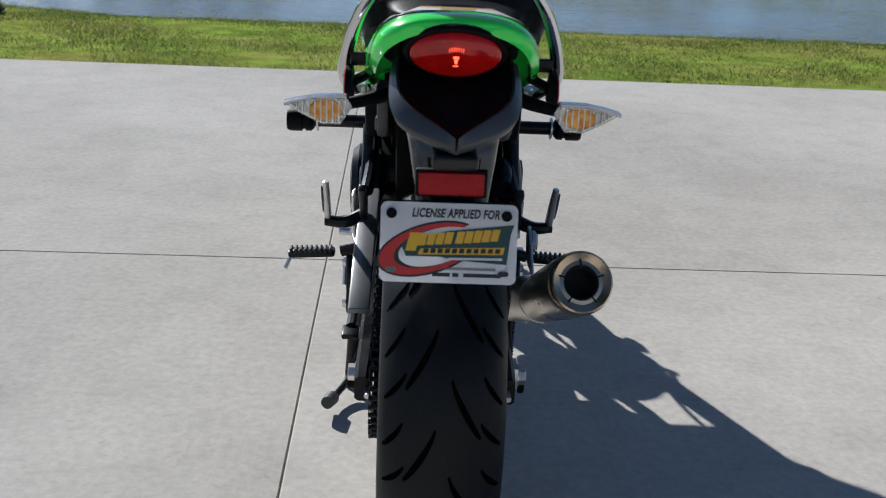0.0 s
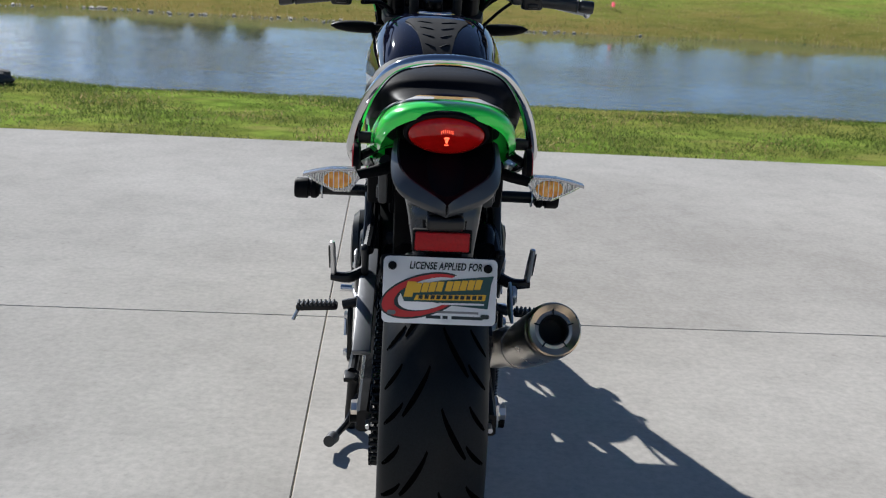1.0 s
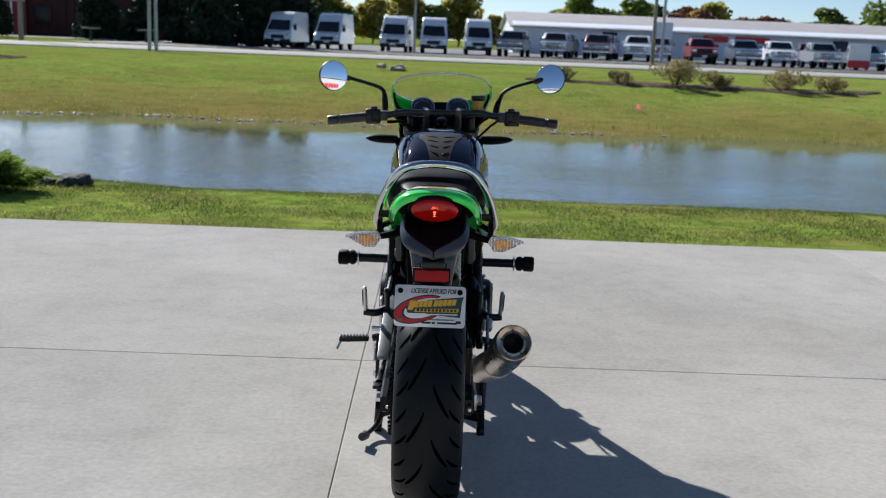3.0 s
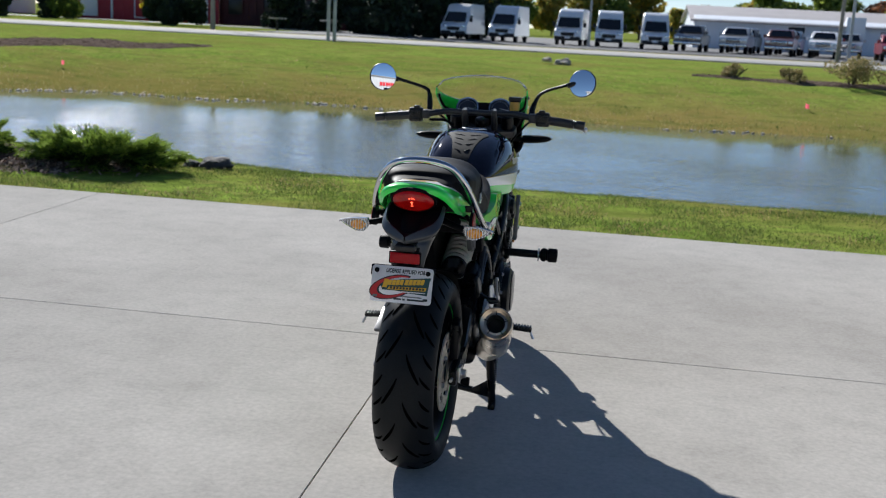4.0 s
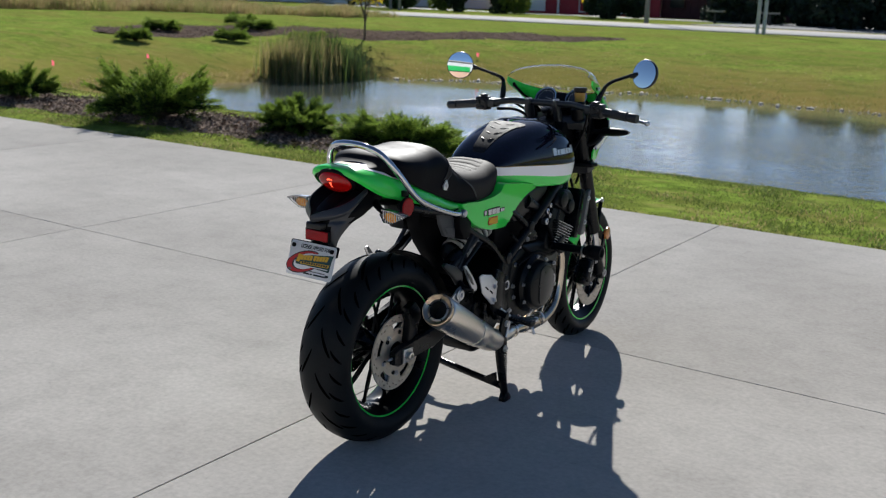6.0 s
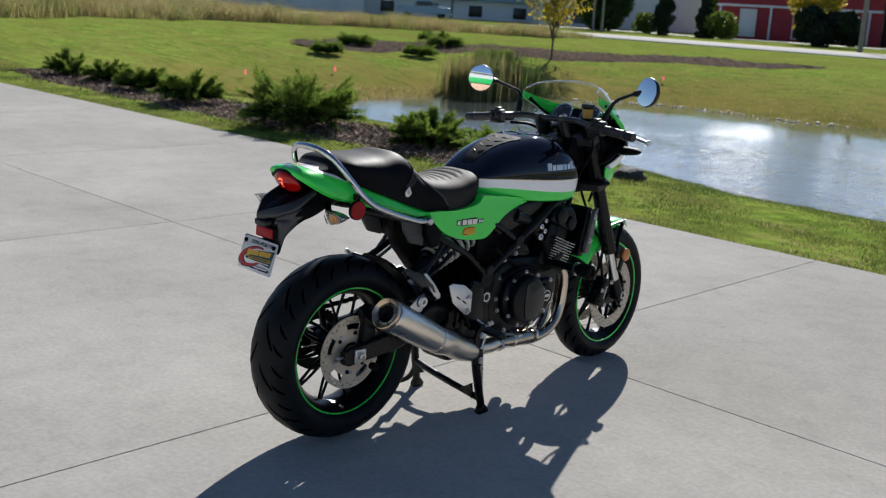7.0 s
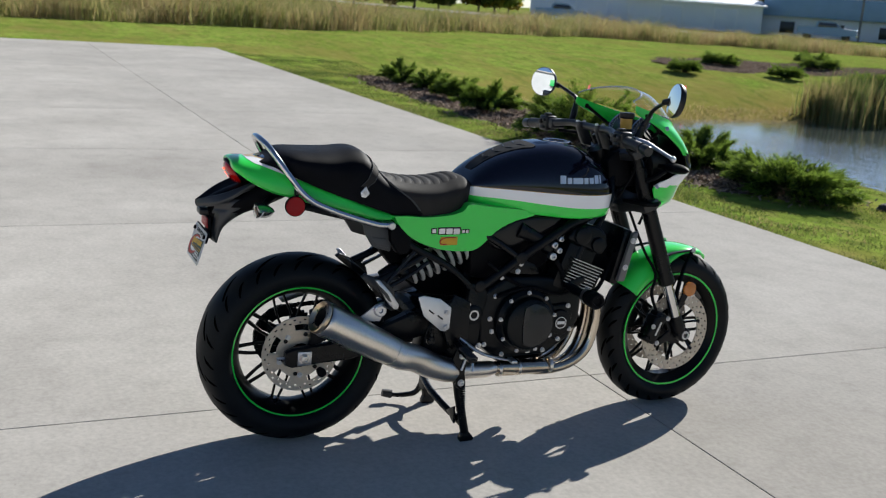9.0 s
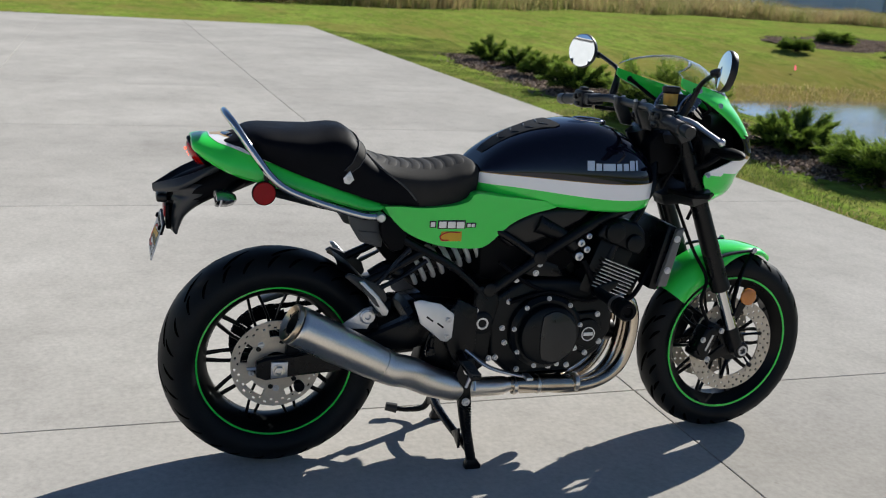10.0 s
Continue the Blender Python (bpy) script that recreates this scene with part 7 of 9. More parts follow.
# chrome grab rail
HR = [(0.052, -0.136, 1.021), (0.092, -0.122, 1.004), (0.122, -0.098, 0.968), (0.143, -0.068, 0.925), (0.156, -0.036, 0.882), (0.163, 0.0, 0.852), (0.164, 0.044, 0.831), (0.162, 0.12, 0.803), (0.158, 0.21, 0.776), (0.152, 0.256, 0.770)]
b = B()
HR = [(x, y, z - 0.013) for x, y, z in HR]
tube(b, [(-x, y, z) for x, y, z in reversed(HR)] + [(0.0, -0.140, 1.013)] + HR, 0.0100, 16)
rail = part("grab_rail", b, CHROME, bike, "chrome tubular passenger grab rail", 1.2)
for s in (-1, 1):
    b = B()
    lathe(b, [(-0.012, 0.013), (0.012, 0.013), (0.016, 0.010), (0.016, 0.005)], (s * 0.152, 0.262, 0.757), (s, 0, 0), 20)
    box(b, (s * 0.148, 0.245, 0.759), (0.02, 0.03, 0.018), 0.004)
    part("rail_mount", b, ALU, rail)
    b = B()
    box(b, (s * 0.135, -0.045, 0.862), (0.03, 0.012, 0.02), 0.003)
    part("rail_stay", b, METALB, rail)

# ---- plants and things round the pond ----
rng = np.random.default_rng(7)


def drift(x, y, f=1.0):
    """Soft uneven patches over the ground, about -1 to 1."""
    return (np.sin(f * (1.7 * x + 2.1 * np.sin(0.8 * y + 0.6 * x))) * np.sin(f * (2.9 * y + 1.6 * np.sin(1.1 * x))) + 0.6 * np.sin(f * (4.3 * x - 3.7 * y + 2 * np.sin(1.9 * x + y))) + 0.4 * np.sin(f * (9.1 * x + 7.3 * y + 2 * np.sin(3.1 * x)))) / 1.6


def blades(name, x, y, z, h, w, lean, mats, label, category, curl=0.5, patch=0.0):
    """Grass as tapered blades of two faces each, one object for the whole stand."""
    n = len(x)
    az = rng.uniform(0, 2 * np.pi, n)
    la = rng.uniform(0, 2 * np.pi, n)
    le = lean * rng.uniform(0.2, 1.0, n) * h
    dx, dy = np.cos(az) * w / 2, np.sin(az) * w / 2
    mx, my = x + np.cos(la) * le * curl * 0.5, y + np.sin(la) * le * curl * 0.5
    tx, ty = x + np.cos(la) * le, y + np.sin(la) * le
    V = np.stack([np.stack([x - dx, y - dy, z], -1), np.stack([x + dx, y + dy, z], -1), np.stack([mx + dx * 0.7, my + dy * 0.7, z + h * 0.6], -1), np.stack([mx - dx * 0.7, my - dy * 0.7, z + h * 0.6], -1), np.stack([tx, ty, z + h], -1)], 1).reshape(-1, 3)
    k = np.arange(n) * 5
    F = [(a, a + 1, a + 2, a + 3) for a in k] + [(a + 3, a + 2, a + 4) for a in k]
    me = quads_mesh(name, V, F, mats)
    if isinstance(mats, (list, tuple)):
        idx = rng.integers(0, len(mats), n)
        if patch:
            idx = np.clip(((drift(x, y, patch) * 0.55 + 0.5 + rng.normal(0, 0.36, n)) * len(mats)).astype(int), 0, len(mats) - 1)
        me.polygons.foreach_set("material_index", np.concatenate([idx, idx]).astype(np.int32))
    return tagged(new(name, me), label, category, kind="stuff")


BLADE = [mat("grass_blade_green", (0.124, 0.168, 0.038), 0.7, per_island=0.3, spec=0.1, leaf=0.4), mat("grass_blade_light", (0.215, 0.230, 0.070), 0.7, per_island=0.3, spec=0.1, leaf=0.4), mat("grass_blade_dark", (0.085, 0.122, 0.028), 0.7, per_island=0.3, spec=0.1, leaf=0.4)]
STRAW = [mat("straw_blade", (0.44, 0.35, 0.165), 0.7, per_island=0.3, spec=0.2, leaf=0.4), mat("straw_blade_brown", (0.31, 0.235, 0.115), 0.7, per_island=0.3, spec=0.2, leaf=0.4), mat("meadow_blade", (0.31, 0.31, 0.115), 0.7, per_island=0.3, spec=0.2, leaf=0.4)]

n = 230000
x, y = rng.uniform(-22.0, 9.0, n), EDGE + 0.005 + 3.3 * rng.uniform(0, 1, n) ** 1.1
y = y + SLANT * x
keep = ~((x < -3.55) & (y > 4.95 + 0.12 * np.sin(x * 2.1)) & (x > -15.2) & (y < 6.9))
x, y = x[keep], y[keep]
clump = 0.95 + 0.35 * drift(x, y, 1.6) + 0.22 * np.sin(x * 3.1 + 1.7 * y + 1.3 * np.sin(0.9 * x)) + 0.2 * np.sin(x * 1.3 - 5.3 * y + np.sin(2.3 * x)) + 0.18 * np.sin(7.7 * x + 3.1 * y + 2 * np.sin(1.7 * x))
blades("lawn_grass_blades", x, y, ground_z(x, y) - 0.01, rng.uniform(0.014, 0.040, len(x)) * clump, rng.uniform(0.004, 0.008, len(x)), 1.5, [BLADE[2], BLADE[0], BLADE[0], BLADE[1]], "short green grass blades on the verge beside the pavement", "grass", patch=1.0)
# dry patches in the verge
n = 40000
x, y = rng.uniform(-12, 9.0, n), EDGE + 0.01 + 3.0 * rng.uniform(0, 1, n) ** 1.5
y = y + SLANT * x
patch = np.sin(1.9 * x + 2.0 * np.sin(0.7 * x + 1.3 * y)) * np.sin(2.6 * y + 1.4 * np.sin(1.1 * x)) + 0.5 * np.sin(5.1 * x - 3.3 * y) + rng.normal(0, 0.35, n)
keep = (patch > 0.35) & ~((x < -3.75) & (y > 4.95))
x, y = x[keep], y[keep]
blades("dry_grass_blades", x, y, ground_z(x, y) - 0.005, rng.uniform(0.02, 0.042, len(x)), rng.uniform(0.004, 0.008, len(x)), 1.6, STRAW[:2] + [BLADE[2]], "dry brown grass in patches of the verge", "grass")
n = 60000
x, y = rng.uniform(-24, 14, n), rng.uniform(21.5, 31, n)
d = pond_d(x, y)
keep = (d > 0.05) & (rng.uniform(0, 1, n) < np.exp(-d / 3.0) * (0.35 + 0.65 * (drift(x * 0.35, y, 0.8) > -0.1)))
x, y, d = x[keep], y[keep], d[keep]
blades("bank_grass", x, y, ground_z(x, y) - 0.01, rng.uniform(0.03, 0.10, len(x)) * (1 + 1.1 * np.exp(-d / 0.5)), rng.uniform(0.008, 0.016, len(x)), 1.4, [STRAW[1], STRAW[0], STRAW[2], BLADE[0]], "dry straw-coloured grass along the water's edge", "grass", patch=0.6)
n = 16000
x, y = rng.uniform(-20, -14, n), rng.uniform(8.5, 20, n)
d = pond_d(x, y)
keep = (d > 0.02) & (d < 1.5)
x, y = x[keep], y[keep]
blades("pond_end_grass", x, y, ground_z(x, y) - 0.01, rng.uniform(0.05, 0.16, len(x)), rng.uniform(0.008, 0.016, len(x)), 1.2, STRAW[:2], "brown dry grass at the end of the pond", "grass")
# unmown meadow behind the lawn
n = 130000
t = rng.uniform(0, 1, n) ** 0.9
edge = np.array([(-29.5, -30), (-30, -8), (-31.5, 1), (-34.5, 10.5), (-40, 18), (-42, 27), (-40, 34), (-36, 40), (-34, 45)])
u = rng.uniform(0, len(edge) - 1.001, n)
i = u.astype(int)
f = u - i
ex = edge[i, 0] * (1 - f) + edge[i + 1, 0] * f
ey = edge[i, 1] * (1 - f) + edge[i + 1, 1] * f
x = ex - 16 * t ** 1.4 * np.where(ey > 33, 0.5, 1)
y = ey + rng.normal(0, 0.6, n) + 4 * t
tall = (0.75 + 0.3 * np.sin(x * 0.8 + np.sin(y)) * np.sin(y * 0.6) + 0.2 * np.sin(y * 0.23) + 0.18 * np.sin(y * 2.1 + 3 * np.sin(x))) * np.where(ey > 30, 0.7, 1.0)
blades("meadow_grass", x, y, ground_z(x, y) - 0.02, rng.uniform(0.2, 1.0, n) ** 0.7 * 1.2 * tall, rng.uniform(0.014, 0.034, n), 0.9, [BLADE[1], STRAW[2], STRAW[2], STRAW[0], STRAW[0], STRAW[1]], "tall unmown meadow grass and weeds, green and straw", "meadow", patch=0.35)
# reeds at the end of the pond
REED = [mat("reed_green", (0.125, 0.175, 0.045), 0.6, per_island=0.35, leaf=0.4), mat("reed_tan", (0.28, 0.235, 0.095), 0.7, per_island=0.3, leaf=0.4), mat("reed_straw", (0.36, 0.30, 0.13), 0.7, per_island=0.3, leaf=0.4), mat("reed_dark", (0.055, 0.095, 0.032), 0.6, per_island=0.35, leaf=0.4)]
n = 3600
tuft = rng.integers(0, 26, n)
ty = 19.75 + 1.3 * np.linspace(-1, 1, 26) + rng.normal(0, 0.06, 26)
th = rng.uniform(0.62, 1.08, 26) * (0.8 + 0.25 * np.sin(np.linspace(0.2, 2.9, 26)))
y = ty[tuft] + rng.normal(0, 0.075, n)
x = -17.55 + rng.normal(0, 0.42, n)
_tone = np.clip(0.5 + 0.36 * np.linspace(1, -1, 26) + rng.normal(0, 0.2, 26), 0, 0.99)
REEDS = [REED[3], REED[0], REED[0], REED[1], REED[2]]
reeds = blades("reeds", x, y, np.maximum(ground_z(x, y), -1.1), rng.uniform(0.35, 1.0, n) ** 0.8 * 1.5 * th[tuft], rng.uniform(0.014, 0.032, n), 0.22, REEDS, "dense clump of tall green and tan reeds in the water", "reeds")
_k = np.clip((_tone[tuft] * 5 + rng.normal(0, 0.8, n)).astype(int), 0, 4)
reeds.data.polygons.foreach_set("material_index", np.concatenate([_k, _k]).astype(np.int32))

MULCH = mat("bark_mulch", (0.060, 0.043, 0.034), 0.95, col2=(0.19, 0.145, 0.115), scale=22, detail=8, bump=0.2, bscale=30, fine=0.4, fine_scale=26, spec=0.03)
CHIP = mat("bark_chip", (0.23, 0.175, 0.138), 0.9, per_island=0.75, spec=0.05)


def mulch_bed(name, centre_line, half, label, chips, rise=0.05, soil=None, bark=None):
    C = [np.array(p) for p in spline(centre_line, 10)]
    rings, cx = [], []
    for k, c in enumerate(C):
        a, b_ = C[max(k - 1, 0)], C[min(k + 1, len(C) - 1)]
        d_ = (b_ - a) / np.linalg.norm(b_ - a)
        nrm = np.array([-d_[1], d_[0]])
        wd = half * min(1.0, 0.25 + 2.2 * math.sin(math.pi * k / (len(C) - 1))) * (1 + 0.12 * math.sin(k * 1.7))
        row = []
        for u in np.linspace(-1, 1, 11):
            p = c + nrm * wd * u
            row.append((p[0], p[1], float(ground_z(p[0], p[1])) + (rise * (1 - u ** 4) + 0.012 * math.sin(7 * u + k) if abs(u) < 0.99 else -0.03)))
        rings.append(row)
        cx.append((c, nrm, wd))
    bed = tagged(new(name, mesh_from(name, loft(B(), rings, closed=False, caps=False), soil or MULCH, 2.0)), label, "mulch bed", kind="structure")
    V, F = [], []
    for k in range(chips):
        c, nrm, wd = cx[rng.integers(1, len(cx) - 1)]
        u = rng.uniform(-0.95, 0.95)
        p = c + nrm * wd * u + rng.normal(0, 0.14, 2)
        z = float(ground_z(p[0], p[1])) + rise * (1 - u ** 4) + 0.01
        a, l, w_ = rng.uniform(0, 6.28), rng.uniform(0.010, 0.028), rng.uniform(0.004, 0.009)
        ca, sa = math.cos(a), math.sin(a)
        tz = rng.uniform(-0.015, 0.015)
        b0 = len(V)
        for sx_, sy_ in ((-1, -1), (1, -1), (1, 1), (-1, 1)):
            V.append((p[0] + ca * l * sx_ - sa * w_ * sy_, p[1] + sa * l * sx_ + ca * w_ * sy_, z + tz * sx_ + 0.004 * sy_ + 0.008))
        F.append((b0, b0 + 1, b0 + 2, b0 + 3))
    o = new("bark_chips", quads_mesh("bark_chips", V, F, bark or CHIP))
    o.parent = bed
    tagged(o, "loose bark chips", kind="stuff")
    return bed


# separate mulch and chip colours for the beds across the pond
FMULCH = mat("far_mulch", (0.085, 0.062, 0.048), 0.95, col2=(0.19, 0.148, 0.12), scale=5, detail=8, bump=0.2, bscale=20, matte=0.28, spec=0.0)
FCHIP = mat("far_chip", (0.17, 0.132, 0.105), 0.9, per_island=0.7, spec=0.03)
mulch_bed("mulch_bed", [(-15.6, 5.55), (-12.5, 5.75), (-9.5, 5.65), (-6.5, 5.75), (-4.9, 5.75), (-3.75, 5.72)], 0.74, "brown bark mulch bed under the shrubs beside the lawn", 11000, 0.03)
mulch_bed("mulch_bed", [(-25.5, 19.0), (-26.0, 23.0), (-23.5, 26.5), (-20.0, 30.5), (-15.0, 34.5)], 2.2, "brown bark mulch bed on the rise behind the pond", 3600, 0.045, FMULCH, FCHIP)
mulch_bed("mulch_bed", [(2.6, 33.0), (5.5, 32.7), (8.5, 32.2), (11.5, 32.6), (14.5, 32.7)], 0.75, "dark mulch strip under dry bushes on the far lawn", 900, 0.045, FMULCH, FCHIP)

# near-black inner needles paint in the shade between sprays; tips are yellower growth
JUNI = mat("juniper_shaded_needles", (0.014, 0.040, 0.009), 0.65, per_island=0.4, spec=0.2, leaf=0.45)
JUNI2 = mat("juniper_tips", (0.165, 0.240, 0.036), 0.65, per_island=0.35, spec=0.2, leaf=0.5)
TWIG = mat("twig_bark", (0.06, 0.04, 0.03), 0.9, col2=(0.09, 0.065, 0.045), scale=30)


def juniper(name, at, wide, tall, label, fronds=34, seed=0, reach=None, group="junipers in the mulch", fine=1.0):
    """A spreading juniper: long arching branches, each a flat feathery plume of side twigs with needles."""
    r = np.random.default_rng(seed)
    ob = thing(name, label, "shrub", group, at=Matrix.Translation((at[0], at[1], float(ground_z(at[0], at[1])) + 0.03)))
    stems = B()
    rx, ry = reach or (wide / 2, wide / 2)
    allP, allD, allL, allM = [], [], [], []
    lean = r.uniform(0, 6.28)
    for k in range(int(fronds * 1.5)):
        a = 2.4 * k + r.normal(0, 0.25)
        layer = r.uniform(0, 1)
        q = r.uniform(0.72, 1.12) * (0.62 + 0.38 * math.cos(layer * 1.3))
        top = tall * (0.16 + 0.86 * layer) * r.uniform(0.8, 1.12) * (1 + 0.12 * math.cos(a - lean))
        tip = np.array([rx * q * math.cos(a), ry * q * math.sin(a), top])
        base = np.array([rx * 0.10 * math.cos(a), ry * 0.10 * math.sin(a), 0.0])
        mid = base * 0.5 + tip * 0.5 + np.array([0, 0, 0.16 * tall * (1 - layer) + 0.05 * tall])
        tube(stems, [tuple(base), tuple(0.25 * base + 0.5 * mid + 0.25 * tip), tuple(tip)], [0.007, 0.004, 0.0015], 4, 2)
        m = int(46 * fine)
        t = r.uniform(0.22, 1.0, m)
        P = ((1 - t) ** 2)[:, None] * base + (2 * t * (1 - t))[:, None] * mid + (t * t)[:, None] * tip
        D = 2 * ((1 - t)[:, None] * (mid - base) + t[:, None] * (tip - mid))
        D /= np.linalg.norm(D, axis=1)[:, None]
        side = np.cross(D, (0, 0, 1.0))
        side /= np.linalg.norm(side, axis=1)[:, None]
        sg = r.choice([-1.0, 1.0], m)[:, None]
        twig = D + side * sg * r.uniform(0.12, 0.62, (m, 1)) + r.normal(0, 0.12, (m, 3)) + np.array([0, 0, 0.04])
        twig /= np.linalg.norm(twig, axis=1)[:, None]
        tl = wide * (0.20 * (1.08 - t) ** 0.7 + 0.06) * r.uniform(0.6, 1.15, m)
        for j in range(int(15 * fine)):
            u = r.uniform(0, 1.0, m)
            p = P + twig * (tl * u)[:, None] + r.normal(0, 0.008, (m, 3)) + np.array([0, 0, -0.012]) * (u * u)[:, None]
            d = twig + r.normal(0, 0.20, (m, 3))
            d /= np.linalg.norm(d, axis=1)[:, None]
            allP.append(p)
            allD.append(d)
            allL.append(r.uniform(0.025, 0.055, m))
            # inner, lower needles keep the painted shade, outer and upper ones the tip colour
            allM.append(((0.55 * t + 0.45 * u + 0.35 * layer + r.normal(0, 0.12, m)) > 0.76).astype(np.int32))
    P, D, L_, M = np.concatenate(allP), np.concatenate(allD), np.concatenate(allL), np.concatenate(allM)
    keep = P[:, 2] > 0.015
    P, D, L_, M = P[keep], D[keep], L_[keep], M[keep]
    S = np.cross(D, r.normal(0, 1, D.shape))
    S /= np.linalg.norm(S, axis=1)[:, None]
    W = r.uniform(0.0022, 0.0048, len(P))[:, None] * (1.0 if fine > 0.8 else 1.9)
    V = np.stack([P - S * W, P + S * W, P + D * (L_ * 0.6)[:, None] + S * W * 0.8, P + D * L_[:, None]], 1).reshape(-1, 3)
    F = np.arange(len(P) * 4).reshape(-1, 4)
    part("woody_stem", stems, TWIG, ob)
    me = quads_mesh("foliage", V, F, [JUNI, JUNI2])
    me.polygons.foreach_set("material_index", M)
    o = new("foliage", me)
    o.parent = ob
    return ob


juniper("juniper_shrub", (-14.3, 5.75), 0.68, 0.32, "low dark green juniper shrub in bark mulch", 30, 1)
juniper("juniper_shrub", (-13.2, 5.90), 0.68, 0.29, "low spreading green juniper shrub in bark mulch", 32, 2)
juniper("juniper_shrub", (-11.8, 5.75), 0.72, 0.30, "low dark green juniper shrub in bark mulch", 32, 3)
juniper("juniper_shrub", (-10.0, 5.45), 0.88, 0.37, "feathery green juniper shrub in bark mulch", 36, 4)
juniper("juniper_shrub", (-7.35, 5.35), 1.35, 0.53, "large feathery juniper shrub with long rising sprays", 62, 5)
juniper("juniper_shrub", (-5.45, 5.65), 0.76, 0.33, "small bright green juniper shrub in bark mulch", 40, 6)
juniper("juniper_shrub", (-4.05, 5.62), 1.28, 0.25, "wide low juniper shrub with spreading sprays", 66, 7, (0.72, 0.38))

ROCK = mat("dark_boulder", (0.03, 0.03, 0.032), 0.85, col2=(0.075, 0.072, 0.07), scale=6, bump=0.15, bscale=25)
STONE = mat("pale_fieldstone", (0.30, 0.26, 0.22), 0.85, col2=(0.40, 0.36, 0.31), scale=6, bump=0.1, bscale=25)


def boulder(name, at, size, material, label, seed=0, group="", flat=0.6):
    t = bmesh.new()
    bmesh.ops.create_icosphere(t, subdivisions=3, radius=0.5)
    for v in t.verts:
        q = v.co.normalized()
        f = 1 + 0.35 * noise.noise(q * 1.6 + Vector((seed * 3.1, 0, 0))) + 0.12 * noise.noise(q * 4.5 + Vector((0, seed, 0)))
        v.co = Vector((q.x * size * 0.5 * f, q.y * size * 0.42 * f, max(q.z, -0.45) * size * flat * 0.5 * f))
    z = float(ground_z(at[0], at[1])) if len(at) < 3 else at[2]
    t.transform(Matrix.Translation((at[0], at[1], z + size * flat * 0.18)) @ Matrix.Rotation(seed * 1.3, 4, "Z"))
    return solid(name, t, material, label, "rock", group, crease=0.5)


boulder("boulder", (-3.24, 6.26), 0.34, ROCK, "dark grey boulder on the pond's grassy rim", 3, "", 0.5)
boulder("boulder", (-3.46, 6.2), 0.16, ROCK, "small dark grey boulder on the pond's grassy rim", 5)
for k in range(6):
    boulder("fieldstone", (-2.05 + rng.uniform(-0.45, 0.45), 35.0 + rng.uniform(-0.3, 0.3), 0.16 + 0.08 * (k > 3)), 0.38, STONE, "pale fieldstone in a small pile on the lawn", 10 + k, "stone pile")
# shore stones along the far waterline; their pale colour also paints in sun glints
b = B()
for k in range(320):
    sx_ = rng.choice([-16.4, -15.4, -14.0, -12.6, -10.2, -7.5, -5.4, -2.2, 3.0]) + rng.normal(0, 0.9)
    sy_ = 23.3
    for _ in range(25):
        sy_ += 0.05 * (1 if pond_d(sx_, sy_) < 0.05 else -1)
    t = bmesh.new()
    bmesh.ops.create_icosphere(t, subdivisions=1, radius=1.0)
    s_ = 0.016 + 0.06 * rng.uniform(0, 1) ** 2.5
    t.transform(Matrix.Translation((sx_, sy_ + rng.normal(0, 0.2), WATER_Z + 0.015)) @ Matrix.Rotation(rng.uniform(0, 6), 4, "Z") @ Matrix.Diagonal((s_, s_ * 0.7, s_ * 0.5, 1)))
    merge(b, t)
tagged(new("shore_stones", mesh_from("shore_stones", b, mat("glint_shore_stone", (0.46, 0.41, 0.35), 0.7, per_island=0.5, spec=0.2))), "stones along the far waterline, paled for sun glints", "stones", kind="stuff")

FLAGP = mat("pink_flag", (0.90, 0.17, 0.22), 0.6, leaf=0.5)
WIRE = mat("flag_wire", (0.3, 0.3, 0.3), 0.5, 0.6)
for px_, py_ in ((-19.75, 12.9), (-20.3, 16.2), (-16.1, 25.9), (5.33, 26.7)):
    z0 = float(ground_z(px_, py_))
    fl = thing("marker_flag", "small bright pink marker flag on a wire in the lawn", "flag", "marker flags", at=Matrix.Translation((px_, py_, z0)))
    part("wire", tube(B(), [(0, 0, -0.05), (0, 0, 0.20)], 0.003, 6, smooth=False), WIRE, fl)
    b = B()
    loft(b, [[(0.0, 0.0, 0.08), (0.0, 0.004, 0.20)], [(0.05, 0.02, 0.07), (0.05, 0.024, 0.19)], [(0.10, -0.01, 0.06), (0.10, -0.006, 0.18)]], closed=False, caps=False)
    part("pennant", b, FLAGP, fl)

DRYB = [mat("dry_bush_brown", (0.42, 0.33, 0.16), 0.8, per_island=0.4, leaf=0.3), mat("dry_bush_green", (0.22, 0.21, 0.075), 0.8, per_island=0.4, leaf=0.3)]


def leaf_cloud(r, centres, radii, per, size, flat=1.0):
    V, F = [], []
    for c, q in zip(centres, radii):
        m_ = max(4, int(per * q))
        for _ in range(m_):
            d_ = r.normal(0, 1, 3)
            d_ /= np.linalg.norm(d_)
            p = np.array(c) + d_ * q * (r.uniform(0.35, 1.0) ** 0.5) * np.array([1, 1, flat])
            a, e = r.normal(0, 1, 3), r.normal(0, 1, 3)
            a /= np.linalg.norm(a)
            e -= a * e.dot(a)
            e /= np.linalg.norm(e)
            s_ = size * r.uniform(0.6, 1.3)
            b0 = len(V)
            V += [tuple(p - a * s_), tuple(p + e * s_ * 0.55), tuple(p + a * s_), tuple(p - e * s_ * 0.55)]
            F.append((b0, b0 + 1, b0 + 2, b0 + 3))
    return V, F


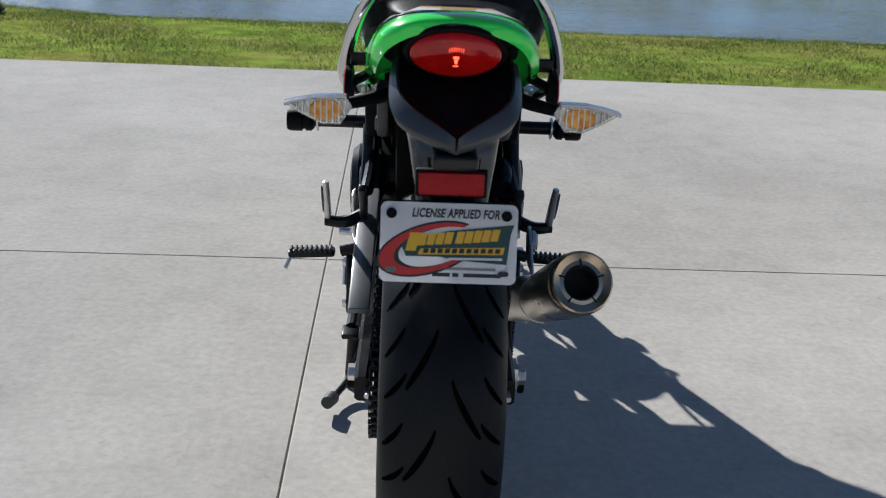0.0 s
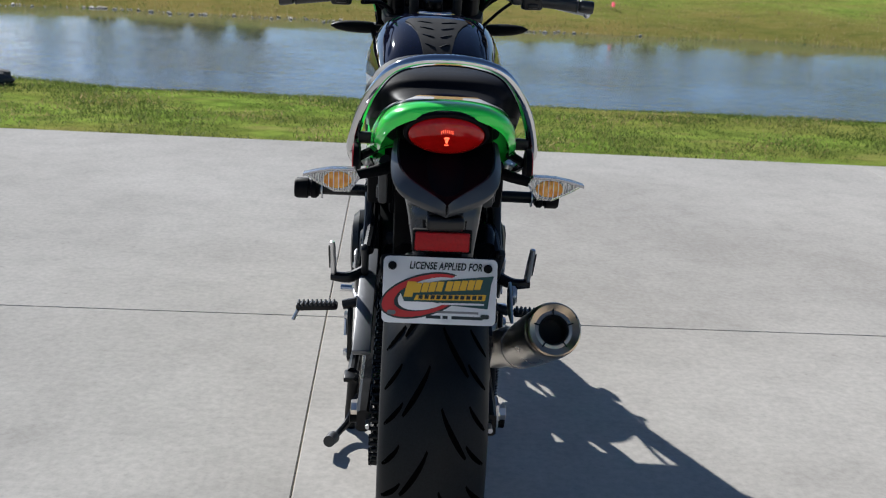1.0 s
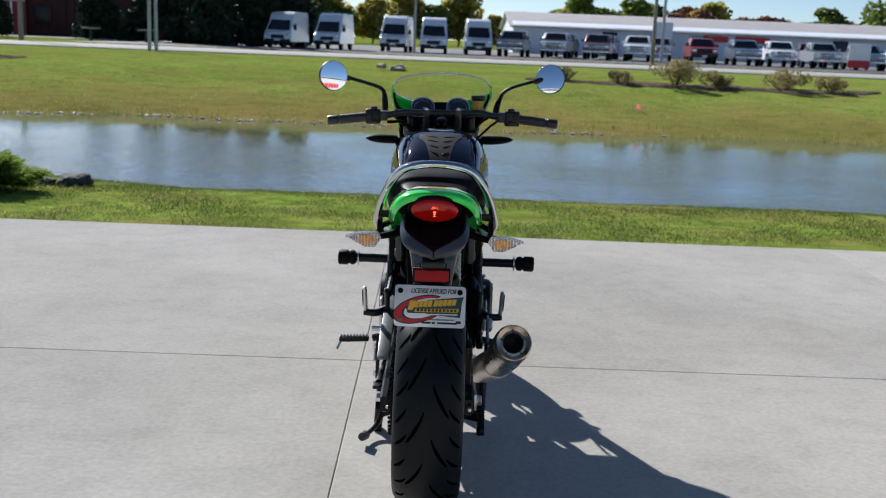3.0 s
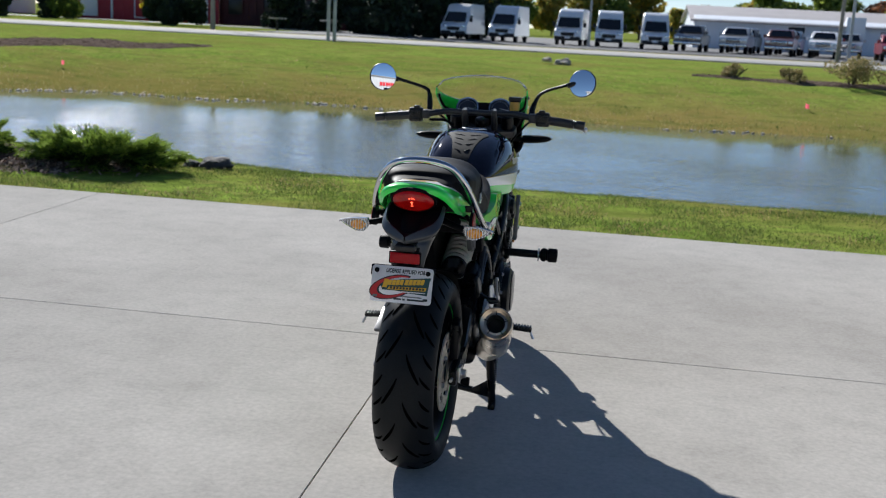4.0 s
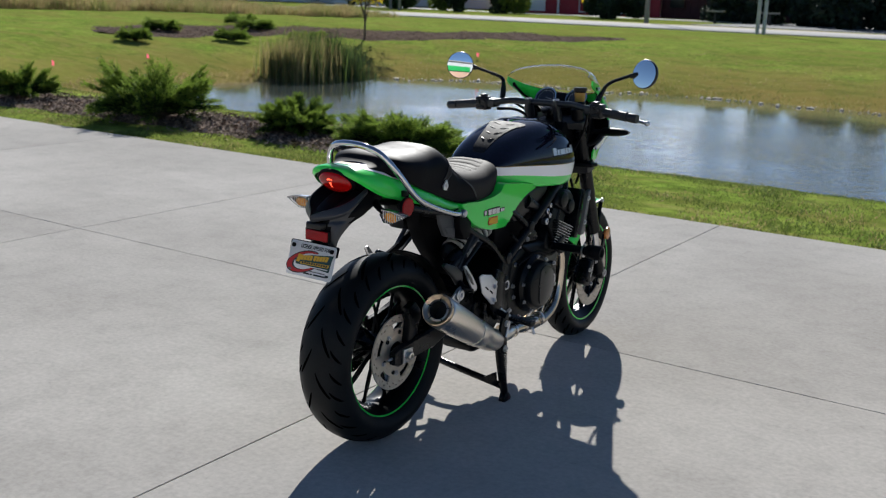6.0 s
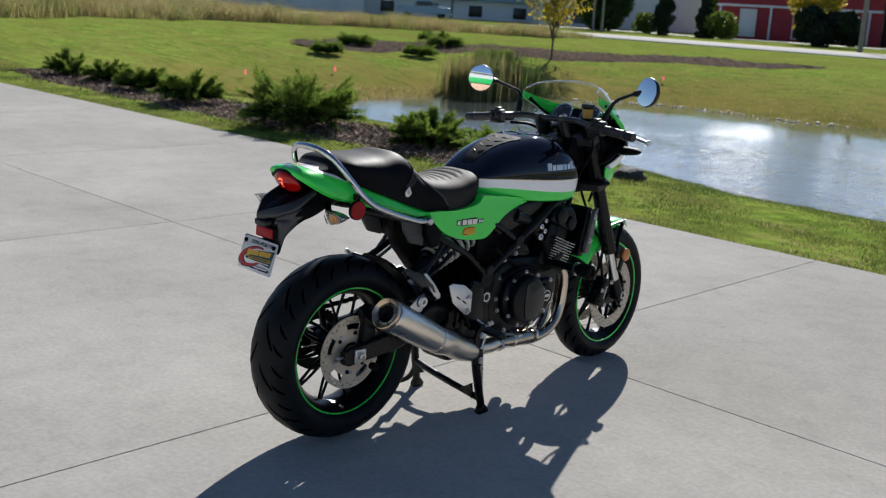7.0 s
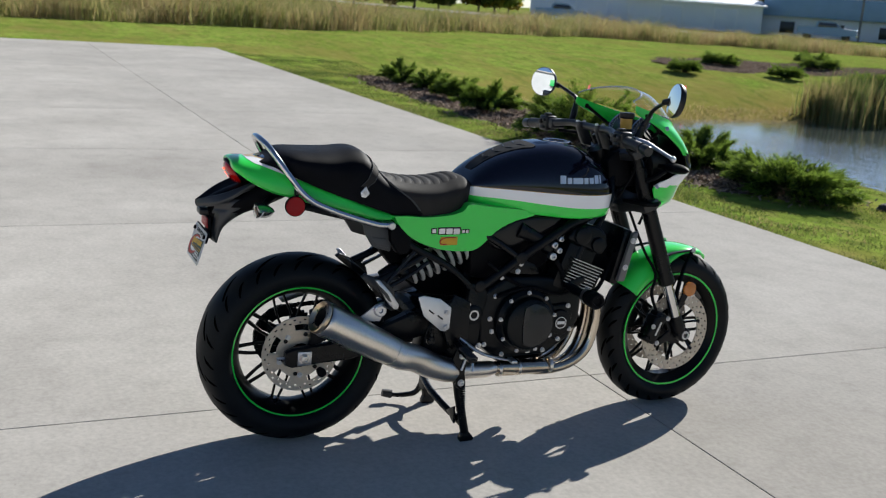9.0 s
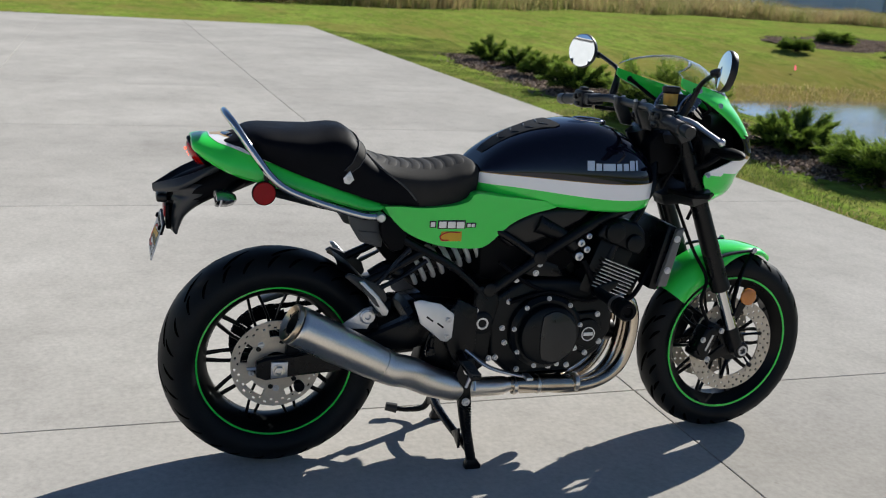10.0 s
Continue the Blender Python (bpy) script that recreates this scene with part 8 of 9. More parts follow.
def bush(name, at, wide, tall, mats, label, seed, group="", leaf=0.1, per=260):
    r = np.random.default_rng(seed)
    ob = thing(name, label, "bush", group, at=Matrix.Translation((at[0], at[1], float(ground_z(at[0], at[1])) if len(at) < 3 else at[2])))
    cs, rs = [], []
    for k in range(14):
        a, q = r.uniform(0, 6.28), r.uniform(0, 0.62) ** 0.7
        cs.append((wide / 2 * q * math.cos(a), wide / 2 * q * math.sin(a), tall * r.uniform(0.25, 0.72)))
        rs.append(min(wide, tall) * r.uniform(0.22, 0.36))
    V, F = leaf_cloud(r, cs, rs, per, leaf)
    V = [(p[0], p[1], max(p[2], 0.02)) for p in V]
    me = quads_mesh("foliage", V, F, mats)
    if isinstance(mats, (list, tuple)):
        me.polygons.foreach_set("material_index", r.integers(0, len(mats), len(F)).astype(np.int32))
    o = new("foliage", me)
    o.parent = ob
    b = B()
    for k in range(6):
        a = r.uniform(0, 6.28)
        tube(b, [(0.05 * math.cos(a), 0.05 * math.sin(a), 0), (wide * 0.15 * math.cos(a), wide * 0.15 * math.sin(a), tall * 0.3), (wide * 0.28 * math.cos(a), wide * 0.28 * math.sin(a), tall * 0.6)], [0.03, 0.02, 0.01], 5, 2)
    part("woody_stem", b, TWIG, ob)
    return ob


for k, (px_, py_, w_, h_) in enumerate(((3.95, 33.0, 1.3, 0.55), (5.7, 32.6, 1.1, 0.5), (7.5, 32.1, 1.9, 0.95), (9.0, 32.0, 1.4, 0.6), (11.2, 32.6, 2.0, 0.8), (12.9, 32.6, 1.4, 0.6))):
    bush("dry_bush", (px_, py_), w_ * 1.15, h_ * 1.0, DRYB, "dry brown-green ornamental bush on the lawn", 40 + k, "bushes along the lawn", 0.035, 900)

for k, (px_, py_, w_) in enumerate(((-23.4, 18.4, 1.0), (-25.9, 21.6, 1.25), (-22.6, 21.6, 1.1), (-24.8, 24.9, 1.4), (-28.0, 27.4, 1.2), (-21.5, 24.0, 1.3))):
    juniper("bed_shrub", (px_, py_), w_ * 1.0, 0.33, "small mounded dark green shrub in the far mulch bed", 70, 20 + k, None, "shrubs in the far bed", 0.6)

# ---- trees ----
BARK = mat("tree_bark", (0.10, 0.08, 0.06), 0.9, col2=(0.16, 0.13, 0.10), scale=12, bump=0.1, bscale=40)
YELL = [mat("leaf_yellow", (0.62, 0.44, 0.03), 0.6, per_island=0.3, leaf=0.4), mat("leaf_olive", (0.36, 0.34, 0.04), 0.6, per_island=0.3, leaf=0.4)]
GRNL = [mat("leaf_green", (0.10, 0.15, 0.025), 0.6, per_island=0.35, leaf=0.45), mat("leaf_green_light", (0.18, 0.23, 0.04), 0.6, per_island=0.35, leaf=0.45)]
AUT = [mat("leaf_autumn", (0.52, 0.39, 0.08), 0.6, per_island=0.3, leaf=0.5), mat("leaf_autumn_green", (0.27, 0.28, 0.06), 0.6, per_island=0.3, leaf=0.5)]
RUST = [mat("leaf_rust", (0.30, 0.13, 0.06), 0.6, per_island=0.35, leaf=0.4), mat("leaf_rust_dark", (0.13, 0.07, 0.04), 0.6, per_island=0.35)]
EVER = [mat("evergreen", (0.008, 0.020, 0.008), 0.7, per_island=0.4), mat("evergreen_light", (0.016, 0.034, 0.012), 0.7, per_island=0.4)]

HEDG = [mat("hedge_green", (0.030, 0.062, 0.018), 0.65, per_island=0.35, leaf=0.3), mat("hedge_green_light", (0.060, 0.100, 0.026), 0.65, per_island=0.35, leaf=0.3)]


def tree(name, at, tall, wide, mats, label, seed, group="", clear=0.3, leaf=0.1, clumps=26, per=220, cone=False, thick=0.018):
    r = np.random.default_rng(seed)
    ob = thing(name, label, "tree", group, at=Matrix.Translation(at))
    b = B()
    tube(b, [(0, 0, -0.2), (0.02 * tall * r.normal(), 0.02 * tall * r.normal(), tall * 0.45), (0.02 * tall * r.normal(), 0, tall * 0.86)], [tall * thick, tall * thick * 0.7, tall * thick * 0.25], 8, 4)
    cs, rs, limbs, near = [], [], [], thick < 0.01
    for k in range(clumps):
        a = r.uniform(0, 6.28)
        h = clear + (1 - clear) * r.uniform(0.05, 0.93)
        env = (1 - (h - clear) / (1 - clear)) ** 0.8 if cone else math.sin(math.pi * min(1, 0.12 + 0.85 * (h - clear) / (1 - clear))) ** 0.7
        q = wide / 2 * env * r.uniform(0.25, 0.85)
        c = (q * math.cos(a), q * math.sin(a), h * tall)
        cs.append(c)
        rs.append(wide * (0.09 + 0.13 * env) * r.uniform(0.7, 1.2))
        if k % 2 == 0:
            limbs.append(B())
            tube(limbs[-1] if near else b, [(0, 0, max(0.12, h - 0.2) * tall), (c[0] * 0.5, c[1] * 0.5, (h - 0.06) * tall), c], [tall * 0.007, tall * 0.004, tall * 0.002], 5, 2)
    trunk = part("trunk", b, BARK, ob)
    for q in limbs if near else ():
        part("limb", q, BARK, trunk)
    V, F = leaf_cloud(r, cs, rs, per / max(wide * 0.15, 0.2), leaf, 0.8)
    me = quads_mesh("crown", V, F, mats)
    me.polygons.foreach_set("material_index", r.integers(0, len(mats), len(F)).astype(np.int32))
    o = new("crown", me)
    o.parent = ob
    return ob


tree("young_maple", (-21.2, 26.6, -0.05), 4.6, 2.8, YELL, "young maple with thin trunk and sparse yellow leaves", 3, "", 0.27, 0.06, 44, 110, thick=0.008)
tree("yellow_tree", (-37.5, 79, 0.2), 6.5, 4.6, YELL, "yellowing tree beside a round hedge", 4, "", 0.12, 0.16, 30, 140)
bush("round_hedge", (-34.8, 75.5, 0.2), 5.6, 2.9, EVER, "large dark rounded evergreen hedge by the road", 61, "", 0.15, 1100)
bush("tall_hedge", (-58.5, 79, 0.2), 5.2, 4.4, HEDG, "tall rounded dark green hedge bush", 62, "", 0.16, 900)
bush("green_bush", (-54.4, 80, 0.2), 2.6, 2.0, GRNL, "rounded light green bush beside a conifer", 63, "", 0.14, 320)
tree("conifer", (-51.2, 78, 0.2), 4.3, 2.6, EVER, "dark cone-shaped conifer by the road", 64, "conifers by the road", 0.02, 0.13, 60, 150, True)
tree("conifer", (-47.8, 79, 0.2), 4.0, 2.2, EVER, "slim dark conifer by the road", 65, "conifers by the road", 0.02, 0.13, 60, 150, True)
bush("green_bush", (-46.0, 79, 0.2), 3.0, 2.4, GRNL, "rounded yellow-green bush beside a conifer", 66, "", 0.14, 320)
for k, (px_, py_, t_, w_) in enumerate(((-17.6, 76, 8.0, 4.4), (-15.1, 79, 9.0, 4.8), (-12.8, 84, 9.5, 4.6), (-20.5, 82, 8, 5), (-24.5, 84, 7, 5), (-29.5, 86, 6.5, 4.5))):
    tree("dark_spruce", (px_, py_, 0.2), t_, w_, EVER, "tall dense dark spruce", 70 + k, "dark spruces", 0.0, 0.22, 90, 170, True)
_protos = [tree("far_tree", (-30, 150, 0.2), 8.0, 7.0, AUT, "distant autumn tree, olive and gold", 81, "far tree line", 0.15, 0.4, 34, 120),
           tree("far_tree", (20, 152, 0.2), 9.0, 8.0, GRNL, "distant green broadleaf tree", 82, "far tree line", 0.15, 0.4, 34, 120),
           tree("far_tree", (36, 150, 0.2), 6.5, 6.0, RUST, "distant rust-coloured autumn tree", 83, "far tree line", 0.15, 0.4, 30, 120)]
_r = np.random.default_rng(5)
for k in range(74):
    a = -31 + 112 * k / 73 + _r.normal(0, 0.5)
    D = _r.uniform(150, 185)
    sc = _r.uniform(0.62, 1.05) * D / 160
    if -30 < a < -12:
        sc *= 1.25
    copy_thing(_protos[[0, 1, 0, 2, 1][int(_r.integers(0, 5))]], Matrix.Translation((0.3 - D * math.sin(radians(a)), D * math.cos(radians(a)), 0.1)) @ Matrix.Rotation(_r.uniform(0, 6), 4, "Z") @ Matrix.Diagonal((sc * 1.2, sc * 1.2, sc, 1)))

# ---- vehicles in the car park ----
VWHITE = mat("vehicle_white_paint", (0.84, 0.85, 0.87), 0.3, coat=0.6, col2=(0.80, 0.81, 0.84), scale=2)
VSILV = mat("vehicle_silver_paint", (0.42, 0.44, 0.46), 0.3, 0.5, coat=0.6)
VGREY = mat("vehicle_grey_paint", (0.10, 0.105, 0.11), 0.3, 0.4, coat=0.6)
VRED = mat("vehicle_red_paint", (0.28, 0.02, 0.025), 0.3, 0.2, coat=0.8)
VMAROON = mat("vehicle_maroon_paint", (0.16, 0.07, 0.06), 0.3, 0.3, coat=0.8)
VBLUE = mat("vehicle_blue_grey_paint", (0.16, 0.22, 0.28), 0.3, 0.4, coat=0.8)
VGLASS = mat("vehicle_glass", (0.010, 0.012, 0.015), 0.06, coat=0.4)
VTRIM = mat("vehicle_black_trim", (0.014, 0.014, 0.015), 0.5)
VLAMP = mat("vehicle_lamp", (0.8, 0.82, 0.85), 0.1, 0.6)


def car_wheel(parent, x, y, r, w):
    o = part("wheel", lathe(B(), [(-w / 2, r * 0.62), (-w / 2, r * 0.92), (-w * 0.36, r), (w * 0.36, r), (w / 2, r * 0.92), (w / 2, r * 0.62)], (x, y, r), "x", 24), RUBBER, parent)
    s = 1 if x > 0 else -1
    part("rim", lathe(B(), [(-w * 0.3, r * 0.6), (w * 0.46, r * 0.62), (w * 0.42, r * 0.5), (w * 0.3, r * 0.15), (w * 0.36, 0.001)], (x, y, r), (s, 0, 0), 20), ALU, o)


def shell(profile, w_low, w_high, z_split):
    """A body from its side outline (y, z), narrowing above z_split."""
    b = B()
    n = len(profile)
    ring = []
    for f in (-1, -0.97, 0.97, 1):
        row = []
        for y, z in profile:
            t = smooth01((z - z_split) / 1.2)
            w = w_low + (w_high - w_low) * float(t)
            ins = 0.05 if abs(f) == 1 else 0.0
            cy = sum(p[0] for p in profile) / n
            row.append((math.copysign(w, f) if abs(f) == 1 else f * w * 0.985, y + (cy - y) * ins * 0.25, z - (0.03 if abs(f) == 1 and z > z_split else 0)))
        ring.append(row)
    loft(b, ring)
    return b


def van(paint, label, group):
    """A high-roofed panel van, nose towards -y."""
    v = thing("panel_van", label, "van", group)
    prof = [(-2.75, 0.45), (-2.78, 0.75), (-2.70, 1.05), (-2.45, 1.20), (-1.75, 1.95), (-1.45, 2.40), (-1.10, 2.62), (-0.6, 2.70), (2.6, 2.70), (2.75, 2.55), (2.8, 0.45)]
    part("body", shell(prof, 1.02, 0.90, 1.1), paint, v, "", 0.5)
    b = B()
    loft(b, [[(-0.84, -2.42, 1.28), (0.84, -2.42, 1.28)], [(-0.80, -2.07, 1.64), (0.80, -2.07, 1.64)], [(-0.74, -1.76, 2.02), (0.74, -1.76, 2.02)]], closed=False, caps=False)
    b.transform(Matrix.Translation((0, -0.05, 0.035)))
    part("windscreen", b, VGLASS, v, "dark windscreen")
    b = B()
    box(b, (0, -2.77, 0.82), (1.0, 0.08, 0.26), 0.03)
    box(b, (0, -2.76, 0.50), (1.95, 0.16, 0.30), 0.06)
    g = part("grille", b, VTRIM, v)
    for s in (-1, 1):
        b = B()
        box(b, (s * 0.76, -2.64, 0.98), (0.34, 0.2, 0.26), 0.07, Matrix.Rotation(s * 0.35, 4, "Z"), 3)
        part("headlight", b, VLAMP, v, "bright headlight")
        b = B()
        box(b, (s * 1.16, -1.95, 1.52), (0.20, 0.14, 0.34), 0.05)
        part("door_mirror", b, VTRIM, v)
        b = B()
        prism(b, [(-1.95, 1.35), (-1.70, 1.85), (-0.95, 1.88), (-0.95, 1.32)], s * 0.985, s * 1.0, 0.005)
        part("side_window", b, VGLASS, v)
        for y in (-1.75, 1.65):
            car_wheel(v, s * 0.88, y, 0.36, 0.24)
    b = B()
    box(b, (0, -2.86, 0.58), (0.42, 0.02, 0.14), 0.01)
    part("front_plate", b, VWHITE, v)
    return v


def pickup(paint, label, group, chrome=True, bar=False):
    """A crew-cab pickup truck, nose towards -y."""
    v = thing("pickup_truck", label, "truck", group)
    prof = [(-2.85, 0.62), (-2.90, 0.85), (-2.86, 1.14), (-2.70, 1.22), (-1.45, 1.30), (-0.82, 1.84), (-0.45, 1.93), (0.85, 1.92), (1.05, 1.80), (1.15, 1.32), (2.85, 1.30), (2.88, 0.62), (1.0, 0.5), (-1.2, 0.5)]
    part("body", shell(prof, 1.0, 0.72, 1.28), paint, v, "", 0.5)
    b = B()
    loft(b, [[(-0.82, -1.40, 1.37), (0.82, -1.40, 1.37)], [(-0.74, -1.10, 1.62), (0.74, -1.10, 1.62)], [(-0.66, -0.86, 1.83), (0.66, -0.86, 1.83)]], closed=False, caps=False)
    b.transform(Matrix.Translation((0, -0.06, 0.03)))
    part("windscreen", b, VGLASS, v, "dark windscreen")
    b = B()
    box(b, (0, -2.90, 0.98), (1.10, 0.08, 0.36), 0.04)
    g = part("grille", b, CHROME if chrome else VTRIM, v, "chrome grille" if chrome else "black grille")
    b = B()
    for k in range(3):
        box(b, (0, -2.945, 0.88 + 0.10 * k), (0.98, 0.02, 0.05), 0.008)
    part("grille_slot", b, VTRIM, g)
    b = B()
    box(b, (0, -2.95, 0.62), (1.98, 0.2, 0.24), 0.06, None, 3)
    bump_ = part("bumper", b, CHROME if chrome else VTRIM, v)
    b = B()
    box(b, (0, -3.06, 0.60), (0.40, 0.02, 0.13), 0.008)
    part("front_plate", b, VWHITE, v)
    for s in (-1, 1):
        b = B()
        box(b, (s * 0.78, -2.80, 1.0), (0.36, 0.22, 0.24), 0.06, None, 3)
        part("headlight", b, VLAMP, v, "bright headlight")
        b = B()
        box(b, (s * 1.14, -1.15, 1.42), (0.22, 0.12, 0.24), 0.05)
        part("door_mirror", b, paint, v)
        b = B()
        prism(b, [(-1.15, 1.34), (-0.75, 1.76), (0.80, 1.76), (0.95, 1.34)], s * 0.94, s * 0.965, 0.005)
        part("side_window", b, VGLASS, v)
        for y in (-1.9, 1.85):
            car_wheel(v, s * 0.86, y, 0.42, 0.27)
    if bar:
        b = B()
        for s in (-1, 1):
            tube(b, [(s * 0.8, 1.3, 1.3), (s * 0.78, 1.25, 2.05)], 0.035, 8, smooth=False)
        tube(b, [(-0.8, 1.25, 2.05), (0.8, 1.25, 2.05)], 0.035, 8, smooth=False)
        part("roof_bar", b, VTRIM, v)
    return v


def park(proto, x, y, turn, first=False):
    m = Matrix.Translation((x, y, 0.24)) @ Matrix.Rotation(radians(turn), 4, "Z")
    if first:
        proto.matrix_world = m
        return proto
    return copy_thing(proto, m)


_v = van(VWHITE, "white high-roofed panel van parked facing the road", "vans in the car park")
park(_v, -12.6, 79.4, -7, True)
for x_, tn in ((-8.95, -6), (-4.1, -4), (-1.25, 0), (2.1, 1)):
    park(_v, x_, 79.4 + 0.2 * (x_ > -3), tn)
_kinds = [("silver", VSILV, True), ("white", VWHITE, True), ("maroon", VMAROON, True), ("grey", VGREY, True), ("red", VRED, False), ("blue-grey", VBLUE, True)]
_tr = [pickup(p, n_ + " pickup truck parked facing the road", "pickup trucks in the car park", c_, n_ == "red") for n_, p, c_ in _kinds]
_placed = set()
for x_, k in ((4.95, 3), (8.3, 0), (11.45, 2), (14.6, 1), (19.4, 4), (22.6, 5), (25.4, 1), (28.6, 0), (32.0, 5), (35.0, 1), (38.0, 3)):
    o = park(_tr[k], x_, 79.6 + 0.3 * math.sin(x_), -9 + 3 * math.sin(2 * x_), k not in _placed)
    _placed.add(k)
for x_, k in ((9.7, 3), (13.2, 5), (16.2, 4), (17.8, 0), (21.2, 3), (30.4, 2)):
    park(_tr[k], x_, 87.5, -12)

for az, dist, k in ((47.0, 116, 5), (39.0, 108, 3), (60.5, 118, 5)):
    copy_thing(_tr[k], Matrix.Translation((3.0 - dist * math.sin(radians(az)), -1.5 + dist * math.cos(radians(az)), 0.2)) @ Matrix.Rotation(radians(az + 90), 4, "Z"))

# ---- buildings ----
BWALL = mat("metal_siding_pale", (0.66, 0.70, 0.76), 0.5, 0.0, col2=(0.70, 0.73, 0.78), scale=0.4)
BWHITE = mat("white_siding", (0.82, 0.83, 0.84), 0.55, col2=(0.78, 0.79, 0.80), scale=0.5)
BROOF = mat("metal_roof_taupe", (0.36, 0.33, 0.32), 0.5, 0.1, col2=(0.42, 0.39, 0.37), scale=0.5)
BROOFW = mat("metal_roof_white", (0.74, 0.75, 0.76), 0.5, 0.0, col2=(0.68, 0.69, 0.70), scale=0.5)
BRED = mat("barn_red_siding", (0.42, 0.035, 0.05), 0.6, col2=(0.34, 0.03, 0.042), scale=0.7)
BDRED = mat("dark_maroon_siding", (0.05, 0.008, 0.011), 0.6, col2=(0.07, 0.011, 0.014), scale=0.7)
# blue paled so that the colour carries the haze of distance
BBLUE = mat("hazed_blue_fascia", (0.27, 0.40, 0.55), 0.5, col2=(0.23, 0.35, 0.49), scale=0.5)
BDARK = mat("dark_opening", (0.012, 0.013, 0.015), 0.3)
# grey raised towards white to paint in haze on the far walls
BGREY = mat("grey_siding", (0.70, 0.73, 0.78), 0.55, col2=(0.74, 0.77, 0.81), scale=0.5)
SIGNR = mat("sign_red", (0.55, 0.03, 0.04), 0.5)


def hall(name, label, w, d, h, rise, wall_m, roof_m, at, ribs=0, category="building"):
    """A long shed: front on the local -y side, gabled roof along x."""
    o = thing(name, label, category, at=at)
    b = B()
    prism(b, [(0, 0), (d, 0), (d, h), (d / 2, h + rise), (0, h)], -w / 2, w / 2, 0.03, seg=1)
    wall = part("wall", b, wall_m, o)
    b = B()
    loft(b, [[(sx_ * (w / 2 + 0.4), -0.5, h - 0.12), (sx_ * (w / 2 + 0.4), d / 2, h + rise + 0.12), (sx_ * (w / 2 + 0.4), d + 0.5, h - 0.12), (sx_ * (w / 2 + 0.4), d + 0.5, h - 0.28), (sx_ * (w / 2 + 0.4), d / 2, h + rise - 0.02), (sx_ * (w / 2 + 0.4), -0.5, h - 0.28)] for sx_ in (-1, 1)])
    part("roof", b, roof_m, o)
    if ribs:
        b = B()
        for k in range(int(w / ribs)):
            box(b, (-w / 2 + ribs * (k + 0.5), -0.03, h / 2), (ribs * 0.3, 0.05, h - 0.3), 0)
        part("siding_rib", b, wall_m, wall)
    return o


def opening(o, x, z, w, h, material, name="window", y=-0.06, frame_m=None):
    b = B()
    box(b, (x, y - 0.01, z), (w, 0.06, h), 0.01)
    p = part(name, b, material, o)
    b = B()
    for dx, dz, sw, sh in ((0, h / 2 + 0.05, w + 0.2, 0.1), (0, -h / 2 - 0.05, w + 0.2, 0.1), (-w / 2 - 0.05, 0, 0.1, h), (w / 2 + 0.05, 0, 0.1, h)):
        box(b, (x + dx, y - 0.03, z + dz), (sw, 0.12, sh), 0.01)
    part("frame", b, frame_m or BWHITE, p)
    return p


h1 = hall("showroom_hall", "long pale metal building behind the parked trucks", 120, 24, 2.9, 1.5, BWALL, BROOF, Matrix.Translation((66.5, 108, 0.24)), 1.5)
for k in range(9):
    opening(h1, -50 + 12.0 * k, 1.35, 3.6 if k % 2 else 1.6, 2.3, BGREY if k % 2 else BDARK, "roller_door" if k % 2 else "window")
b = B()
box(b, (-39.0, -0.25, 2.2), (2.6, 0.1, 0.6), 0.02)
box(b, (-35.2, -0.25, 2.2), (3.6, 0.1, 0.6), 0.02)
part("sign_board", b, SIGNR, h1, "red sign bars")
b = B()
box(b, (-44.5, -0.4, 2.6), (1.8, 0.6, 2.2), 0.05)
part("porch_gable", b, BWHITE, h1)
h2 = hall("red_barn", "dark red building with white door surrounds", 15, 12, 4.6, 1.6, BRED, BROOF, Matrix.Translation((-46, 92, 0.24)) @ Matrix.Rotation(radians(18), 4, "Z"), 0.8)
b = B()
box(b, (0, -0.12, 3.1), (15.1, 0.22, 0.22), 0.02)
part("eave_trim", b, BWHITE, h2, "white trim board")
for x_ in (-7.2, -2.4, 6.4):
    part("porch_post", box(B(), (x_, -0.10, 1.55), (0.2, 0.18, 3.0), 0.01), BWHITE, h2)
opening(h2, 2.5, 1.6, 5.5, 2.6, BRED, "barn_door")
opening(h2, -4.5, 1.5, 1.4, 2.4, BWHITE, "door")
h2b = hall("red_house", "long dark red building behind trees", 21.6, 12, 4.4, 2.0, BDRED, BROOF, Matrix.Translation((-28.2, 95, 0.24)), 0.8)
for k in range(6):
    opening(h2b, -9.2 + 3.6 * k, 1.8, 1.4, 1.6, BDARK, frame_m=BDRED)


def facing(az, dist, z=0.24):
    return Matrix.Translation((3.0 - dist * math.sin(radians(az)), -1.5 + dist * math.cos(radians(az)), z)) @ Matrix.Rotation(radians(az), 4, "Z")


h3 = hall("blue_shop", "low commercial building with a blue fascia and white front", 22.5, 14, 5.0, 0.5, BWHITE, BROOFW, facing(45.2, 128))
b = B()
box(b, (0, -0.5, 3.3), (22.4, 0.9, 2.2), 0.05)
part("fascia", b, BBLUE, h3, "blue fascia")
for k in range(4):
    opening(h3, -8.4 + 5.3 * k, 1.0, 1.6, 1.3, BDARK)
b = B()
box(b, (5.5, -0.98, 3.15), (5.5, 0.04, 0.35), 0.01)
part("sign_board", b, BWHITE, h3, "pale sign bar")
h4 = hall("grey_warehouse", "low grey warehouse behind the meadow", 26, 16, 3.2, 0.5, BGREY, BROOFW, facing(56.2, 124), 1.6)
for k in range(4):
    opening(h4, -9 + 6 * k, 1.4, 2.4, 2.2, BWALL, "roller_door")
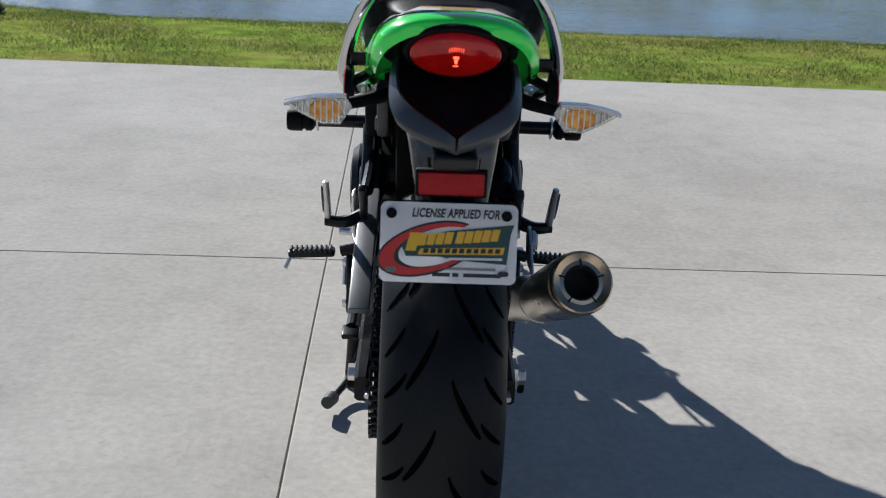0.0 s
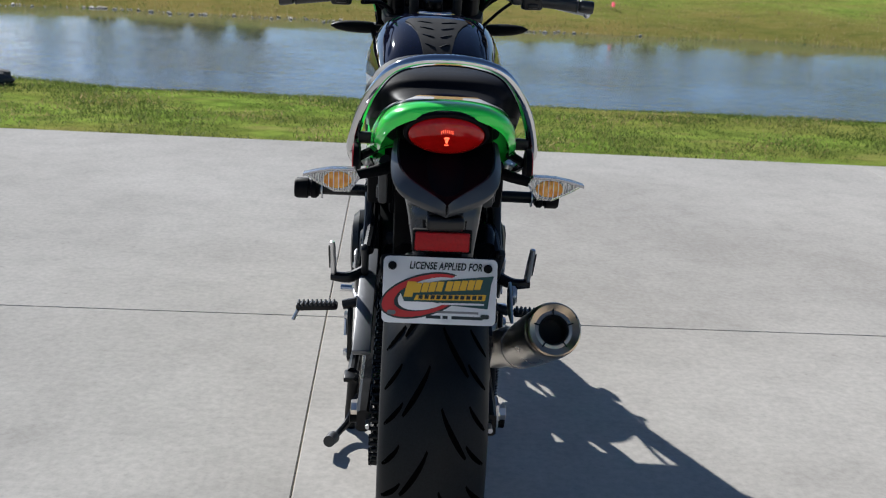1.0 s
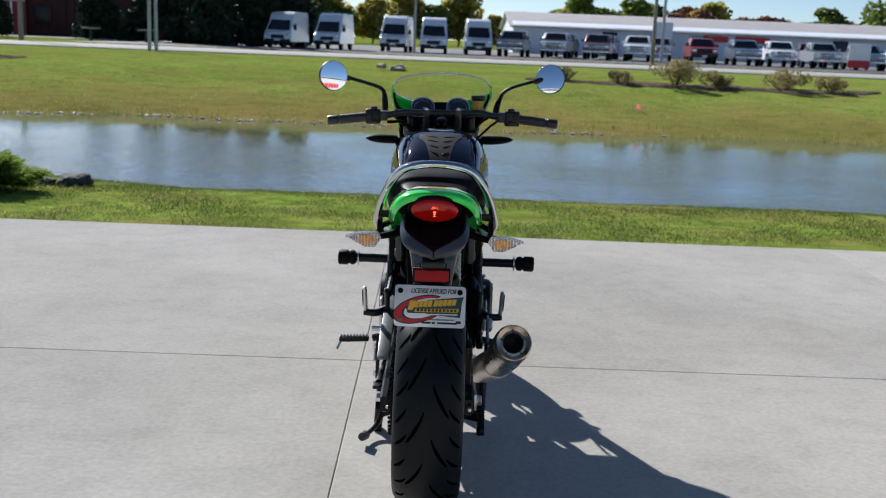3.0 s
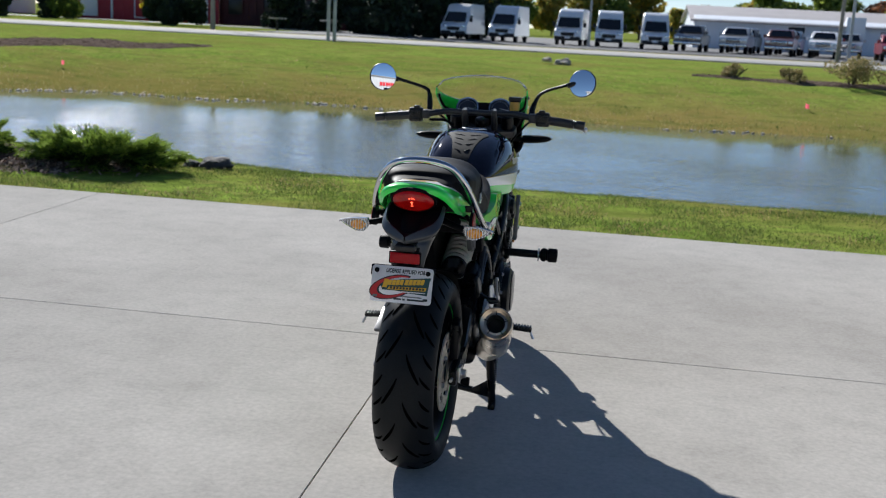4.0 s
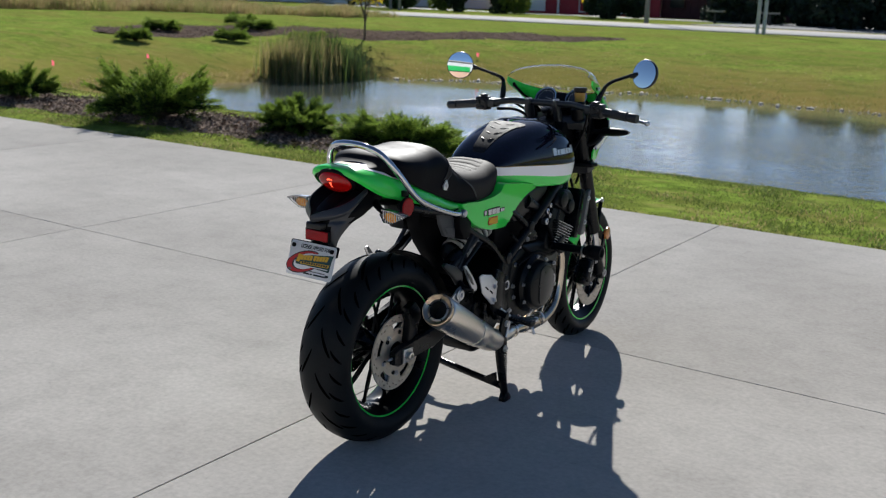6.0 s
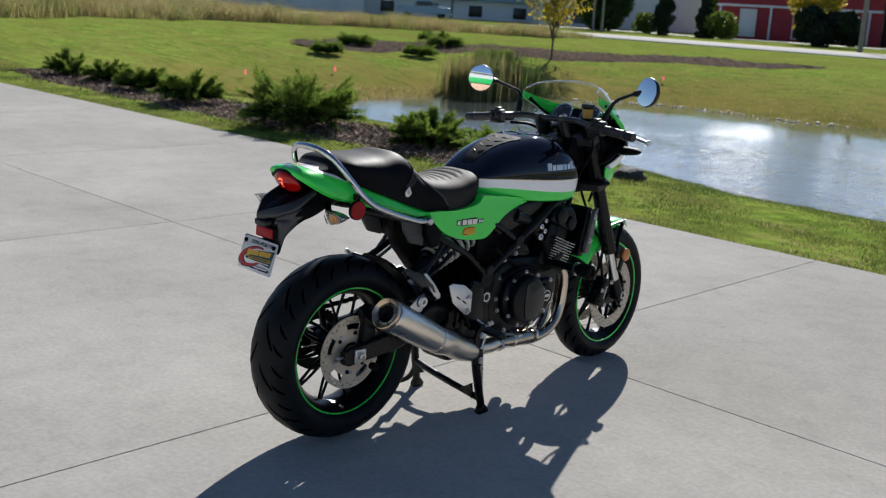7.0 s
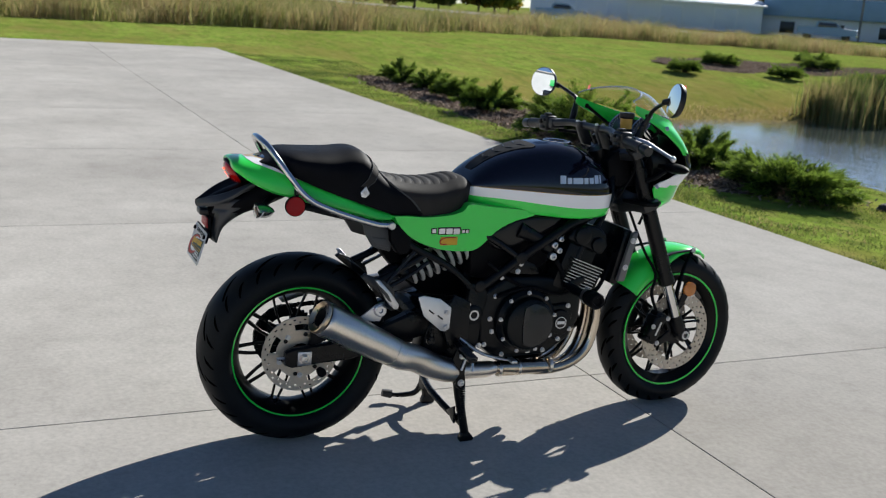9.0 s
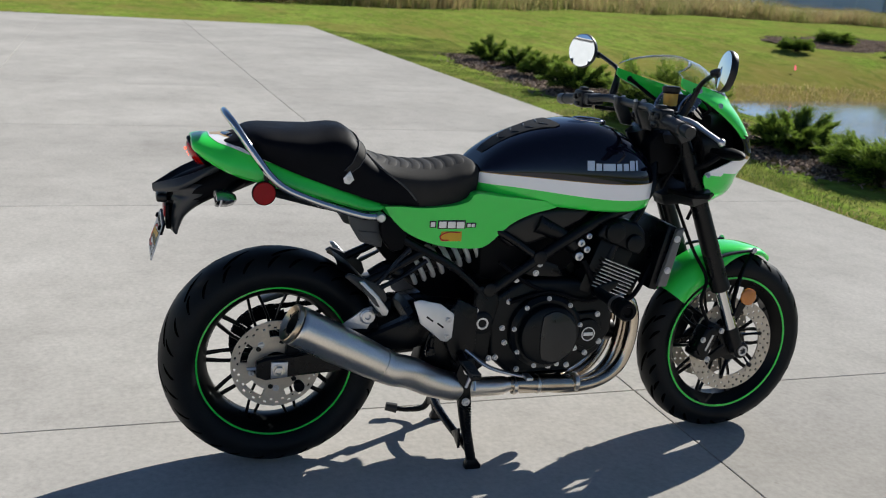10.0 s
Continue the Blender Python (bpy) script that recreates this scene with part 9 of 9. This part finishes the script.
h5 = hall("white_hall", "white metal hall across the road", 18, 14, 5.2, 1.0, BWHITE, BROOFW, facing(36.6, 122), 1.5)
for k in range(3):
    opening(h5, -5 + 5 * k, 1.7, 3, 3, BGREY, "roller_door")
# light pavement strip in front of the red buildings
b = B()
box(b, (-42, 84.5, 0.17), (60, 3.0, 0.16), 0.02)
solid("driveway", b, mat("pale_concrete_drive", (0.45, 0.44, 0.42), 0.8, col2=(0.5, 0.49, 0.47), scale=0.6), "pale concrete driveway across the road", "driveway", kind="structure")

# ---- poles and signs ----
POLE = mat("weathered_pole", (0.20, 0.19, 0.175), 0.8, col2=(0.26, 0.25, 0.23), scale=3)
GALV = mat("galvanised_steel", (0.36, 0.37, 0.38), 0.5, 0.6, col2=(0.42, 0.43, 0.44), scale=3)


def pole(x_, y_, h_, r_, material, label, arms=0, group="poles along the road"):
    p = thing("utility_pole", label, "pole", group, at=Matrix.Translation((x_, y_, 0.1)))
    part("shaft", tube(B(), [(0, 0, 0), (0, 0, h_)], [r_, r_ * 0.7], 12, smooth=False), material, p)
    for k in range(arms):
        b = B()
        box(b, (0, -r_ * 1.2, h_ - 0.6 - 0.9 * k), (2.2, 0.1, 0.12), 0.02)
        part("crossarm", b, material, p)
    return p


pole(-14.95, 50.0, 7.5, 0.10, GALV, "grey steel post beside the road", 0, "twin posts")
pole(-14.62, 50.0, 7.5, 0.10, GALV, "grey steel post beside the road", 0, "twin posts")
pole(-27.2, 64.5, 9.5, 0.17, POLE, "tall weathered wooden pole by the road", 1)
pole(12.9, 64.8, 9.0, 0.13, POLE, "tall weathered wooden pole by the car park", 1)
pole(14.9, 72.0, 9.0, 0.12, GALV, "tall grey lamp pole in the car park", 0)
pole(-53.5, 72.0, 9.0, 0.13, POLE, "tall weathered wooden pole by the road", 1)
pole(-56.0, 74.0, 9.0, 0.13, POLE, "tall weathered wooden pole by the road", 0)
pole(-86.0, 86.0, 9.0, 0.15, POLE, "tall weathered wooden pole by a shop", 0)
pole(-2.6, 74.5, 5.0, 0.10, GALV, "grey lamp pole between parked vans", 0)
for x_, y_ in ((-27.0, 77.0), (-22.8, 77.0)):
    s_ = thing("yard_table", "small flat-topped park grill stand on the lawn", "stand", "stands by the drive", at=Matrix.Translation((x_, y_, 0.2)))
    part("post", tube(B(), [(0, 0, 0), (0, 0, 0.85)], 0.12, 8, smooth=False), BDARK, s_)
    b = B()
    box(b, (0, 0, 0.92), (1.3, 0.7, 0.12), 0.02)
    part("top", b, POLE, s_)
sg = thing("roadside_sign", "small red and white sign on two posts by the road", "sign", at=Matrix.Translation((28.0, 70, 0.2)))
for s in (-1, 1):
    part("post", tube(B(), [(s * 0.5, 0, 0), (s * 0.5, 0, 1.0)], 0.05, 8, smooth=False), GALV, sg)
b = B()
box(b, (0, -0.06, 1.35), (1.5, 0.08, 1.1), 0.02)
part("white_panel", b, VWHITE, sg)
b = B()
box(b, (0, -0.07, 0.55), (1.5, 0.08, 0.5), 0.02)
part("red_panel", b, SIGNR, sg)

# ---- dealership behind the camera, seen only in the mirrors and as bounced light ----
RIB = mat("white_ribbed_metal", (0.48, 0.49, 0.50), 0.45, col2=(0.44, 0.45, 0.46), scale=0.6)
dl = hall("dealership", "white ribbed metal dealership with red letters and green fascia", 64, 18, 6.6, 0.5, RIB, BROOF, Matrix.Translation((18, -27, 0.02)) @ Matrix.Rotation(radians(180), 4, "Z"), 0.45)
for k in range(7):
    part("sign_letter", box(B(), (-16.5 + 1.8 * k, -0.2, 3.4), (1.35, 0.2, 1.5), 0.03), SIGNR, dl, "red sign letter block")
b = B()
box(b, (9.5, -0.3, 1.45), (12.0, 0.5, 2.9), 0.03)
part("entrance_wall", b, mat("tan_block", (0.50, 0.33, 0.24), 0.8, col2=(0.44, 0.29, 0.21), scale=1.2), dl, "tan block entrance wall")
b = B()
box(b, (11.0, -0.45, 3.9), (15.4, 0.8, 1.6), 0.04)
part("entrance_fascia", b, mat("green_fascia", (0.03, 0.36, 0.09), 0.45, col2=(0.025, 0.31, 0.075), scale=0.8), dl, "green fascia over the entrance")
for x_ in (-26, -9, 0, 19, 27):
    opening(dl, x_, 1.0, 3.4, 1.9, VGLASS, "shop_window", frame_m=BGREY)
